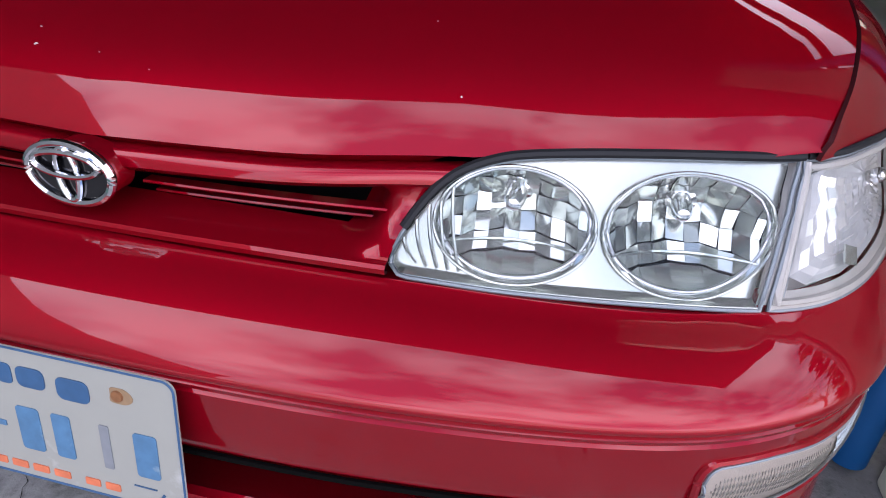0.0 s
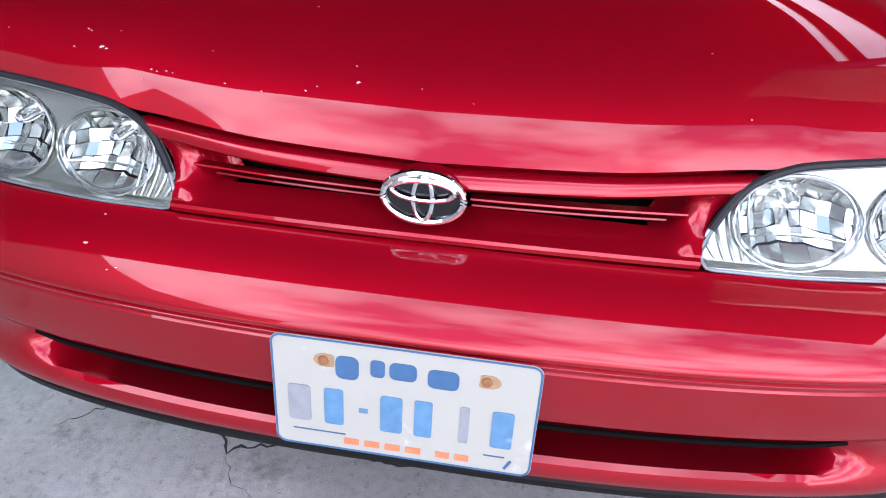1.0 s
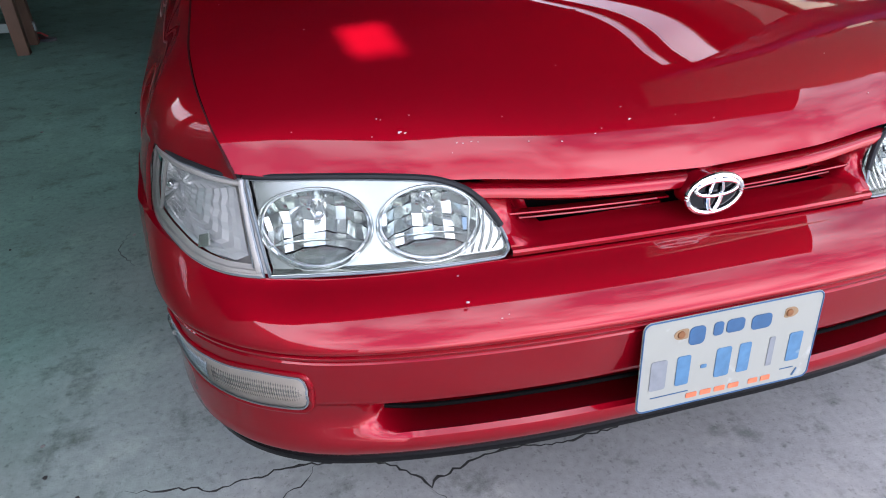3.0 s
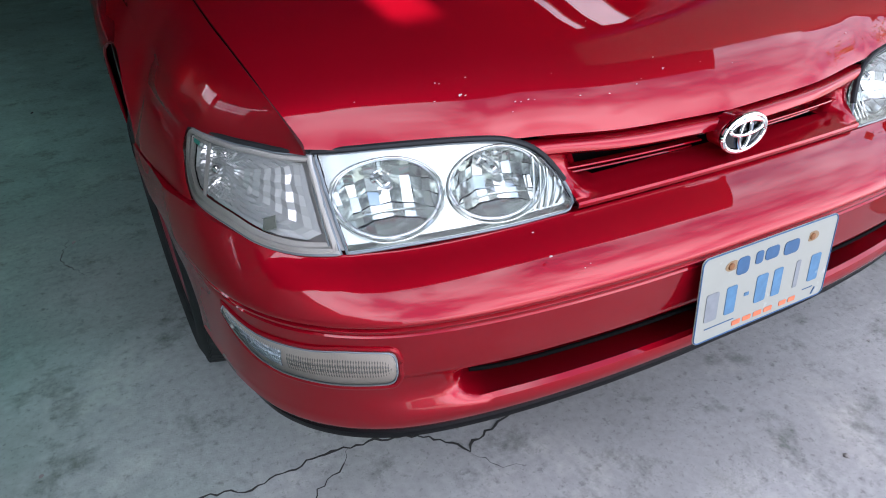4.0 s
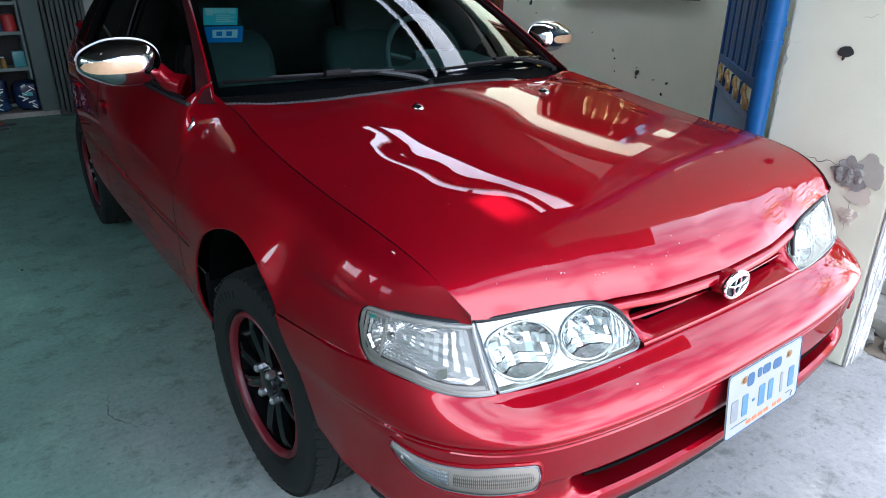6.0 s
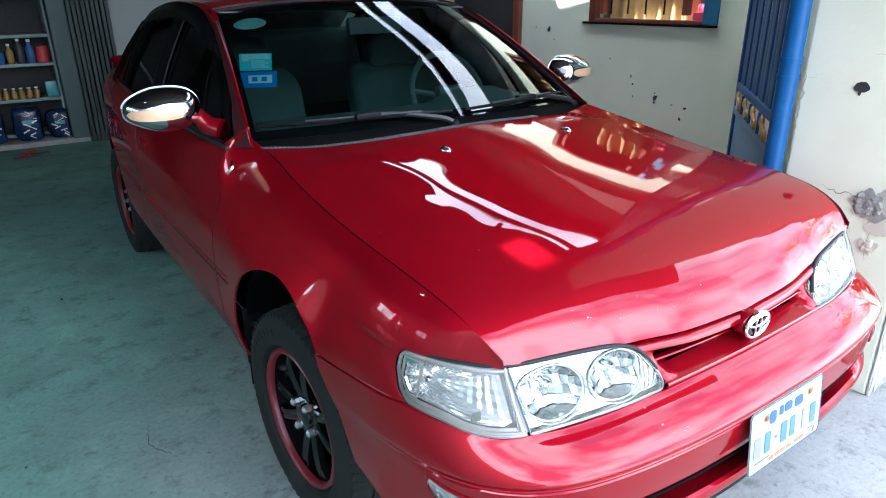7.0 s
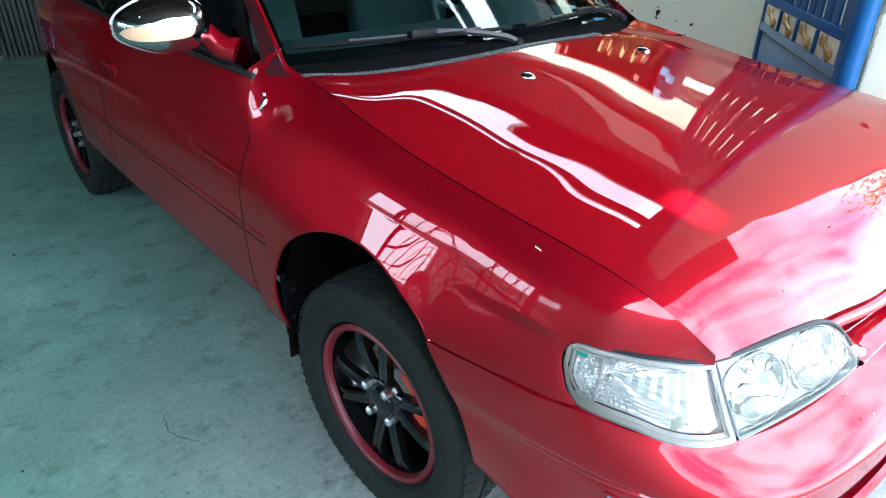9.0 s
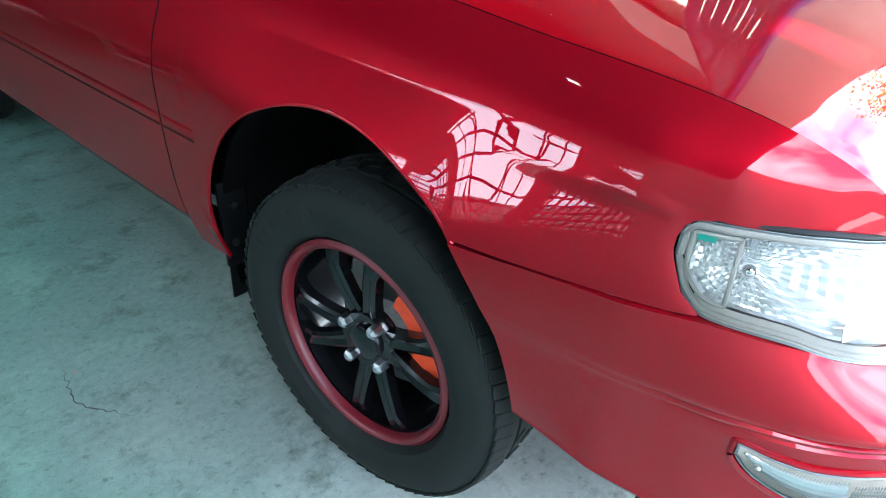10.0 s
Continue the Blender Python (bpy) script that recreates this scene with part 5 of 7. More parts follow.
def wiper(pivot, u_tip, v_tip, u_root, v_root):
    """Arm from the scuttle and a blade lying low on the glass."""
    lift = Vector((0, -0.016, 0.018))
    a = screen_point(u_root, v_root) + lift
    b = screen_point(u_tip, v_tip) + lift
    mid = a.lerp(b, 0.50) + Vector((0, -0.006, 0.006))
    arm = part("wiper", tube(spline([Vector(pivot), Vector(pivot).lerp(mid, 0.14) + Vector((0, 0, 0.012)), Vector(pivot).lerp(mid, 0.6) + Vector((0, -0.004, 0.014)), mid], 24), lambda t: mix(0.010, 0.0055, t), 8), WIPER, car, "black windscreen wiper")
    blade = []
    for i in range(21):
        f = i / 20
        blade.append(screen_point(mix(u_root, u_tip, f), mix(v_root, v_tip, f)) + Vector((0, -0.007, 0.009)))
    bl = part("wiper_blade", tube(blade, 0.0055, 6), BLACK, arm)
    part("blade_bridge", tube([p + Vector((0, -0.007, 0.008)) for p in blade[4:17]], 0.0045, 6), WIPER, bl)
    part("blade_clip", box((0.085, 0.022, 0.018), blade[10] + Vector((0, -0.010, 0.011)), 0.004), BLACK, bl)
    cap = lathe([(0, 0.016), (0.010, 0.015), (0.016, 0.009), (0.017, 0.0)], 14, "z")
    bmesh.ops.translate(cap, vec=Vector(pivot) - Vector((0, 0, 0.006)), verts=cap.verts)
    part("pivot_cap", cap, BLACK, arm)


wiper((-0.065, 1.168, 0.972), -0.955, 0.062, -0.06, 0.026)
wiper((0.62, 1.300, 0.956), 0.02, 0.026, 0.86, 0.055)


# wing mirrors
def wing_mirror(flip):
    fix = mirror_x if flip else (lambda b: b)
    at = Vector((-0.873, 1.600, 1.040))

    def rim_point(a, f=1.0):
        """The housing's outline: a rounded block, narrower at its outer tip."""
        ca, sa = math.cos(a), math.sin(a)
        x = 0.113 * math.copysign(abs(ca) ** 0.72, ca)
        thin = 1 - 0.30 * smooth(0.0, -0.113, x)
        z = (0.070 * abs(sa) ** 0.80 if sa > 0 else -0.062 * abs(sa) ** 0.62) * thin + 0.006 * smooth(0.0, -0.113, x)
        return x * f, z * f

    def shell():
        rows = []
        for i in range(49):
            a = 2 * math.pi * i / 48
            row = []
            for j in range(13):
                t = j / 12 * (math.pi / 2)
                x, z = rim_point(a, math.sin(t) ** 0.80)
                row.append(at + Vector((x, -0.092 * math.cos(t), z)))
            rows.append(row)
        return sheet(rows)
    ob = part("wing_mirror", fix(shell()), CHROME, car, "chrome-capped wing mirror with an amber-lit side repeater", angle=80)
    rim = [at + Vector((rim_point(a)[0], 0.004, rim_point(a)[1])) for a in (2 * math.pi * k / 48 for k in range(48))]
    part("housing_rim", fix(tube(rim, 0.004, 8, closed=True)), SILVER, ob)
    back = slab([(v.x, v.z) for v in rim], 0.0, 0.004)
    bmesh.ops.rotate(back, verts=back.verts, matrix=Matrix.Rotation(math.pi / 2, 3, "X"))
    bmesh.ops.translate(back, vec=(0, at.y + 0.008, 0), verts=back.verts)
    part("mirror_glass", fix(back), CHROME, ob)
    rows = []
    for i in range(25):
        f = i / 24
        x = mix(-0.108, 0.045, f)
        h = 0.0160 * math.sqrt(max(0.0, 1 - abs(2 * f - 1) ** 4)) + 0.001
        row = []
        for j in range(7):
            z = -0.001 + h * (j / 6 * 2 - 1)
            rr = min(1.0, (abs(x / 0.113) ** 2.6 + abs(z / 0.062) ** 2.6) ** 0.385) ** 1.25
            row.append(at + Vector((x * 1.015, -0.092 * math.cos(math.asin(rr)) - 0.003, z)))
        rows.append(row)
    part("repeater_lens", fix(sheet(rows)), REPEATER, ob, "peach-tinted repeater lens")
    foot = spline([at + Vector((0.10, -0.01, -0.022)), Vector((-0.752, 1.555, 0.985)), Vector((-0.722, 1.525, 0.972))], 12)
    part("mirror_foot", fix(tube(foot, lambda t: mix(0.024, 0.034, t), 10, flat=1.1)), PAINT, ob)
    sail = sheet([[Vector((-0.728 + 0.055 * g, 1.43 + f * 0.14 + g * (0.14 - 0.10 * f), 0.937 + g * 0.145)) for g in (k / 4 for k in range(5))] for f in (i / 4 for i in range(5))])
    part("mirror_sail", fix(sail), GLOSSBLACK, ob, thick=0.01)
    under = spline([at + Vector((0.05, -0.02, -0.052)), at + Vector((0.085, -0.02, -0.062)), Vector((-0.752, 1.52, 0.950)), Vector((-0.728, 1.47, 0.938))], 14)
    part("mirror_gasket", fix(tube(under, 0.007, 6)), BLACK, ob)


REPEATER = material("peach_repeater", (0.62, 0.40, 0.24), rough=0.25, coat=0.3, vary=0.15, scale=60)
for flip_ in (False, True):
    wing_mirror(flip_)

# fender trim by the pillar foot: a folded chromed clip
for sgn in (-1, 1):
    pts = [Vector((sgn * 0.762, 1.322, 0.914)), Vector((sgn * 0.768, 1.315, 0.895)), Vector((sgn * 0.780, 1.318, 0.880))]
    part("pillar_clip", tube(spline(pts, 8), 0.006, 6), CHROME, car)

# stickers inside the windscreen
def sticker(top_left, top_right, low_right, low_left, mat, name, inset=(0.0, 1.0, 0.0, 1.0), lift=0.006):
    """A sheet behind the glass between four corners on it, or a part of that sheet."""
    q = [Vector(c) for c in (low_left, low_right, top_right, top_left)]
    rows = []
    for i in range(5):
        f = mix(inset[0], inset[1], i / 4)
        row = []
        for j in range(4):
            g = mix(inset[2], inset[3], j / 3)
            c = q[0].lerp(q[1], f).lerp(q[3].lerp(q[2], f), g)
            row.append(screen_point(c.x, c.y) + Vector((0, lift, -lift)))
        rows.append(row)
    return part(name, sheet(rows), mat, screen, thick=0.0006)


TEAL = material("teal_sticker", (0.16, 0.66, 0.76), rough=0.5, vary=0.2, scale=60, second=(0.5, 0.75, 0.78), second_at=0.6)
PALETEAL = material("pale_teal_sticker", (0.52, 0.80, 0.80), rough=0.5, vary=0.25, scale=60)
SKYBLUE = material("blue_sticker", (0.02, 0.20, 0.55), rough=0.5)
PAPER = material("white_sticker", (0.72, 0.78, 0.78), rough=0.5)
UPPER = ((-0.943, 0.590), (-0.785, 0.560), (-0.818, 0.437), (-0.962, 0.458))
LOWER = ((-0.962, 0.445), (-0.795, 0.424), (-0.825, 0.317), (-0.975, 0.338))
sticker(*UPPER, TEAL, "inspection_sticker")
sticker(*UPPER, PALETEAL, "sticker_panel", (0.06, 0.94, 0.62, 0.93), 0.004)
for k in range(4):
    sticker(*UPPER, PAPER, "print_bar", (0.36, 0.90 - 0.12 * (k % 2), 0.12 + 0.12 * k, 0.17 + 0.12 * k), 0.0035)
sticker(*UPPER, PAPER, "print_mark", (0.08, 0.27, 0.50, 0.86), 0.0032)
sticker(*LOWER, SKYBLUE, "tax_sticker")
sticker(*LOWER, PAPER, "sticker_panel", (0.20, 0.86, 0.24, 0.74), 0.004)
for f in (0.30, 0.56):
    sticker(*LOWER, SKYBLUE, "print_mark", (f, f + 0.15, 0.34, 0.62), 0.0035)
oval_rows = [[screen_point(-0.825 + 0.095 * f * math.cos(a), 0.845 + 0.055 * f * math.sin(a)) + Vector((0, 0.006, -0.006)) for f in (0.0, 0.5, 1.0)] for a in (2 * math.pi * k / 24 for k in range(25))]
part("oval_sticker", sheet(oval_rows), PALETEAL, screen, "pale oval sticker near the top of the glass")

# inside
def cushion(at, h, half, deep, lean_back, crown):
    """An upholstered pad standing up from at, rounded at its shoulders and leaning back."""
    at = Vector(at)
    rows = []
    for i in range(23):
        g = i / 22
        end = math.sqrt(max(0.0, 1 - max(0.0, (g - (1 - crown)) / crown) ** 2)) if g > 1 - crown else 1.0
        end *= math.sqrt(max(0.0, 1 - max(0.0, (0.1 - g) / 0.1) ** 2)) * 0.3 + 0.7
        row = []
        for k in range(28):
            a = 2 * math.pi * k / 28
            ca, sa = math.cos(a), math.sin(a)
            u = math.copysign(abs(ca) ** 0.55, ca) * half * mix(0.55, 1.0, end) * (1 if end > 0.02 else 0.1)
            d = math.copysign(abs(sa) ** 0.7, sa) * deep * max(end, 0.05)
            d += 0.018 * math.cos(math.pi * min(abs(u) / half, 1)) * (1 if sa < 0 else 0) * end
            row.append(at + Vector((u, d - lean_back * g * h, h * g)))
        rows.append(row)
    return sheet(rows, closed=True)


def seat(x, y):
    s = part("front_seat", box((0.50, 0.50, 0.18), (x, y, 0.66), 0.05, segments=3), FABRIC, car, "grey cloth front seat")
    part("backrest", cushion((x, y + 0.23, 0.66), 0.42, 0.255, 0.065, -0.27, 0.30), FABRIC, s, angle=70)
    part("headrest", cushion((x, y + 0.335, 1.04), 0.165, 0.138, 0.048, -0.15, 0.42), FABRIC, s, angle=70)
    for dx in (-0.05, 0.05):
        part("headrest_post", tube([(x + dx, y + 0.335, 1.00), (x + dx, y + 0.345, 1.07)], 0.006, 6), STEEL, s)


for x in (-0.37, 0.39):
    seat(x, 2.02)
rb = part("rear_bench", box((1.28, 0.50, 0.18), (0, 2.88, 0.66), 0.05, segments=3), FABRIC, car, "grey cloth rear bench")
part("bench_back", box((1.28, 0.16, 0.55), (0, 3.16, 0.92), 0.06, turn=Matrix.Rotation(radians(-18), 4, "X"), segments=3), FABRIC, rb)
rows = []
for i in range(21):
    x = mix(-0.66, 0.66, i / 20)
    yl = glass_low_y(abs(x)) + 0.02
    hump = 0.045 * math.exp(-((x - 0.36) / 0.17) ** 4)
    rows.append([Vector((x, yl, 0.955)), Vector((x, yl + 0.15, 0.965 + hump * 0.3)), Vector((x, 1.62, 0.965 + hump)), Vector((x, 1.70, 0.94 + hump)), Vector((x, 1.74, 0.84)), Vector((x, 1.70, 0.60))])
part("dashboard", sheet(rows), DASH, car, "dark grey dashboard", 0.01)
wheel_ring = [Vector((0.36 + 0.185 * math.cos(a), 1.80 + 0.072 * math.sin(a), 0.955 + 0.17 * math.sin(a))) for a in (2 * math.pi * k / 40 for k in range(40))]
sw = part("steering_wheel", tube(wheel_ring, 0.013, 8, closed=True), DASH, car, "steering wheel")
part("steering_boss", box((0.15, 0.05, 0.11), (0.36, 1.785, 0.945), 0.02), DASH, sw)
for a in (0.2, math.pi - 0.2, -math.pi / 2):
    part("wheel_spoke", tube([Vector((0.36, 1.79, 0.945)), Vector((0.36 + 0.18 * math.cos(a), 1.80 + 0.07 * math.sin(a), 0.955 + 0.165 * math.sin(a)))], 0.011, 6), DASH, sw)
rm = part("rear_view_mirror", box((0.24, 0.03, 0.065), (0.02, 1.83, 1.255), 0.015, turn=Matrix.Rotation(-0.12, 4, "X")), DASH, car, "rear-view mirror")
part("mirror_stem", tube([(0.02, 1.845, 1.285), (0.02, 1.87, 1.325)], 0.008, 6), DASH, rm)
part("mirror_face", box((0.225, 0.003, 0.052), (0.02, 1.848, 1.253), 0.008, turn=Matrix.Rotation(-0.12, 4, "X")), CHROME, rm)
part("cabin_floor", box((1.40, 2.1, 0.02), (0, 2.4, 0.45)), DASH, car)
part("headlining", sheet([[Vector((x, y, z)) for x in (-0.55, 0, 0.55)] for y, z in ((1.95, 1.315), (2.4, 1.352), (2.95, 1.29))]), DASH, car, thick=0.004)


# ---- wheels ----
def wheel(m, hub_brake=True):
    """One road wheel about its axle along x; its outer face points to -x."""
    R, W = 0.303, 0.182
    prof = [(0.06, 0.196), (0.085, 0.21), (0.094, 0.235), (0.093, 0.262), (0.086, 0.283), (0.074, 0.296), (0.055, 0.3015), (0.031, 0.303), (0.030, 0.296), (0.024, 0.296), (0.023, 0.3035), (0.003, 0.304)]
    prof = prof + [(-d, r) for d, r in reversed(prof)]
    tyre = lathe(prof, 96, "x")
    hub = part("wheel", lathe([(-0.058, 0.183), (-0.05, 0.184), (0.07, 0.182), (0.075, 0.165)], 48, "x"), GLOSSBLACK, car, "black multi-spoke wheel with a red rim edge", thick=0.004)
    hub.matrix_basis = m
    ty = part("tyre", tyre, RUBBER, hub, "black tyre, low dust on the sidewall", angle=35)
    # tread blocks on the shoulders
    tread = bmesh.new()
    for k in range(72):
        a = 2 * math.pi * k / 72
        for sgn in (-1, 1):
            one = box((0.034, 0.0232, 0.0060), (sgn * 0.0665, 0.0, 0.2968), 0.0015, turn=Matrix.Rotation(sgn * 0.24, 4, "Y") @ Matrix.Rotation(sgn * 0.2, 4, "Z"), segments=1)
            bmesh.ops.rotate(one, verts=one.verts, matrix=Matrix.Rotation(a, 3, "X"))
            join(tread, one)
        one = box((0.022, 0.021, 0.004), (0.0125 * (1 if k % 2 else -1), 0.0, 0.3045), 0.001, turn=Matrix.Rotation(0.35, 4, "Z"), segments=1)
        bmesh.ops.rotate(one, verts=one.verts, matrix=Matrix.Rotation(a, 3, "X"))
        join(tread, one)
    tagged(part("tread", tread, RUBBER, ty, angle=30), kind="stuff")
    # moulded arc of characters on the sidewall, as bars
    for k in range(7):
        a = radians(-60 + k * 7)
        one = box((0.0016, 0.013 if k % 2 else 0.017, 0.020), (-0.0945, 0.0, 0.250), 0.0005, segments=1)
        bmesh.ops.rotate(one, verts=one.verts, matrix=Matrix.Rotation(a, 3, "X"))
        part("moulded_bar", one, RUBBER, ty)
    part("rim_edge", lathe([(-0.060, 0.181), (-0.072, 0.182), (-0.078, 0.186), (-0.080, 0.192), (-0.074, 0.199), (-0.062, 0.198)], 72, "x"), RIMRED, hub, "dark red rim edge", thick=0.003)
    for k in range(8):
        a = 2 * math.pi * k / 8 + 0.2 + (0.10 if k % 2 else -0.10)
        rows = []
        for i in range(9):
            f = i / 8
            r = mix(0.036, 0.183, f)
            w = mix(0.017, 0.0155, f) + 0.010 * smooth(0.75, 1.0, f) + 0.004 * smooth(0.35, 0.0, f)
            x = mix(-0.050, -0.064, math.sin(f * math.pi * 0.6)) + 0.010 * smooth(0.8, 1.0, f)
            ca, sa = math.cos(a + 0.05 * f), math.sin(a + 0.05 * f)
            row = []
            for dx, q in ((0.022, -1.0), (0.004, -0.92), (0.0, -0.55), (0.004, 0.0), (0.0, 0.55), (0.004, 0.92), (0.022, 1.0)):
                row.append(Vector((x + dx, r * ca - q * w * sa, r * sa + q * w * ca)))
            rows.append(row)
        part("spoke", sheet(rows), GLOSSBLACK, hub, thick=0.003, angle=35)
    boss = lathe([(-0.030, 0.066), (-0.050, 0.062), (-0.056, 0.055), (-0.054, 0.036), (-0.062, 0.034), (-0.066, 0.028), (-0.067, 0.0)], 40, "x")
    part("hub_cap", boss, GLOSSBLACK, hub, "black hub cap")
    for k in range(4):
        a = math.pi / 2 * k + 0.62
        nut = lathe([(-0.048, 0.0125), (-0.070, 0.0115), (-0.075, 0.006), (-0.076, 0.0)], 6, "x")
        bmesh.ops.translate(nut, vec=(0, 0.05 * math.cos(a), 0.05 * math.sin(a)), verts=nut.verts)
        part("wheel_nut", nut, SILVER, hub, "bright wheel nut", angle=20)
    part("brake_disc", lathe([(0.010, 0.05), (0.010, 0.122), (0.024, 0.122), (0.024, 0.05)], 48, "x"), STEEL, hub)
    cal = bmesh.new()
    for i, (a0, a1, r0, r1, x0, x1) in enumerate(((-10, 22, 0.092, 0.150, -0.037, 0.05), (32, 62, 0.096, 0.150, -0.033, 0.05))):
        rows = []
        for k in range(9):
            a = radians(mix(a0, a1, k / 8) + 180)
            rows.append([Vector((x, r * math.cos(a), r * math.sin(a) * -1)) for x, r in ((x0, r0), (x0 - 0.006, (r0 + r1) / 2), (x0, r1), (x1, r1), (x1, r0))])
        join(cal, sheet(rows, closed=True))
    part("brake_caliper", cal, CALIPER, hub, "orange-red brake caliper")
    return hub


RIMRED = material("dark_red_rim", (0.12, 0.005, 0.012), rough=0.42, coat=0.1, vary=0.2, scale=60)

wheel(pose(-0.735, WHEEL_Y, WHEEL_Z, 0, 0, 3))
wheel(pose(-0.708, REAR_Y, WHEEL_Z, 37, 0, 0))
wheel(pose(0.735, WHEEL_Y, WHEEL_Z, 0, 0, 183))
wheel(pose(0.708, REAR_Y, WHEEL_Z, 20, 0, 180))
# ---- the setting ----
def structure(name, bm, mat, label, category, shade=False, thick=0.0):
    return tagged(mesh_object(name, bm, mat, shade, thick), label, category, kind="structure")


gr = bmesh.new()
for x, y in ((-300, -300), (300, -300), (300, 300), (-300, 300)):
    gr.verts.new((x, y, 0))
gr.faces.new(gr.verts[:])
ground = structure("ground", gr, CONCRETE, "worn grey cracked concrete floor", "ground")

WALL_X = 2.25
WIN = (1.81, 2.765, 1.185, 2.05)  # along y, and height


def wall_with_hole(x0, x1, y0, y1, h, hole):
    bm = box((x1 - x0, hole[0] - y0, h), ((x0 + x1) / 2, (y0 + hole[0]) / 2, h / 2))
    box((x1 - x0, y1 - hole[1], h), ((x0 + x1) / 2, (hole[1] + y1) / 2, h / 2), 0, bm)
    box((x1 - x0, hole[1] - hole[0], hole[2]), ((x0 + x1) / 2, (hole[0] + hole[1]) / 2, hole[2] / 2), 0, bm)
    return box((x1 - x0, hole[1] - hole[0], h - hole[3]), ((x0 + x1) / 2, (hole[0] + hole[1]) / 2, (h + hole[3]) / 2), 0, bm)


structure("wall_column", box((0.15, 0.43, 2.6), (1.135, 0.415, 1.3), 0.008), CREAM, "cream plastered end of a boundary wall, cracked", "wall")
structure("wall_front", box((1.1, 0.12, 2.6), (1.76, 0.55, 1.3)), CREAM, "cream boundary wall", "wall")
structure("wall_side", wall_with_hole(WALL_X, WALL_X + 0.14, 0.611, 7.0, 3.0, WIN), GREYWALL, "pale grey painted wall with chips and marks", "wall")
LEFT_X, OPEN, GRILLE = -3.62, (1.90, 3.78, 1.02, 2.18), (0.55, 1.66, 1.05, 1.95)
left = wall_with_hole(LEFT_X - 0.14, LEFT_X, 1.78, 7.0, 2.95, OPEN)
join(left, wall_with_hole(LEFT_X - 0.14, LEFT_X, -0.36, 1.78, 2.95, GRILLE))
for v in left.verts:  # its top follows the roof's slope
    if v.co.z > 2.9:
        v.co.z = 3.002 + 0.03 * (v.co.y + 0.42)
structure("wall_left", left, TEALWALL, "dim green-painted wall with two barred openings", "wall")
# Unseen wall, added to keep sky light off the left side.
structure("wall_yard", box((0.16, 8.5, 4.4), (-3.80, -4.62, 2.2)), BLOCKWALL, "unseen tall grey wall added to block sky light", "wall")
# Added out of view to hold back part of the sky behind the openings.
structure("wall_neighbour", box((0.2, 16.0, 2.25), (-6.6, 0.0, 1.125)), BACKDROP, "unseen pale wall added to dim the light through the openings", "wall")
lattice = tagged(new("window_2"), "wide unglazed opening with thin crossed bars", "window", kind="structure")
part("window_post", box((0.05, 0.035, OPEN[3] - OPEN[2]), (LEFT_X - 0.07, 3.22, (OPEN[2] + OPEN[3]) / 2), 0.003), BLACK, lattice)
for k in range(9):
    y = mix(OPEN[0] + 0.06, 3.10, k / 8)
    part("window_bar", tube([(LEFT_X - 0.07, y, OPEN[2]), (LEFT_X - 0.07, y + 0.10 * (k % 3 - 1), OPEN[3])], 0.010, 6), BLACK, lattice)
for k in range(7):
    z = mix(OPEN[2] + 0.08, OPEN[3] - 0.08, k / 6)
    part("cross_bar", tube([(LEFT_X - 0.05, OPEN[0], z), (LEFT_X - 0.05, 3.22, z)], 0.011, 6), BLACK, lattice)
grid = tagged(new("window_3"), "small unglazed opening with a close grid of bars", "window", kind="structure")
for k in range(11):
    y = mix(GRILLE[0] + 0.05, GRILLE[1] - 0.05, k / 10)
    part("window_bar", tube([(LEFT_X - 0.07, y, GRILLE[2]), (LEFT_X - 0.07, y, GRILLE[3])], 0.016, 6), BLACK, grid)
for k in range(7):
    z = mix(GRILLE[2] + 0.06, GRILLE[3] - 0.06, k / 6)
    part("cross_bar", tube([(LEFT_X - 0.05, GRILLE[0], z), (LEFT_X - 0.05, GRILLE[1], z)], 0.018, 6), BLACK, grid)
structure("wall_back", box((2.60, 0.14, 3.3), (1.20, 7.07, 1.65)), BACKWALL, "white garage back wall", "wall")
structure("wall_back_left", box((4.2, 0.14, 3.3), (-4.77, 7.07, 1.65)), DIMWALL, "garage back wall, its shade put into a dark colour", "wall")
shop = box((2.70, 0.06, 3.3), (-1.35, 8.6, 1.65))
box((0.06, 1.44, 3.3), (-2.64, 7.86, 1.65), 0, shop)
box((0.06, 1.44, 3.3), (-0.06, 7.86, 1.65), 0, shop)
structure("wall_shop", shop, DIMWALL, "walls of a small shop room, shade put into the colour", "wall")
structure("shop_step", box((2.24, 0.30, 0.05), (-1.52, 7.10, 0.025), 0.006), RAWCEMENT, "low cement step at the shop door", "step")

# roof: sheets with a lit slot along the side wall and a few holes
ROOF_Z, ROOF_Y = 3.0, -0.42
SLOTS = ((1.41, 1.49, 1.10, 4.1), (1.61, 1.885, 1.10, 4.1))
HOLES = SLOTS + ((-1.69, -1.605, 1.575, 1.66), (-4.53, -4.17, 4.85, 4.93), (-4.05, -3.61, 3.71, 3.83), (-4.23, -3.83, 4.80, 4.86))


def askew(x, y):
    """The translucent strips run slightly askew to the side wall."""
    return x - 0.11 * (y - 2.4) * smooth(1.0, 1.30, x) * (1 - smooth(1.95, 2.19, x))


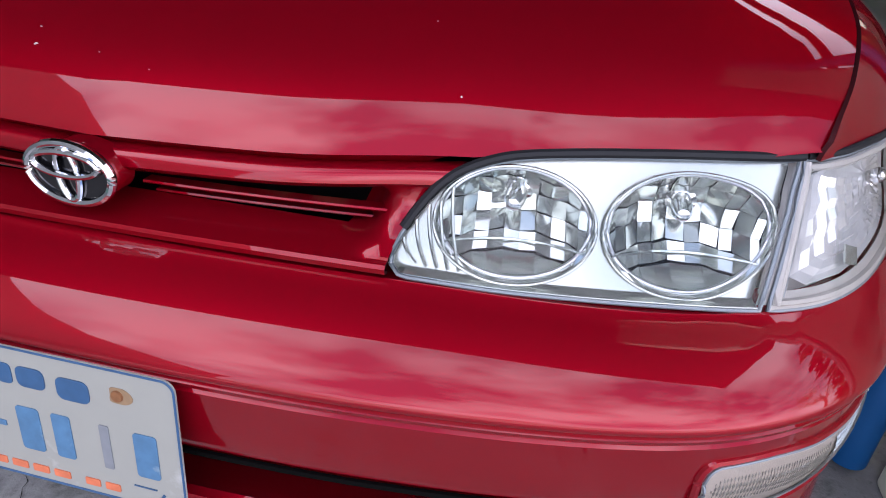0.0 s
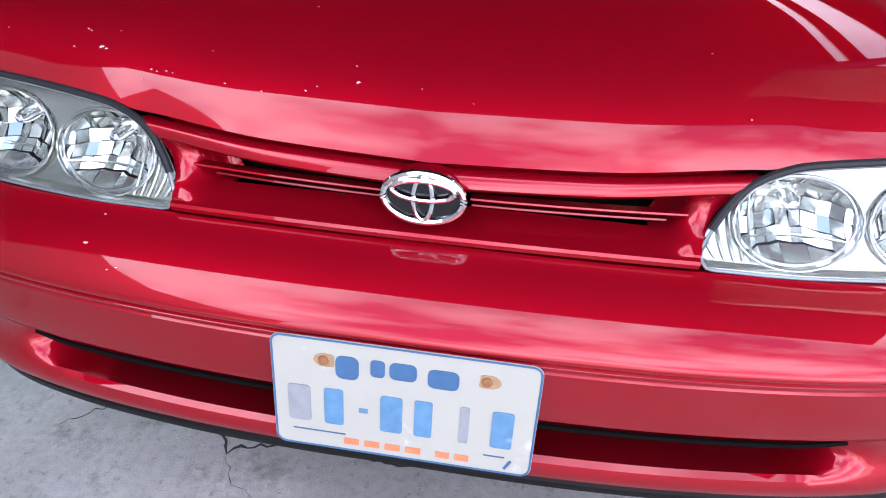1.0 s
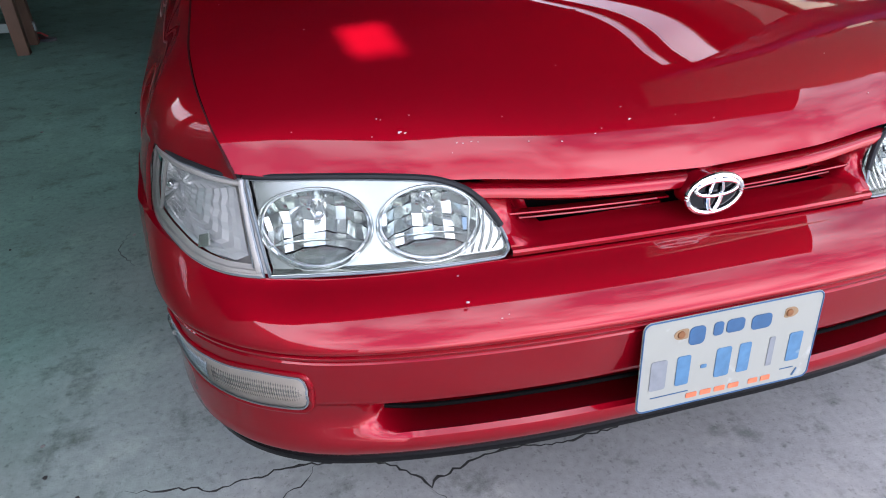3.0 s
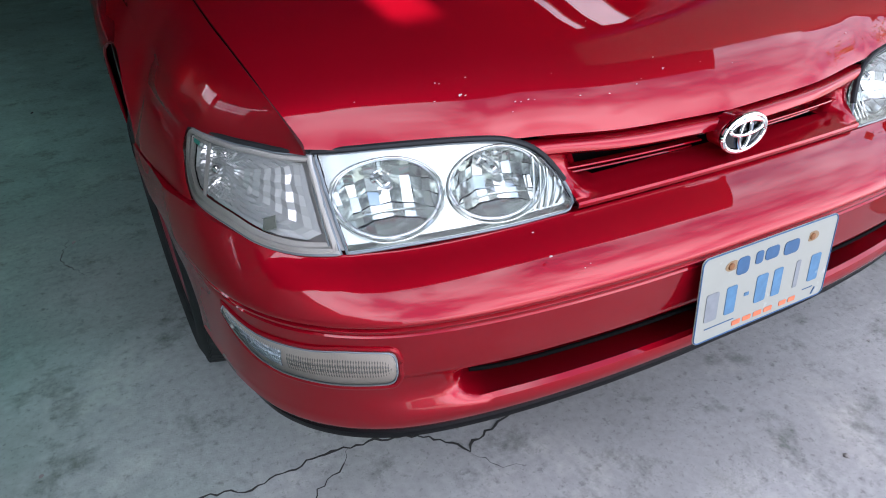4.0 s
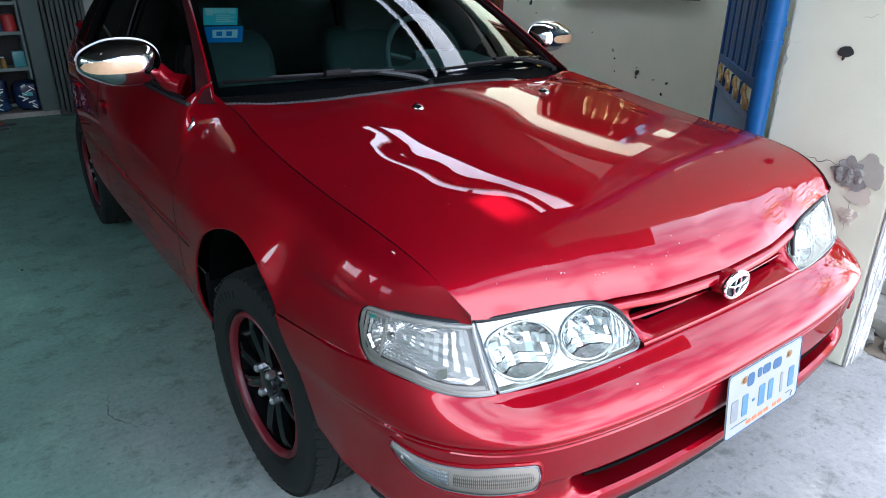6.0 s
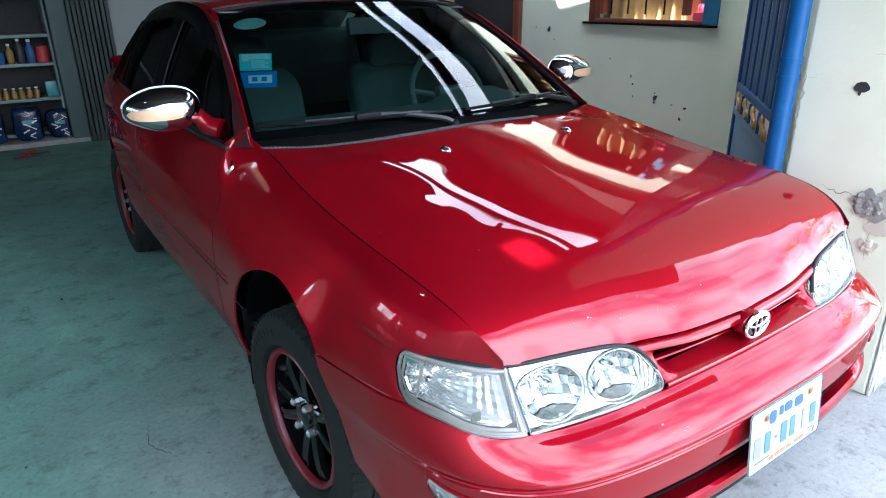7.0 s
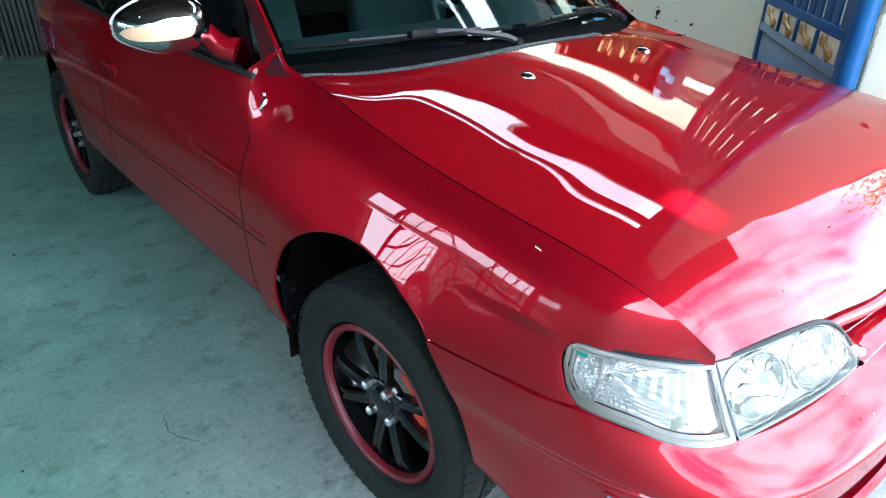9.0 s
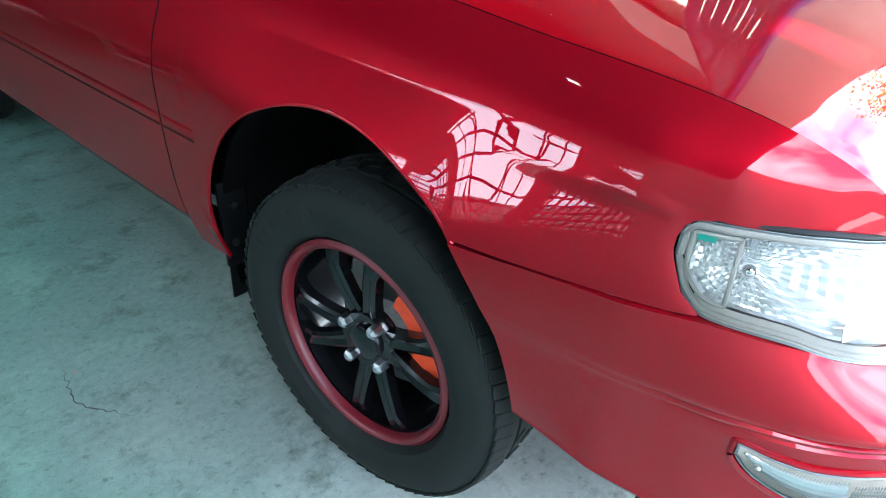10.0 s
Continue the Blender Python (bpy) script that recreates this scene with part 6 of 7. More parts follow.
def roof_sheet():
    xs = sorted({-5.40, -4.75, 2.19} | {v for h in HOLES for v in h[:2]} | {-4 + 0.5 * k for k in range(14)})
    ys = sorted({ROOF_Y, 8.75} | {v for h in HOLES for v in h[2:]} | {0.5 * k for k in range(18)})
    rows = [[Vector((askew(x, y), y, ROOF_Z + 0.03 * (y - ROOF_Y))) for y in ys] for x in xs]

    def skip(i, j):
        cx, cy = (xs[i] + xs[i + 1]) / 2, (ys[j] + ys[j + 1]) / 2
        return any(h[0] < cx < h[1] and h[2] < cy < h[3] for h in HOLES)
    return sheet(rows, skip=skip)


structure("ceiling", roof_sheet(), ROOFDARK, "dark sheet-metal roof over the yard", "roof", thick=0.02)
for k, y in enumerate((ROOF_Y + 0.06, 2.4, 4.9)):
    structure("beam_%d" % (k + 1), box((5.7, 0.07, 0.12), (-1.52, y, ROOF_Z - 0.09 + 0.03 * (y - ROOF_Y)), 0.004), ROOFDARK, "dark timber roof beam", "beam")


structure("wall_plate", box((0.09, 5.2, 0.66), (2.203, 3.2, 2.76), 0.006), ROOFDARK, "dark board along the top of the side wall", "fascia board")
SKYLIGHT = bpy.data.materials.new("translucent_roof_sheet")
SKYLIGHT.use_nodes = True
_n = SKYLIGHT.node_tree
_b = _n.nodes["Principled BSDF"]
_n.nodes.remove(_b)
_t, _c, _m = (_n.nodes.new("ShaderNode" + k) for k in ("BsdfTranslucent", "BsdfTransparent", "MixShader"))
_t.inputs[0].default_value, _m.inputs[0].default_value = (0.88, 0.86, 0.92, 1), 0.70
_n.links.new(_t.outputs[0], _m.inputs[1])
_n.links.new(_c.outputs[0], _m.inputs[2])
_n.links.new(_m.outputs[0], _n.nodes["Material Output"].inputs[0])
for k, (xa, xb, ya, yb) in enumerate(SLOTS):
    bm = sheet([[Vector((askew(x, y), y, ROOF_Z + 0.03 * (y - ROOF_Y) + 0.005)) for y in (ya, (ya + yb) / 2, yb)] for x in (xa, (xa + xb) / 2, xb)])
    structure("skylight_%d" % (k + 1), bm, SKYLIGHT, "pale translucent roof sheet letting daylight through", "skylight")


# ---- cracks in the floor ----
def crack(points, width, seed):
    r = random.Random(seed)
    pts = []
    for a, b in zip(points, points[1:]):
        a, b = Vector(a), Vector(b)
        n = max(2, int((b - a).length / 0.012))
        side = Vector((-(b - a).y, (b - a).x)).normalized()
        for i in range(n):
            pts.append(a.lerp(b, i / n) + side * r.uniform(-0.006, 0.006))
    pts.append(Vector(points[-1]))
    rows = []
    for i, p in enumerate(pts):
        d = (pts[min(i + 1, len(pts) - 1)] - pts[max(i - 1, 0)]).normalized()
        side = Vector((-d.y, d.x))
        e = min(1.0, i / 6, (len(pts) - 1 - i) / 6) + 0.1
        wl, wr = width * e * r.uniform(0.25, 1.0), width * e * r.uniform(0.25, 1.0)
        if r.random() < 0.05:
            wl *= 2.6
        rows.append([Vector((p.x + side.x * wl, p.y + side.y * wl, 0.0015)), Vector((p.x - side.x * wr, p.y - side.y * wr, 0.0015))])
    return sheet(rows)


for k, (pts, w) in enumerate((
        ([(-0.98, 0.41), (-0.89, 0.385), (-0.79, 0.36), (-0.69, 0.376), (-0.60, 0.37), (-0.51, 0.352), (-0.445, 0.318), (-0.39, 0.25), (-0.31, 0.282), (-0.21, 0.298), (-0.09, 0.275), (0.03, 0.285), (0.16, 0.33)], 0.0032),
        ([(-0.75, 0.24), (-0.69, 0.30), (-0.63, 0.33), (-0.60, 0.37)], 0.0022),
        ([(-0.39, 0.25), (-0.36, 0.19), (-0.30, 0.16)], 0.0016),
        ([(-1.62, 1.72), (-1.74, 1.80), (-1.88, 1.854), (-1.83, 1.95), (-1.812, 1.98), (-1.80, 2.21), (-1.74, 2.42)], 0.006),
        ([(-1.95, 1.35), (-1.90, 1.62), (-1.88, 1.854)], 0.004),
        ([(-1.05, 1.30), (-1.12, 1.42), (-1.10, 1.55)], 0.0018))):
    structure("crack_%d" % (k + 1), crack(pts, w, 30 + k), CRACK, "thin ragged crack in the concrete", "crack")
rng = random.Random(9)
for k in range(26):
    x, y = (rng.uniform(-1.9, -0.95), rng.uniform(0.3, 3.6)) if k < 16 else (rng.uniform(-0.7, 0.75), rng.uniform(-0.35, 0.1))
    bm = bmesh.new()
    bmesh.ops.create_icosphere(bm, subdivisions=1, radius=rng.uniform(0.004, 0.009))
    for v in bm.verts:
        v.co *= rng.uniform(0.6, 1.3)
        v.co.z *= 0.45
    solid("pebble", bm, ROCK if k % 3 else CRACK, "small dark crumb of stone on the concrete floor", "pebble", "crumbs on the floor", pose(x, y, 0.002, 0, 0, rng.uniform(0, 360)))


# ---- wall damage ----
def blotch(rx, rz, seed, n=22, rough=0.35):
    r = random.Random(seed)
    ph = [r.uniform(0, 6.28) for _ in range(4)]
    pts = []
    for k in range(n):
        a = 2 * math.pi * k / n
        f = 1 + rough * (0.5 * math.sin(2 * a + ph[0]) + 0.35 * math.sin(3 * a + ph[1]) + 0.3 * math.sin(5 * a + ph[2]) + 0.2 * math.sin(9 * a + ph[3]))
        pts.append((rx * math.cos(a) * f, rz * math.sin(a) * f))
    return pts


def on_wall(bm, x, y, z):
    """Stands a flat shape upright on a wall that faces -x."""
    bm.transform(Matrix.Translation((x, y, z)) @ Matrix(((0, 0, -1, 0), (-1, 0, 0, 0), (0, 1, 0, 0), (0, 0, 0, 1))))
    return bm


def raw_patch(rx, rz, seed, lumps):
    """Exposed cement with loose lumps."""
    bm = slab(blotch(rx, rz, seed, 44, 0.6), 0.0, 0.004)
    r = random.Random(seed)
    for _ in range(lumps):
        one = bmesh.new()
        bmesh.ops.create_icosphere(one, subdivisions=2, radius=r.uniform(0.10, 0.55) ** 2 * 0.05 + 0.001)
        for v in one.verts:
            v.co *= r.uniform(0.65, 1.25)
            v.co.z *= 0.5
        bmesh.ops.translate(one, vec=(r.uniform(-0.7, 0.7) * rx, r.uniform(-0.7, 0.7) * rz, 0.003), verts=one.verts)
        join(bm, one)
    return bm


CX = 1.058
DARKPAINT = material("dark_hole", (0.035, 0.035, 0.036), rough=0.9, vary=0.3, scale=40)
PLASTERGREY = material("bare_grey_plaster", (0.46, 0.44, 0.38), rough=0.9, vary=0.15, scale=18, bump=0.002, bump_scale=80)
PALEPLASTER = material("pale_plaster", (0.66, 0.60, 0.50), rough=0.9, vary=0.1, scale=18)
structure("wall_patch_1", on_wall(raw_patch(0.050, 0.042, 5, 60), CX, 0.330, 0.688), RAWCEMENT, "broken plaster with rough cement showing", "damage", True)
structure("wall_patch_2", on_wall(slab(blotch(0.042, 0.055, 11, 26, 0.25), 0.0, 0.003), CX, 0.272, 0.705), PLASTERGREY, "bare grey plaster patch", "damage")
structure("wall_patch_3", on_wall(slab(blotch(0.034, 0.032, 21, 26, 0.3), 0.0, 0.0025), CX, 0.286, 0.618), PALEPLASTER, "pale bare plaster patch", "damage")
structure("wall_patch_4", on_wall(raw_patch(0.022, 0.030, 8, 10), CX, 0.305, 0.545), PALEPLASTER, "crumbled plaster patch", "damage", True)
structure("wall_hole", on_wall(slab(blotch(0.023, 0.018, 3, 24, 0.12), 0.0, 0.003), CX, 0.432, 1.068), DARKPAINT, "round dark plugged hole in the wall", "hole")
structure("wall_hole_drip", on_wall(slab(blotch(0.004, 0.008, 4, 10, 0.1), 0.0, 0.003), CX, 0.436, 1.048), DARKPAINT, "dark drip below the wall hole", "hole")


def wall_crack(points, width, seed, x=CX):
    bm = crack(points, width, seed)
    for v in bm.verts:
        v.co = Vector((x - 0.0015, v.co.x, v.co.y))
    return bm


structure("wall_crack_1", wall_crack([(0.36, 0.70), (0.40, 0.715), (0.44, 0.71), (0.50, 0.722)], 0.0016, 3), CRACK, "hairline crack in the plaster", "crack")
structure("wall_crack_2", wall_crack([(0.30, 0.62), (0.315, 0.58), (0.305, 0.55), (0.31, 0.49)], 0.0014, 4), CRACK, "hairline crack in the plaster", "crack")
structure("wall_crack_3", wall_crack([(0.36, 1.185), (0.38, 1.17), (0.41, 1.172)], 0.0012, 5), CRACK, "hairline crack in the plaster", "crack")
structure("wall_crack_4", wall_crack([(0.56, 1.10), (0.59, 1.085), (0.61, 1.09), (0.64, 1.085)], 0.0008, 6), PLASTERGREY, "faint crack in the plaster", "crack")
structure("wall_edge_chips", wall_crack([(0.622, 0.86), (0.625, 0.95), (0.621, 1.03), (0.623, 1.10)], 0.006, 7), PLASTERGREY, "chipped plaster beside the gate post", "damage")
structure("wall_end_face", box((0.15, 0.006, 1.30), (1.135, 0.1965, 0.65), 0.0), RAWCEMENT, "weathered dark end of the wall", "wall")
flakes = bmesh.new()
rng = random.Random(77)
for k in range(210):
    w, h = rng.uniform(0.006, 0.026), rng.uniform(0.03, 0.16)
    one = slab(blotch(w / 2, h / 2, 400 + k, 10, 0.30), 0.0, rng.uniform(0.001, 0.005))
    one.transform(Matrix.Translation((1.135 + rng.uniform(-0.068, 0.068), 0.1935, rng.uniform(0.05, 1.28))) @ Matrix.Rotation(math.pi / 2, 4, "X") @ Matrix.Rotation(rng.uniform(-0.12, 0.12), 4, "Z"))
    join(flakes, one)
tagged(mesh_object("wall_end_flakes", flakes, PEEL, False), "flaking whitewash hanging in long chips on the wall end", "paint flakes", kind="stuff")
rng = random.Random(12)
for k, (y, z, s) in enumerate(((2.36, 0.85, 0.010), (2.34, 0.80, 0.006), (2.15, 0.73, 0.014), (2.155, 0.70, 0.009), (2.02, 0.70, 0.010), (1.92, 0.69, 0.009), (2.155, 0.76, 0.005), (3.16, 1.12, 0.014), (3.3, 1.13, 0.006), (3.1, 1.05, 0.004), (2.55, 0.95, 0.004), (1.95, 0.62, 0.008), (2.75, 0.86, 0.004), (2.33, 0.72, 0.005))):
    structure("wall_chip_%d" % (k + 1), on_wall(slab(blotch(s, s * rng.uniform(0.5, 1.6), 50 + k, 14, 0.4), 0.0, 0.002), WALL_X, y, z), DARKPAINT if k % 4 else PLASTERGREY, "small paint chip on the pale wall", "mark")

# ---- window in the side wall ----
y0, y1, z0, z1 = WIN
win = tagged(new("window_1"), "barred wooden window with a tan curtain behind it", "window", kind="structure")
for name, size, at, m in (("window_frame", (0.06, 0.06, z1 - z0), (WALL_X + 0.02, y0 + 0.03, (z0 + z1) / 2), WINBLUE), ("window_frame", (0.06, 0.05, z1 - z0), (WALL_X + 0.02, y1 - 0.025, (z0 + z1) / 2), REDWOOD), ("window_frame", (0.06, y1 - y0 - 0.11, 0.022), (WALL_X + 0.02, (y0 + y1) / 2, z0 + 0.011), REDWOOD), ("window_frame", (0.06, y1 - y0 - 0.11, 0.05), (WALL_X + 0.02, (y0 + y1) / 2, z1 - 0.025), REDWOOD), ("window_sill", (0.05, y1 - y0 + 0.08, 0.014), (WALL_X - 0.004, (y0 + y1) / 2, z0 - 0.0075), BLACK), ("mullion", (0.05, 0.035, z1 - z0 - 0.1), (WALL_X + 0.03, y0 + 0.20, (z0 + z1) / 2), REDWOOD), ("mullion", (0.05, 0.03, z1 - z0 - 0.1), (WALL_X + 0.03, y1 - 0.10, (z0 + z1) / 2), REDWOOD), ("open_shutter", (0.02, 0.05, z1 - z0), (WALL_X - 0.03, y0 - 0.03, (z0 + z1) / 2), WINBLUE)):
    part(name, box(size, at, 0.004), m, win)
for k in range(5):
    y = mix(y0 + 0.24, y1 - 0.14, k / 4)
    part("window_bar", tube([(WALL_X + 0.055, y, z0 + 0.05), (WALL_X + 0.055, y, z1 - 0.05)], 0.006, 8), BLACK, win)
room = box((0.9, y1 - y0 + 0.3, 0.02), (WALL_X + 0.60, (y0 + y1) / 2, z0 - 0.05))
box((0.02, y1 - y0 + 0.3, z1 - z0 + 0.2), (WALL_X + 1.05, (y0 + y1) / 2, (z0 + z1) / 2), 0, room)
box((0.9, 0.02, z1 - z0 + 0.2), (WALL_X + 0.60, y0 - 0.15, (z0 + z1) / 2), 0, room)
box((0.9, 0.02, z1 - z0 + 0.2), (WALL_X + 0.60, y1 + 0.15, (z0 + z1) / 2), 0, room)
box((0.9, y1 - y0 + 0.3, 0.02), (WALL_X + 0.60, (y0 + y1) / 2, z1 + 0.1), 0, room)
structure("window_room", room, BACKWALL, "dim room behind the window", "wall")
rows = []
for i in range(81):
    y = mix(y0 + 0.21, y1 - 0.06, i / 80)
    rows.append([Vector((WALL_X + 0.17 + 0.022 * math.sin(y * 62 + 0.6 * j) + 0.01 * math.sin(y * 23), y, mix(z0 - 0.02, z1 + 0.05, j / 6))) for j in range(7)])
solid("curtain", sheet(rows), CURTAIN, "tan curtain with deep folds hanging in the window", "curtain", thick=0.002)
PINK = material("pink_cloth", (0.62, 0.06, 0.13), rough=0.8, vary=0.3, scale=20)
bm = box((0.12, 0.17, 0.06), (WALL_X + 0.16, y0 + 0.13, z0 + 0.04), 0.025)
box((0.10, 0.15, 0.05), (WALL_X + 0.17, y0 + 0.12, z0 + 0.09), 0.02, bm)
solid("folded_cloth", bm, PINK, "pink folded cloth lying on the window ledge", "cloth")
# door beside the window
door = tagged(new("door_1"), "dark red-brown door frame with a dark curtain", "door", kind="structure")
part("door_frame", box((0.05, 0.07, 2.1), (WALL_X - 0.015, 3.50, 1.05), 0.005), REDWOOD, door)
part("door_panel", box((0.02, 0.80, 2.05), (WALL_X - 0.008, 3.94, 1.03), 0.004), DARKPAINT, door)

# ---- the blue gate ----
def gate(m, group):
    """A steel leaf along local +x from its hinge post."""
    g = thing("gate", "open blue steel gate leaf with gold scrolls, paint worn", "gate", group, m)
    L = 1.06
    post = lathe([(0.0, 0.0), (0.0, 0.034), (2.3, 0.034), (2.32, 0.028), (2.33, 0.0)], 24, "z")
    part("hinge_post", post, GATEBLUE, g)
    for z in (1.055, 1.115):
        part("hinge_band", lathe([(z, 0.034), (z, 0.0385), (z + 0.016, 0.0385), (z + 0.016, 0.034)], 24, "z"), GATEBLUE, g)
    part("hinge_lug", box((0.05, 0.02, 0.018), (0.045, -0.02, 1.095), 0.003), GATEBLUE, g)
    for x in (0.075, L):
        part("stile", box((0.045, 0.03, 2.1), (x, 0, 1.15), 0.004), GATEBLUE, g)
    for z, m2 in ((0.12, GATEBLUE), (0.785, GATEPALE), (0.905, GATEBLUE), (2.16, GATEBLUE)):
        part("rail", box((L - 0.075, 0.034, 0.035), ((L + 0.075) / 2, 0, z), 0.004), m2, g)
    part("lower_panel", box((L - 0.12, 0.008, 0.61), ((L + 0.075) / 2, 0, 0.45), 0.002), GATEPALE, g, "worn pale blue sheet")
    n = 11
    for k in range(n):
        x = mix(0.13, L - 0.055, k / (n - 1))
        part("slat", box((0.064, 0.008, 1.23), (x, 0.004 * (k % 2), 1.535), 0.002), GATEBLUE, g)
        if k < n - 1:
            xm = x + (L - 0.185) / (n - 1) / 2
            part("picket", tube([(xm, -0.008, 0.92), (xm, -0.008, 1.19)], 0.006, 6), GATEBLUE, g)
            part("picket_tip", lathe([(1.185, 0.0), (1.19, 0.012), (1.21, 0.014), (1.245, 0.0)], 8, "z"), GATEBLUE, g).matrix_basis = Matrix.Translation((xm, -0.008, 0))
    part("scroll_panel", box((L - 0.12, 0.006, 0.085), ((L + 0.075) / 2, 0.008, 0.845), 0.001), CREAM, g, "cream-painted strip behind the scrolls")
    for k in range(4):
        x0 = 0.20 + 0.235 * k
        for face in (-0.004, 0.019):
            for sgn in (-1, 1):
                pts = []
                for i in range(25):
                    f = i / 24
                    a = math.pi * 1.5 * f
                    r = mix(0.022, 0.008, f)
                    pts.append((x0 + sgn * (0.045 - r * math.sin(a) * 1.3), face, 0.845 + sgn * (0.020 - r * (1 - math.cos(a)) * 0.9 + 0.012)))
                part("scroll", tube(pts, 0.0085, 8, flat=1.4), GOLD, g, "gold-painted scroll")
            part("scroll", tube([(x0 - 0.045, face, 0.813), (x0 - 0.02, face, 0.835), (x0 + 0.02, face, 0.855), (x0 + 0.045, face, 0.877)], 0.0085, 8, flat=1.4), GOLD, g)
        if k < 3:
            part("short_bar", box((0.016, 0.034, 0.085), (x0 + 0.1175, 0.006, 0.845), 0.002), GATEBLUE, g)
    part("latch_eye", tube([(L + 0.03 + 0.018 * math.cos(a), 0, 1.25 + 0.018 * math.sin(a)) for a in (2 * math.pi * k / 20 for k in range(20))], 0.005, 6, closed=True), GATEBLUE, g)
    return g


gate(pose(1.014, 0.660, 0.02, 0, 0, 39), "gate leaves")
# ---- shop at the back ----
PAINTPOST = material("grey_green_post", (0.058, 0.090, 0.086), rough=0.6, vary=0.2, scale=8)
SHUTTER = material("folding_shutter_steel", (0.055, 0.068, 0.064), rough=0.7, metal=0.0, vary=0.25, scale=12)
# White boards; the shop's shade is put into this dark grey-green.
DIMBOARD = material("dimmed_white_board", (0.20, 0.26, 0.25), rough=0.6, vary=0.1, scale=12)
structure("door_post", box((0.16, 0.20, 3.2), (-0.57, 7.05, 1.6), 0.01), PAINTPOST, "grey-green painted door post", "post")
sh = thing("folding_shutter", "grey-green steel folding shutter pushed to one side", "shutter")
for k in range(9):
    x = -0.47 + 0.042 * k
    part("shutter_slat", box((0.030, 0.10 if k % 2 else 0.07, 2.6), (x, 6.93, 1.32), 0.006), SHUTTER, sh)
part("shutter_rail", box((0.42, 0.06, 0.03), (-0.29, 6.93, 0.016), 0.004), SHUTTER, sh)
shelf = thing("shelf_unit", "white open shelf unit stocked with bottles and packets", "shelf")
for z in (0.095, 0.43, 0.765, 1.035, 1.40):
    part("shelf_board", box((1.25, 0.32, 0.03), (-1.29, 7.32, z), 0.003), DIMBOARD, shelf)
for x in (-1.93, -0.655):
    part("shelf_side", box((0.03, 0.34, 1.5), (x, 7.32, 0.80), 0.003), DIMBOARD, shelf)
part("shelf_back", box((1.25, 0.01, 1.4), (-1.29, 7.50, 0.77)), DARKPAINT, shelf)


def bottle(h, r, neck, mat, cap, label, x, y, z, group):
    prof = [(0, 0.0), (0, r * 0.9), (0.01, r), (h * 0.62, r), (h * 0.78, r * neck), (h * 0.92, r * neck), (h * 0.93, 0.0)]
    b = thing("bottle", label, "bottle", group, pose(x, y, z))
    part("bottle_body", lathe(prof, 14, "z"), mat, b)
    part("cap", lathe([(h * 0.90, r * neck * 1.12), (h, r * neck * 1.12), (h, 0)], 12, "z"), cap, b)


GROUND = {n: material(n, c, rough=r) for n, c, r in (("white_plastic", (0.62, 0.66, 0.66), 0.4), ("blue_plastic", (0.03, 0.10, 0.25), 0.35), ("red_plastic", (0.42, 0.03, 0.03), 0.4), ("amber_liquid", (0.28, 0.16, 0.04), 0.2), ("teal_plastic", (0.05, 0.28, 0.30), 0.35), ("dark_plastic", (0.03, 0.035, 0.04), 0.4))}
rng = random.Random(3)
kinds = list(GROUND)
for k in range(7):  # tall bottles
    n = kinds[(k * 2 + 1) % 6]
    bottle(rng.uniform(0.17, 0.23), rng.uniform(0.032, 0.045), 0.4, GROUND[n], GROUND["white_plastic"], n.replace("_", " ") + " tall bottle standing on a shelf", -1.37 + 0.088 * k, 7.22, 0.781, "bottles on the shelf")
for k in range(9):  # small jars
    bottle(0.105, 0.026, 0.6, GROUND["amber_liquid"], GROUND["white_plastic"], "small amber bottle with a white cap on a shelf", -1.39 + 0.066 * k, 7.21, 0.446, "small bottles on the shelf")
solid("red_tin", lathe([(0, 0), (0, 0.06), (0.15, 0.06), (0.155, 0.05), (0.155, 0)], 20, "z"), GROUND["red_plastic"], "red round tin on the shelf", "tin", m=pose(-0.74, 7.25, 0.781))
solid("carton", box((0.10, 0.12, 0.15), (0, 0, 0.075), 0.004), GROUND["teal_plastic"], "teal carton on the shelf", "carton", m=pose(-0.725, 7.25, 0.446))
BLUEWRAP = material("printed_blue_wrap", (0.008, 0.018, 0.06), rough=0.25, vary=0.5, scale=14, second=(0.015, 0.05, 0.13), second_at=0.55)
for x, s in ((-1.01, 1.0), (-0.74, 0.86), (-1.32, 0.95)):
    pk = thing("bottle_pack", "dark blue film-wrapped pack of bottles with white print", "bottle pack", "packs before the shelf", pose(x, 7.10, 0.05))
    bm = box((0.25 * s, 0.20, 0.34 * s), (0, 0, 0.17 * s), 0.085, segments=5)
    for v in bm.verts:
        v.co += Vector((0.008 * math.sin(v.co.z * 50), 0.006 * math.sin(v.co.x * 60), 0))
    part("pack_wrap", bm, BLUEWRAP, pk)
    part("print_panel", box((0.10 * s, 0.003, 0.04 * s), (0, -0.104, 0.19 * s), 0.001), GROUND["teal_plastic"], pk)
    for k in range(9):
        part("print_bar", box((rng.uniform(0.025, 0.075) * s, 0.002, rng.uniform(0.006, 0.014)), (rng.uniform(-0.07, 0.07) * s, -0.1055, (0.045 + 0.030 * k) * s), 0.0, turn=Matrix.Rotation(rng.uniform(-0.5, 0.7), 4, "Y")), GROUND["white_plastic"], pk)


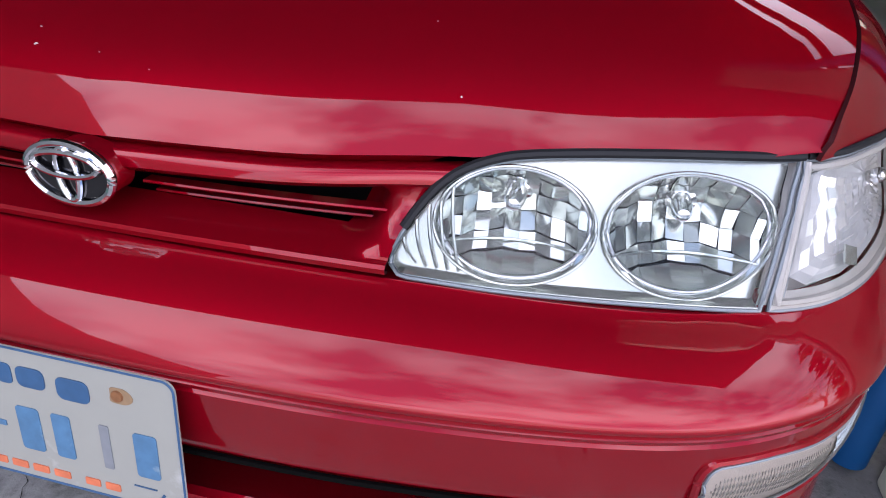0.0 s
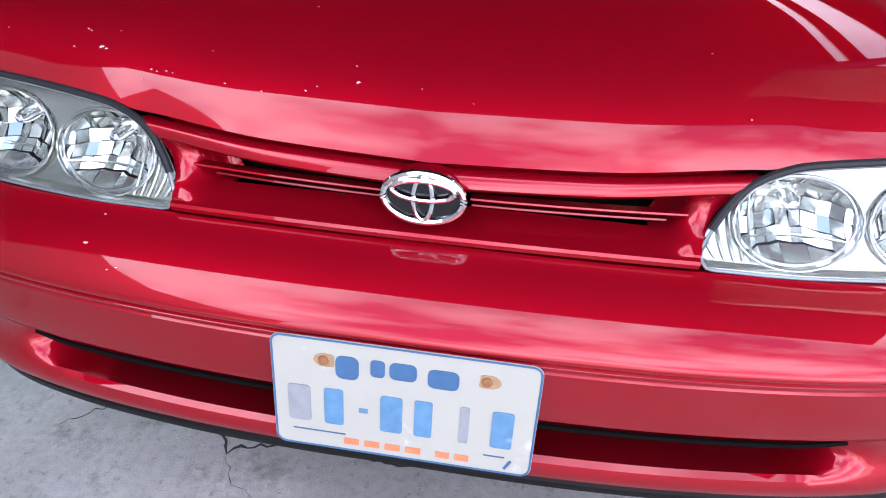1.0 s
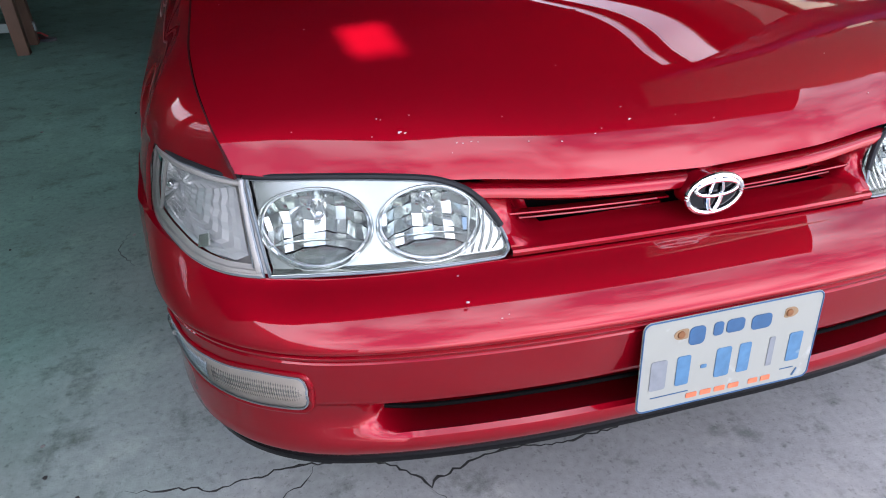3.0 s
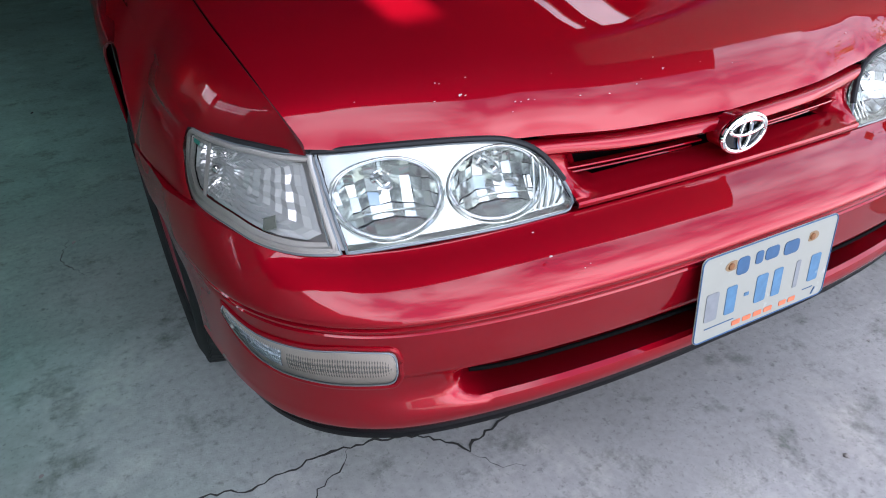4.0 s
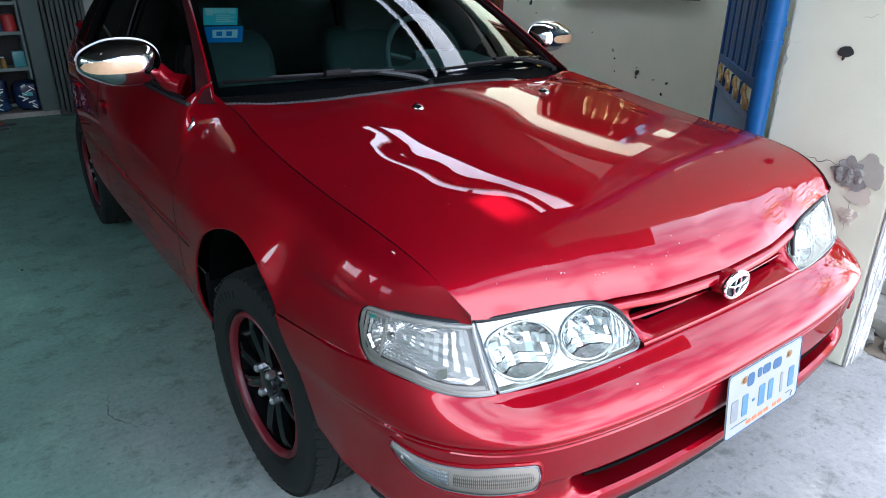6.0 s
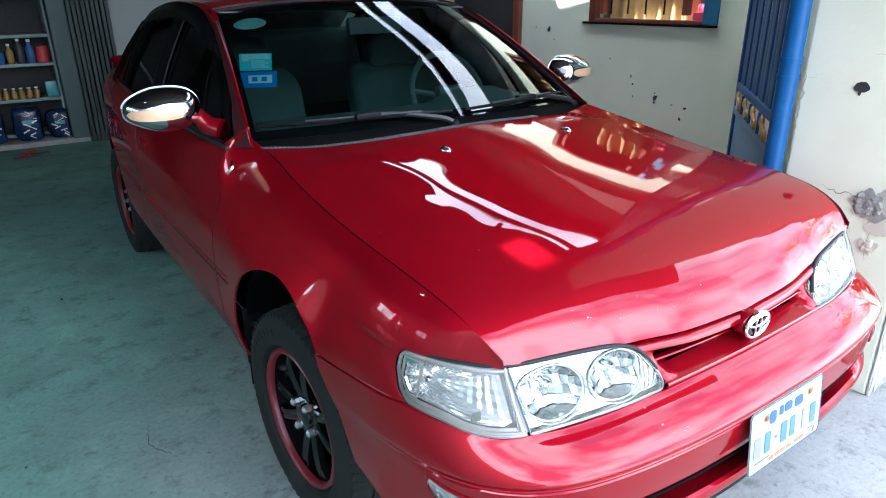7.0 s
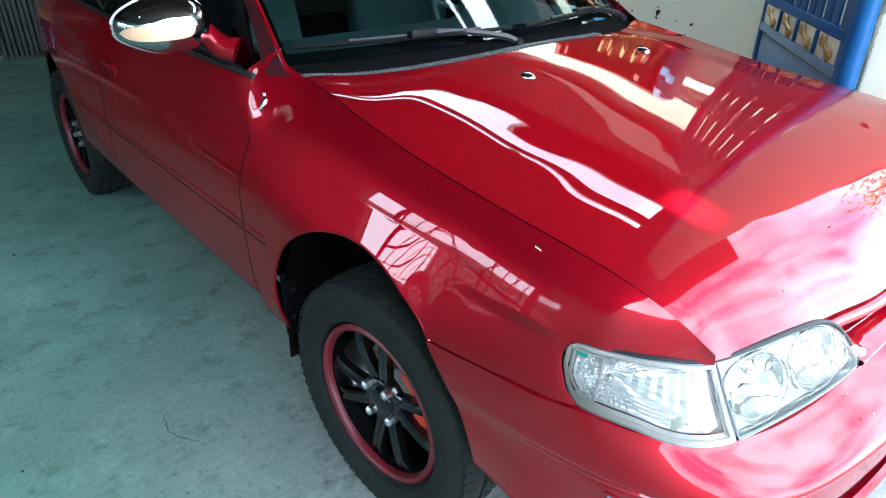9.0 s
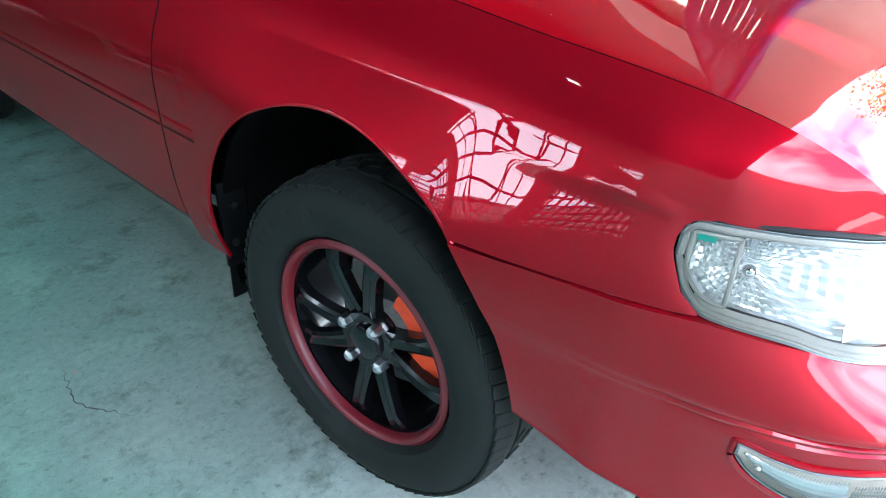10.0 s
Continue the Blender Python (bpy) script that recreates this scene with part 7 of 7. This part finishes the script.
def sandal(m, label):
    s = thing("sandal", label, "sandal", "sandals on the floor", m)
    bm = slab([(0.045 * (1 + 0.15 * math.sin(2 * a)) * math.cos(a), 0.125 * math.sin(a)) for a in (2 * math.pi * k / 28 for k in range(28))], 0.0, 0.018)
    part("sole", bm, GROUND["dark_plastic"], s)
    for sg in (-1, 1):
        part("strap", tube(spline([(0, 0.06, 0.018), (sg * 0.02, 0.03, 0.045), (sg * 0.042, -0.02, 0.016)], 10), 0.007, 6), GROUND["red_plastic"], s)


sandal(pose(-1.10, 6.45, 0.0, 0, 0, 70), "dark rubber sandal with red straps on the floor")
sandal(pose(-1.03, 6.63, 0.0, 0, 0, 84), "dark rubber sandal with red straps on the floor")
sandal(pose(-2.05, 4.75, 0.0, 0, 0, 60), "black rubber sandal lying by a bench")

# ---- by the far side of the yard ----
def bench(m):
    b = thing("bench", "rough brown wooden bench on thick square legs", "bench", m=m)
    part("bench_top", box((1.5, 0.42, 0.05), (0, 0, 0.43), 0.006), TIMBER, b)
    for x in (-0.60, -0.05, 0.55):
        for y in (-0.15, 0.15):
            part("leg", box((0.075, 0.075, 0.41), (x, y, 0.205), 0.006), TIMBER, b)
    part("stretcher", box((1.2, 0.03, 0.06), (0, 0.15, 0.12), 0.004), DIMBOARD, b)


bench(pose(-2.62, 4.45, 0.0, 0, 0, 3))
solid("plank", box((0.75, 0.07, 0.03), (0, 0, 0.02), 0.003), DIMBOARD, "pale loose plank lying on the floor", "plank", m=pose(-3.05, 4.62, 0.0, 0, 0, 18))
solid("crate", box((0.55, 0.40, 0.22), (0, 0, 0.11), 0.01), TIMBER, "dark low wooden crate on the floor", "crate", m=pose(-3.15, 5.05, 0.0, 0, 0, 4))
structure("yard_kerb", box((3.6, 0.10, 0.05), (-4.6, 4.32, 0.025), 0.01), RAWCEMENT, "low cement kerb across the yard", "kerb")
solid("post", box((0.09, 0.09, 2.98), (0, 0, 1.49), 0.008), TIMBER, "dark wooden roof post on the floor", "post", m=pose(-3.80, 4.18, 0.0))


def leafy(at, n, reach, seed, name, label):
    """A clump of narrow leaves."""
    r = random.Random(seed)
    p = thing(name, label, "plant", m=Matrix.Translation(at))
    for k in range(n):
        a, up = r.uniform(0, 6.28), r.uniform(0.25, 0.9)
        ln = reach * r.uniform(0.6, 1.0)
        rows = []
        for i in range(7):
            f = i / 6
            c = Vector((math.cos(a) * ln * f * (1 - up * 0.5), math.sin(a) * ln * f * (1 - up * 0.5), ln * up * math.sin(f * 1.9)))
            w = 0.10 * ln * math.sin(math.pi * min(f * 0.95 + 0.05, 1))
            side = Vector((-math.sin(a), math.cos(a), 0)) * w
            rows.append([c - side, c + Vector((0, 0, -w * 0.3)), c + side])
        part("leaf", sheet(rows), LEAF if k % 4 else REDLEAF, p)


REDLEAF = material("reddish_leaf", (0.30, 0.10, 0.07), rough=0.5, vary=0.3, scale=14, random_value=0.2)
pot = solid("plant_pot", lathe([(0, 0), (0, 0.09), (0.16, 0.12), (0.17, 0.125), (0.17, 0.11), (0.14, 0.10), (0.14, 0)], 20, "z"), RUST, "brown clay plant pot", "pot", m=pose(-3.55, 4.75, 0.0))
leafy((-3.55, 4.75, 0.14), 22, 0.26, 5, "pot_plant", "small pot plant with green and reddish leaves")

# ---- outside, beyond the wall end ----
soil = bmesh.new()
rows = []
for i in range(25):
    rows.append([Vector((mix(1.23, 2.6, i / 24), mix(-0.25, 0.47, j / 14), 0.004 + 0.07 * math.sin(math.pi * j / 14) * smooth(0, 5, i) + 0.02 * noise.noise(Vector((i * 0.4, j * 0.5, 0))))) for j in range(15)])
structure("soil_bed", sheet(rows, soil), SOIL, "strip of dry soil beside the wall", "soil", True)


def stone(r0, seed, squash=0.6):
    r = random.Random(seed)
    bm = bmesh.new()
    bmesh.ops.create_icosphere(bm, subdivisions=3, radius=r0)
    off = Vector((r.uniform(0, 50), r.uniform(0, 50), 0))
    for v in bm.verts:
        d = noise.noise(v.co / r0 * 1.1 + off) * 0.45 + noise.noise(v.co / r0 * 3 + off) * 0.15
        v.co *= 1 + d
        for ax in range(3):
            v.co[ax] = max(min(v.co[ax], r0 * 0.78), -r0 * 0.78)
        v.co.z *= squash
    return bm


rng = random.Random(6)
for k, (x, y, r0) in enumerate(((1.44, 0.16, 0.14), (1.62, 0.06, 0.17), (1.36, 0.30, 0.075), (1.29, 0.235, 0.05), (1.85, 0.14, 0.15), (1.52, 0.32, 0.10), (1.30, 0.13, 0.04), (1.72, 0.27, 0.12), (1.40, 0.02, 0.035), (1.26, 0.30, 0.04), (2.05, 0.0, 0.13))):
    solid("rubble_stone", stone(r0, 70 + k, 0.55), ROCK, "rough pale lump of broken concrete beside the wall", "stone", "rubble beside the wall", pose(x, y, r0 * 0.32 + 0.02, rng.uniform(-15, 15), rng.uniform(-15, 15), rng.uniform(0, 360)))
tw = bmesh.new()
for k in range(60):
    x, y, a = rng.uniform(1.2, 1.6), rng.uniform(-0.18, 0.08), rng.uniform(0, 6.28)
    ln = rng.uniform(0.02, 0.07)
    tube([(x, y, 0.006), (x + ln * math.cos(a), y + ln * math.sin(a), rng.uniform(0.006, 0.02))], 0.0012, 4, tw)
tagged(mesh_object("dry_twig_litter", tw, BARK), "dry twigs scattered on the ground", "litter", kind="stuff")


def lobed_leaf(size):
    """A papaya leaf: seven pointed lobes round the stalk, slightly folded."""
    bm = bmesh.new()
    c = bm.verts.new((0, 0, 0))
    rim = []
    n = 7
    for k in range(n):
        a0 = radians(-135 + 270 * k / (n - 1))
        ln = size * (1.0 - 0.28 * abs(k - 3) / 3)
        for da, f in ((-0.30, 0.36), (-0.17, 0.62), (-0.10, 0.60), (-0.05, 0.86), (0.0, 1.0), (0.05, 0.86), (0.10, 0.60), (0.17, 0.62), (0.30, 0.36)):
            a = a0 + da
            rim.append(bm.verts.new((ln * f * math.sin(a), ln * f * math.cos(a), -0.10 * size * f * f + 0.03 * size * math.cos(da * 18))))
    for i in range(len(rim) - 1):
        bm.faces.new([c, rim[i], rim[i + 1]])
    return bm


leaf_meshes = []
for s in (0.11, 0.14, 0.17):
    ob_ = mesh_object("leaf", lobed_leaf(s), LEAF, True, 0.0, 70)
    leaf_meshes.append(ob_.data)
    bpy.data.objects.remove(ob_)
papaya = thing("papaya_plant", "young green papaya plant growing beside the wall", "plant", m=pose(1.50, 0.33, 0.05))
part("stem", tube([(0, 0, 0), (0.01, 0.0, 0.25), (0.0, 0.02, 0.55), (0.02, 0.02, 0.9)], lambda t: mix(0.018, 0.010, t), 8), BARK, papaya)
rng = random.Random(15)
for k in range(34):
    a = rng.uniform(0, 6.28)
    z0_ = rng.uniform(0.18, 0.9)
    ln = rng.uniform(0.08, 0.24)
    tip = Vector((math.cos(a) * ln, math.sin(a) * ln * 0.7, z0_ + rng.uniform(-0.05, 0.10)))
    part("leaf_stalk", tube(spline([(0.005, 0.01, z0_), tip * 0.5 + Vector((0, 0, z0_ * 0.5 + 0.03)), tip], 6), 0.0028, 5), LEAF, papaya)
    lf = new("leaf", leaf_meshes[k % 3])
    lf.parent = papaya
    lf.matrix_basis = Matrix.Translation(tip) @ Euler((rng.uniform(-0.9, 0.5), rng.uniform(-0.6, 0.6), a - math.pi / 2 + rng.uniform(-0.5, 0.5))).to_matrix().to_4x4()

# a low dark shrub behind it, against the wall
shrub = thing("shrub", "dense dark green shrub against the boundary wall", "shrub", m=pose(1.80, 0.30, 0.05))
rng = random.Random(31)
for k in range(7):
    a = rng.uniform(0, 6.28)
    part("branch", tube(spline([(0, 0, 0), (0.10 * math.cos(a), 0.05 * math.sin(a), 0.35), (0.34 * math.cos(a), 0.10 * math.sin(a), rng.uniform(0.6, 1.0))], 8), lambda t: mix(0.012, 0.004, t), 6), BARK, shrub)
leaves = bmesh.new()
for k in range(520):
    at = Vector((rng.uniform(-0.52, 0.52), rng.uniform(-0.16, 0.14), rng.uniform(0.22, 1.18)))
    m_ = Matrix.Translation(at) @ Euler((rng.uniform(-1.2, 1.2), rng.uniform(-1.2, 1.2), rng.uniform(0, 6.28))).to_matrix().to_4x4()
    r_ = rng.uniform(0.03, 0.06)
    leaves.faces.new([leaves.verts.new(m_ @ Vector((x_ * r_, y_ * r_, z_ * r_))) for x_, y_, z_ in ((0, -1, 0), (0.42, -0.3, 0.12), (0.35, 0.4, 0.12), (0, 1.1, -0.1), (-0.35, 0.4, 0.12), (-0.42, -0.3, 0.12))])
part("foliage", leaves, LEAF, shrub, "many small dark leaves")

# a tree in front of the yard, seen mirrored in the paint
tree = thing("tree", "leafy green roadside tree with an uneven crown", "tree", m=pose(9.5, -0.6, 0))
part("trunk", tube(spline([(0, 0, 0), (0.05, 0.02, 1.0), (-0.05, 0.05, 2.2), (0.05, 0.0, 3.4)], 16), lambda t: mix(0.14, 0.05, t), 10), BARK, tree)
rng = random.Random(21)
crown = bmesh.new()
for k in range(9):
    a = rng.uniform(0, 6.28)
    tip = Vector((math.cos(a) * rng.uniform(0.6, 1.5), math.sin(a) * rng.uniform(0.6, 1.5), rng.uniform(2.4, 4.6)))
    part("limb", tube(spline([(0, 0.03, rng.uniform(1.6, 2.6)), tip * 0.5 + Vector((0, 0, 1.3)), tip], 8), lambda t: mix(0.045, 0.012, t), 6), BARK, tree)
    for q in range(170):
        c = tip + Vector((rng.gauss(0, 0.36), rng.gauss(0, 0.36), rng.gauss(0, 0.30)))
        r3 = Euler((rng.uniform(0, 6.28), rng.uniform(0, 6.28), rng.uniform(0, 6.28))).to_matrix()
        s = rng.uniform(0.05, 0.10)
        vs = [crown.verts.new(c + r3 @ Vector(v) * s) for v in ((-0.45, 0, 0), (0, -0.9, 0.12), (0.45, 0, 0), (0, 0.9, 0.12))]
        crown.faces.new(vs)
part("crown", crown, LEAF, tree, "many small leaves with gaps")

# ---- small wear on the car ----
CHIP = material("paint_chip_primer", (0.52, 0.42, 0.40), rough=0.8, vary=0.2, scale=200)


def hood_chip(x, y, s, seed, mat=CHIP, lift=0.0007):
    bm = slab(blotch(s, s * 0.6, seed, 12, 0.5), 0, 0.0005)
    d = 0.004
    nx = Vector((2 * d, 0, hood_z(x + d, y) - hood_z(x - d, y)))
    ny = Vector((0, 2 * d, hood_z(x, y + d) - hood_z(x, y - d)))
    up = nx.cross(ny).normalized()
    tx = nx.normalized()
    m = Matrix((tx, up.cross(tx), up)).transposed().to_4x4()
    bm.transform(Matrix.Translation(Vector((x, y, hood_z(x, y))) + up * lift) @ m)
    return part("paint_chip", bm, mat, hood)


for k, (x, y, s) in enumerate(((-0.425, 0.221, 0.0052), (-0.418, 0.219, 0.003), (-0.452, 0.242, 0.0022), (-0.447, 0.240, 0.0016), (-0.463, 0.222, 0.0022), (-0.407, 0.240, 0.0016), (-0.351, 0.199, 0.0028), (-0.343, 0.197, 0.002), (-0.331, 0.197, 0.0024), (-0.322, 0.195, 0.0016), (-0.252, 0.184, 0.0022), (-0.205, 0.177, 0.0026), (-0.153, 0.180, 0.0024), (-0.141, 0.185, 0.0018), (-0.279, 0.219, 0.0014), (0.299, 0.267, 0.0016), (-0.169, 0.291, 0.002), (-0.094, 0.192, 0.0042), (-0.10, 0.21, 0.002), (0.34, 0.20, 0.0024), (-0.645, 0.657, 0.0016), (-0.519, 0.455, 0.0022), (-0.02, 0.19, 0.0016), (0.04, 0.18, 0.0014), (-0.566, 0.245, 0.0018), (-0.36, 0.19, 0.0014))):
    hood_chip(x, y, s * 0.5, 200 + k)
for k, (s_, off, z, r) in enumerate(((0.392, 0.0, 0.0, 0.0030), (0.386, 0.0, 0.0, 0.0048), (0.345, 0.0, 0.0, 0.0022), (0.335, 0.0, 0.0, 0.0018))):
    f = (0.80, 0.33, 0.10, 0.13)[k]
    h = (0.955, 0.765, 0.54, 0.58)[k]
    to, zt = top_off(s_), top_z(s_)
    p = bumper_point(s_, to * f, 0.534 + (zt - 0.534) * h)
    bm = bmesh.new()
    bmesh.ops.create_icosphere(bm, subdivisions=2, radius=r * 0.6)
    bmesh.ops.scale(bm, vec=(1, 0.7, 0.35), verts=bm.verts)
    bmesh.ops.translate(bm, vec=p, verts=bm.verts)
    part("paint_chip", bm, CHIP, bumper_ob)
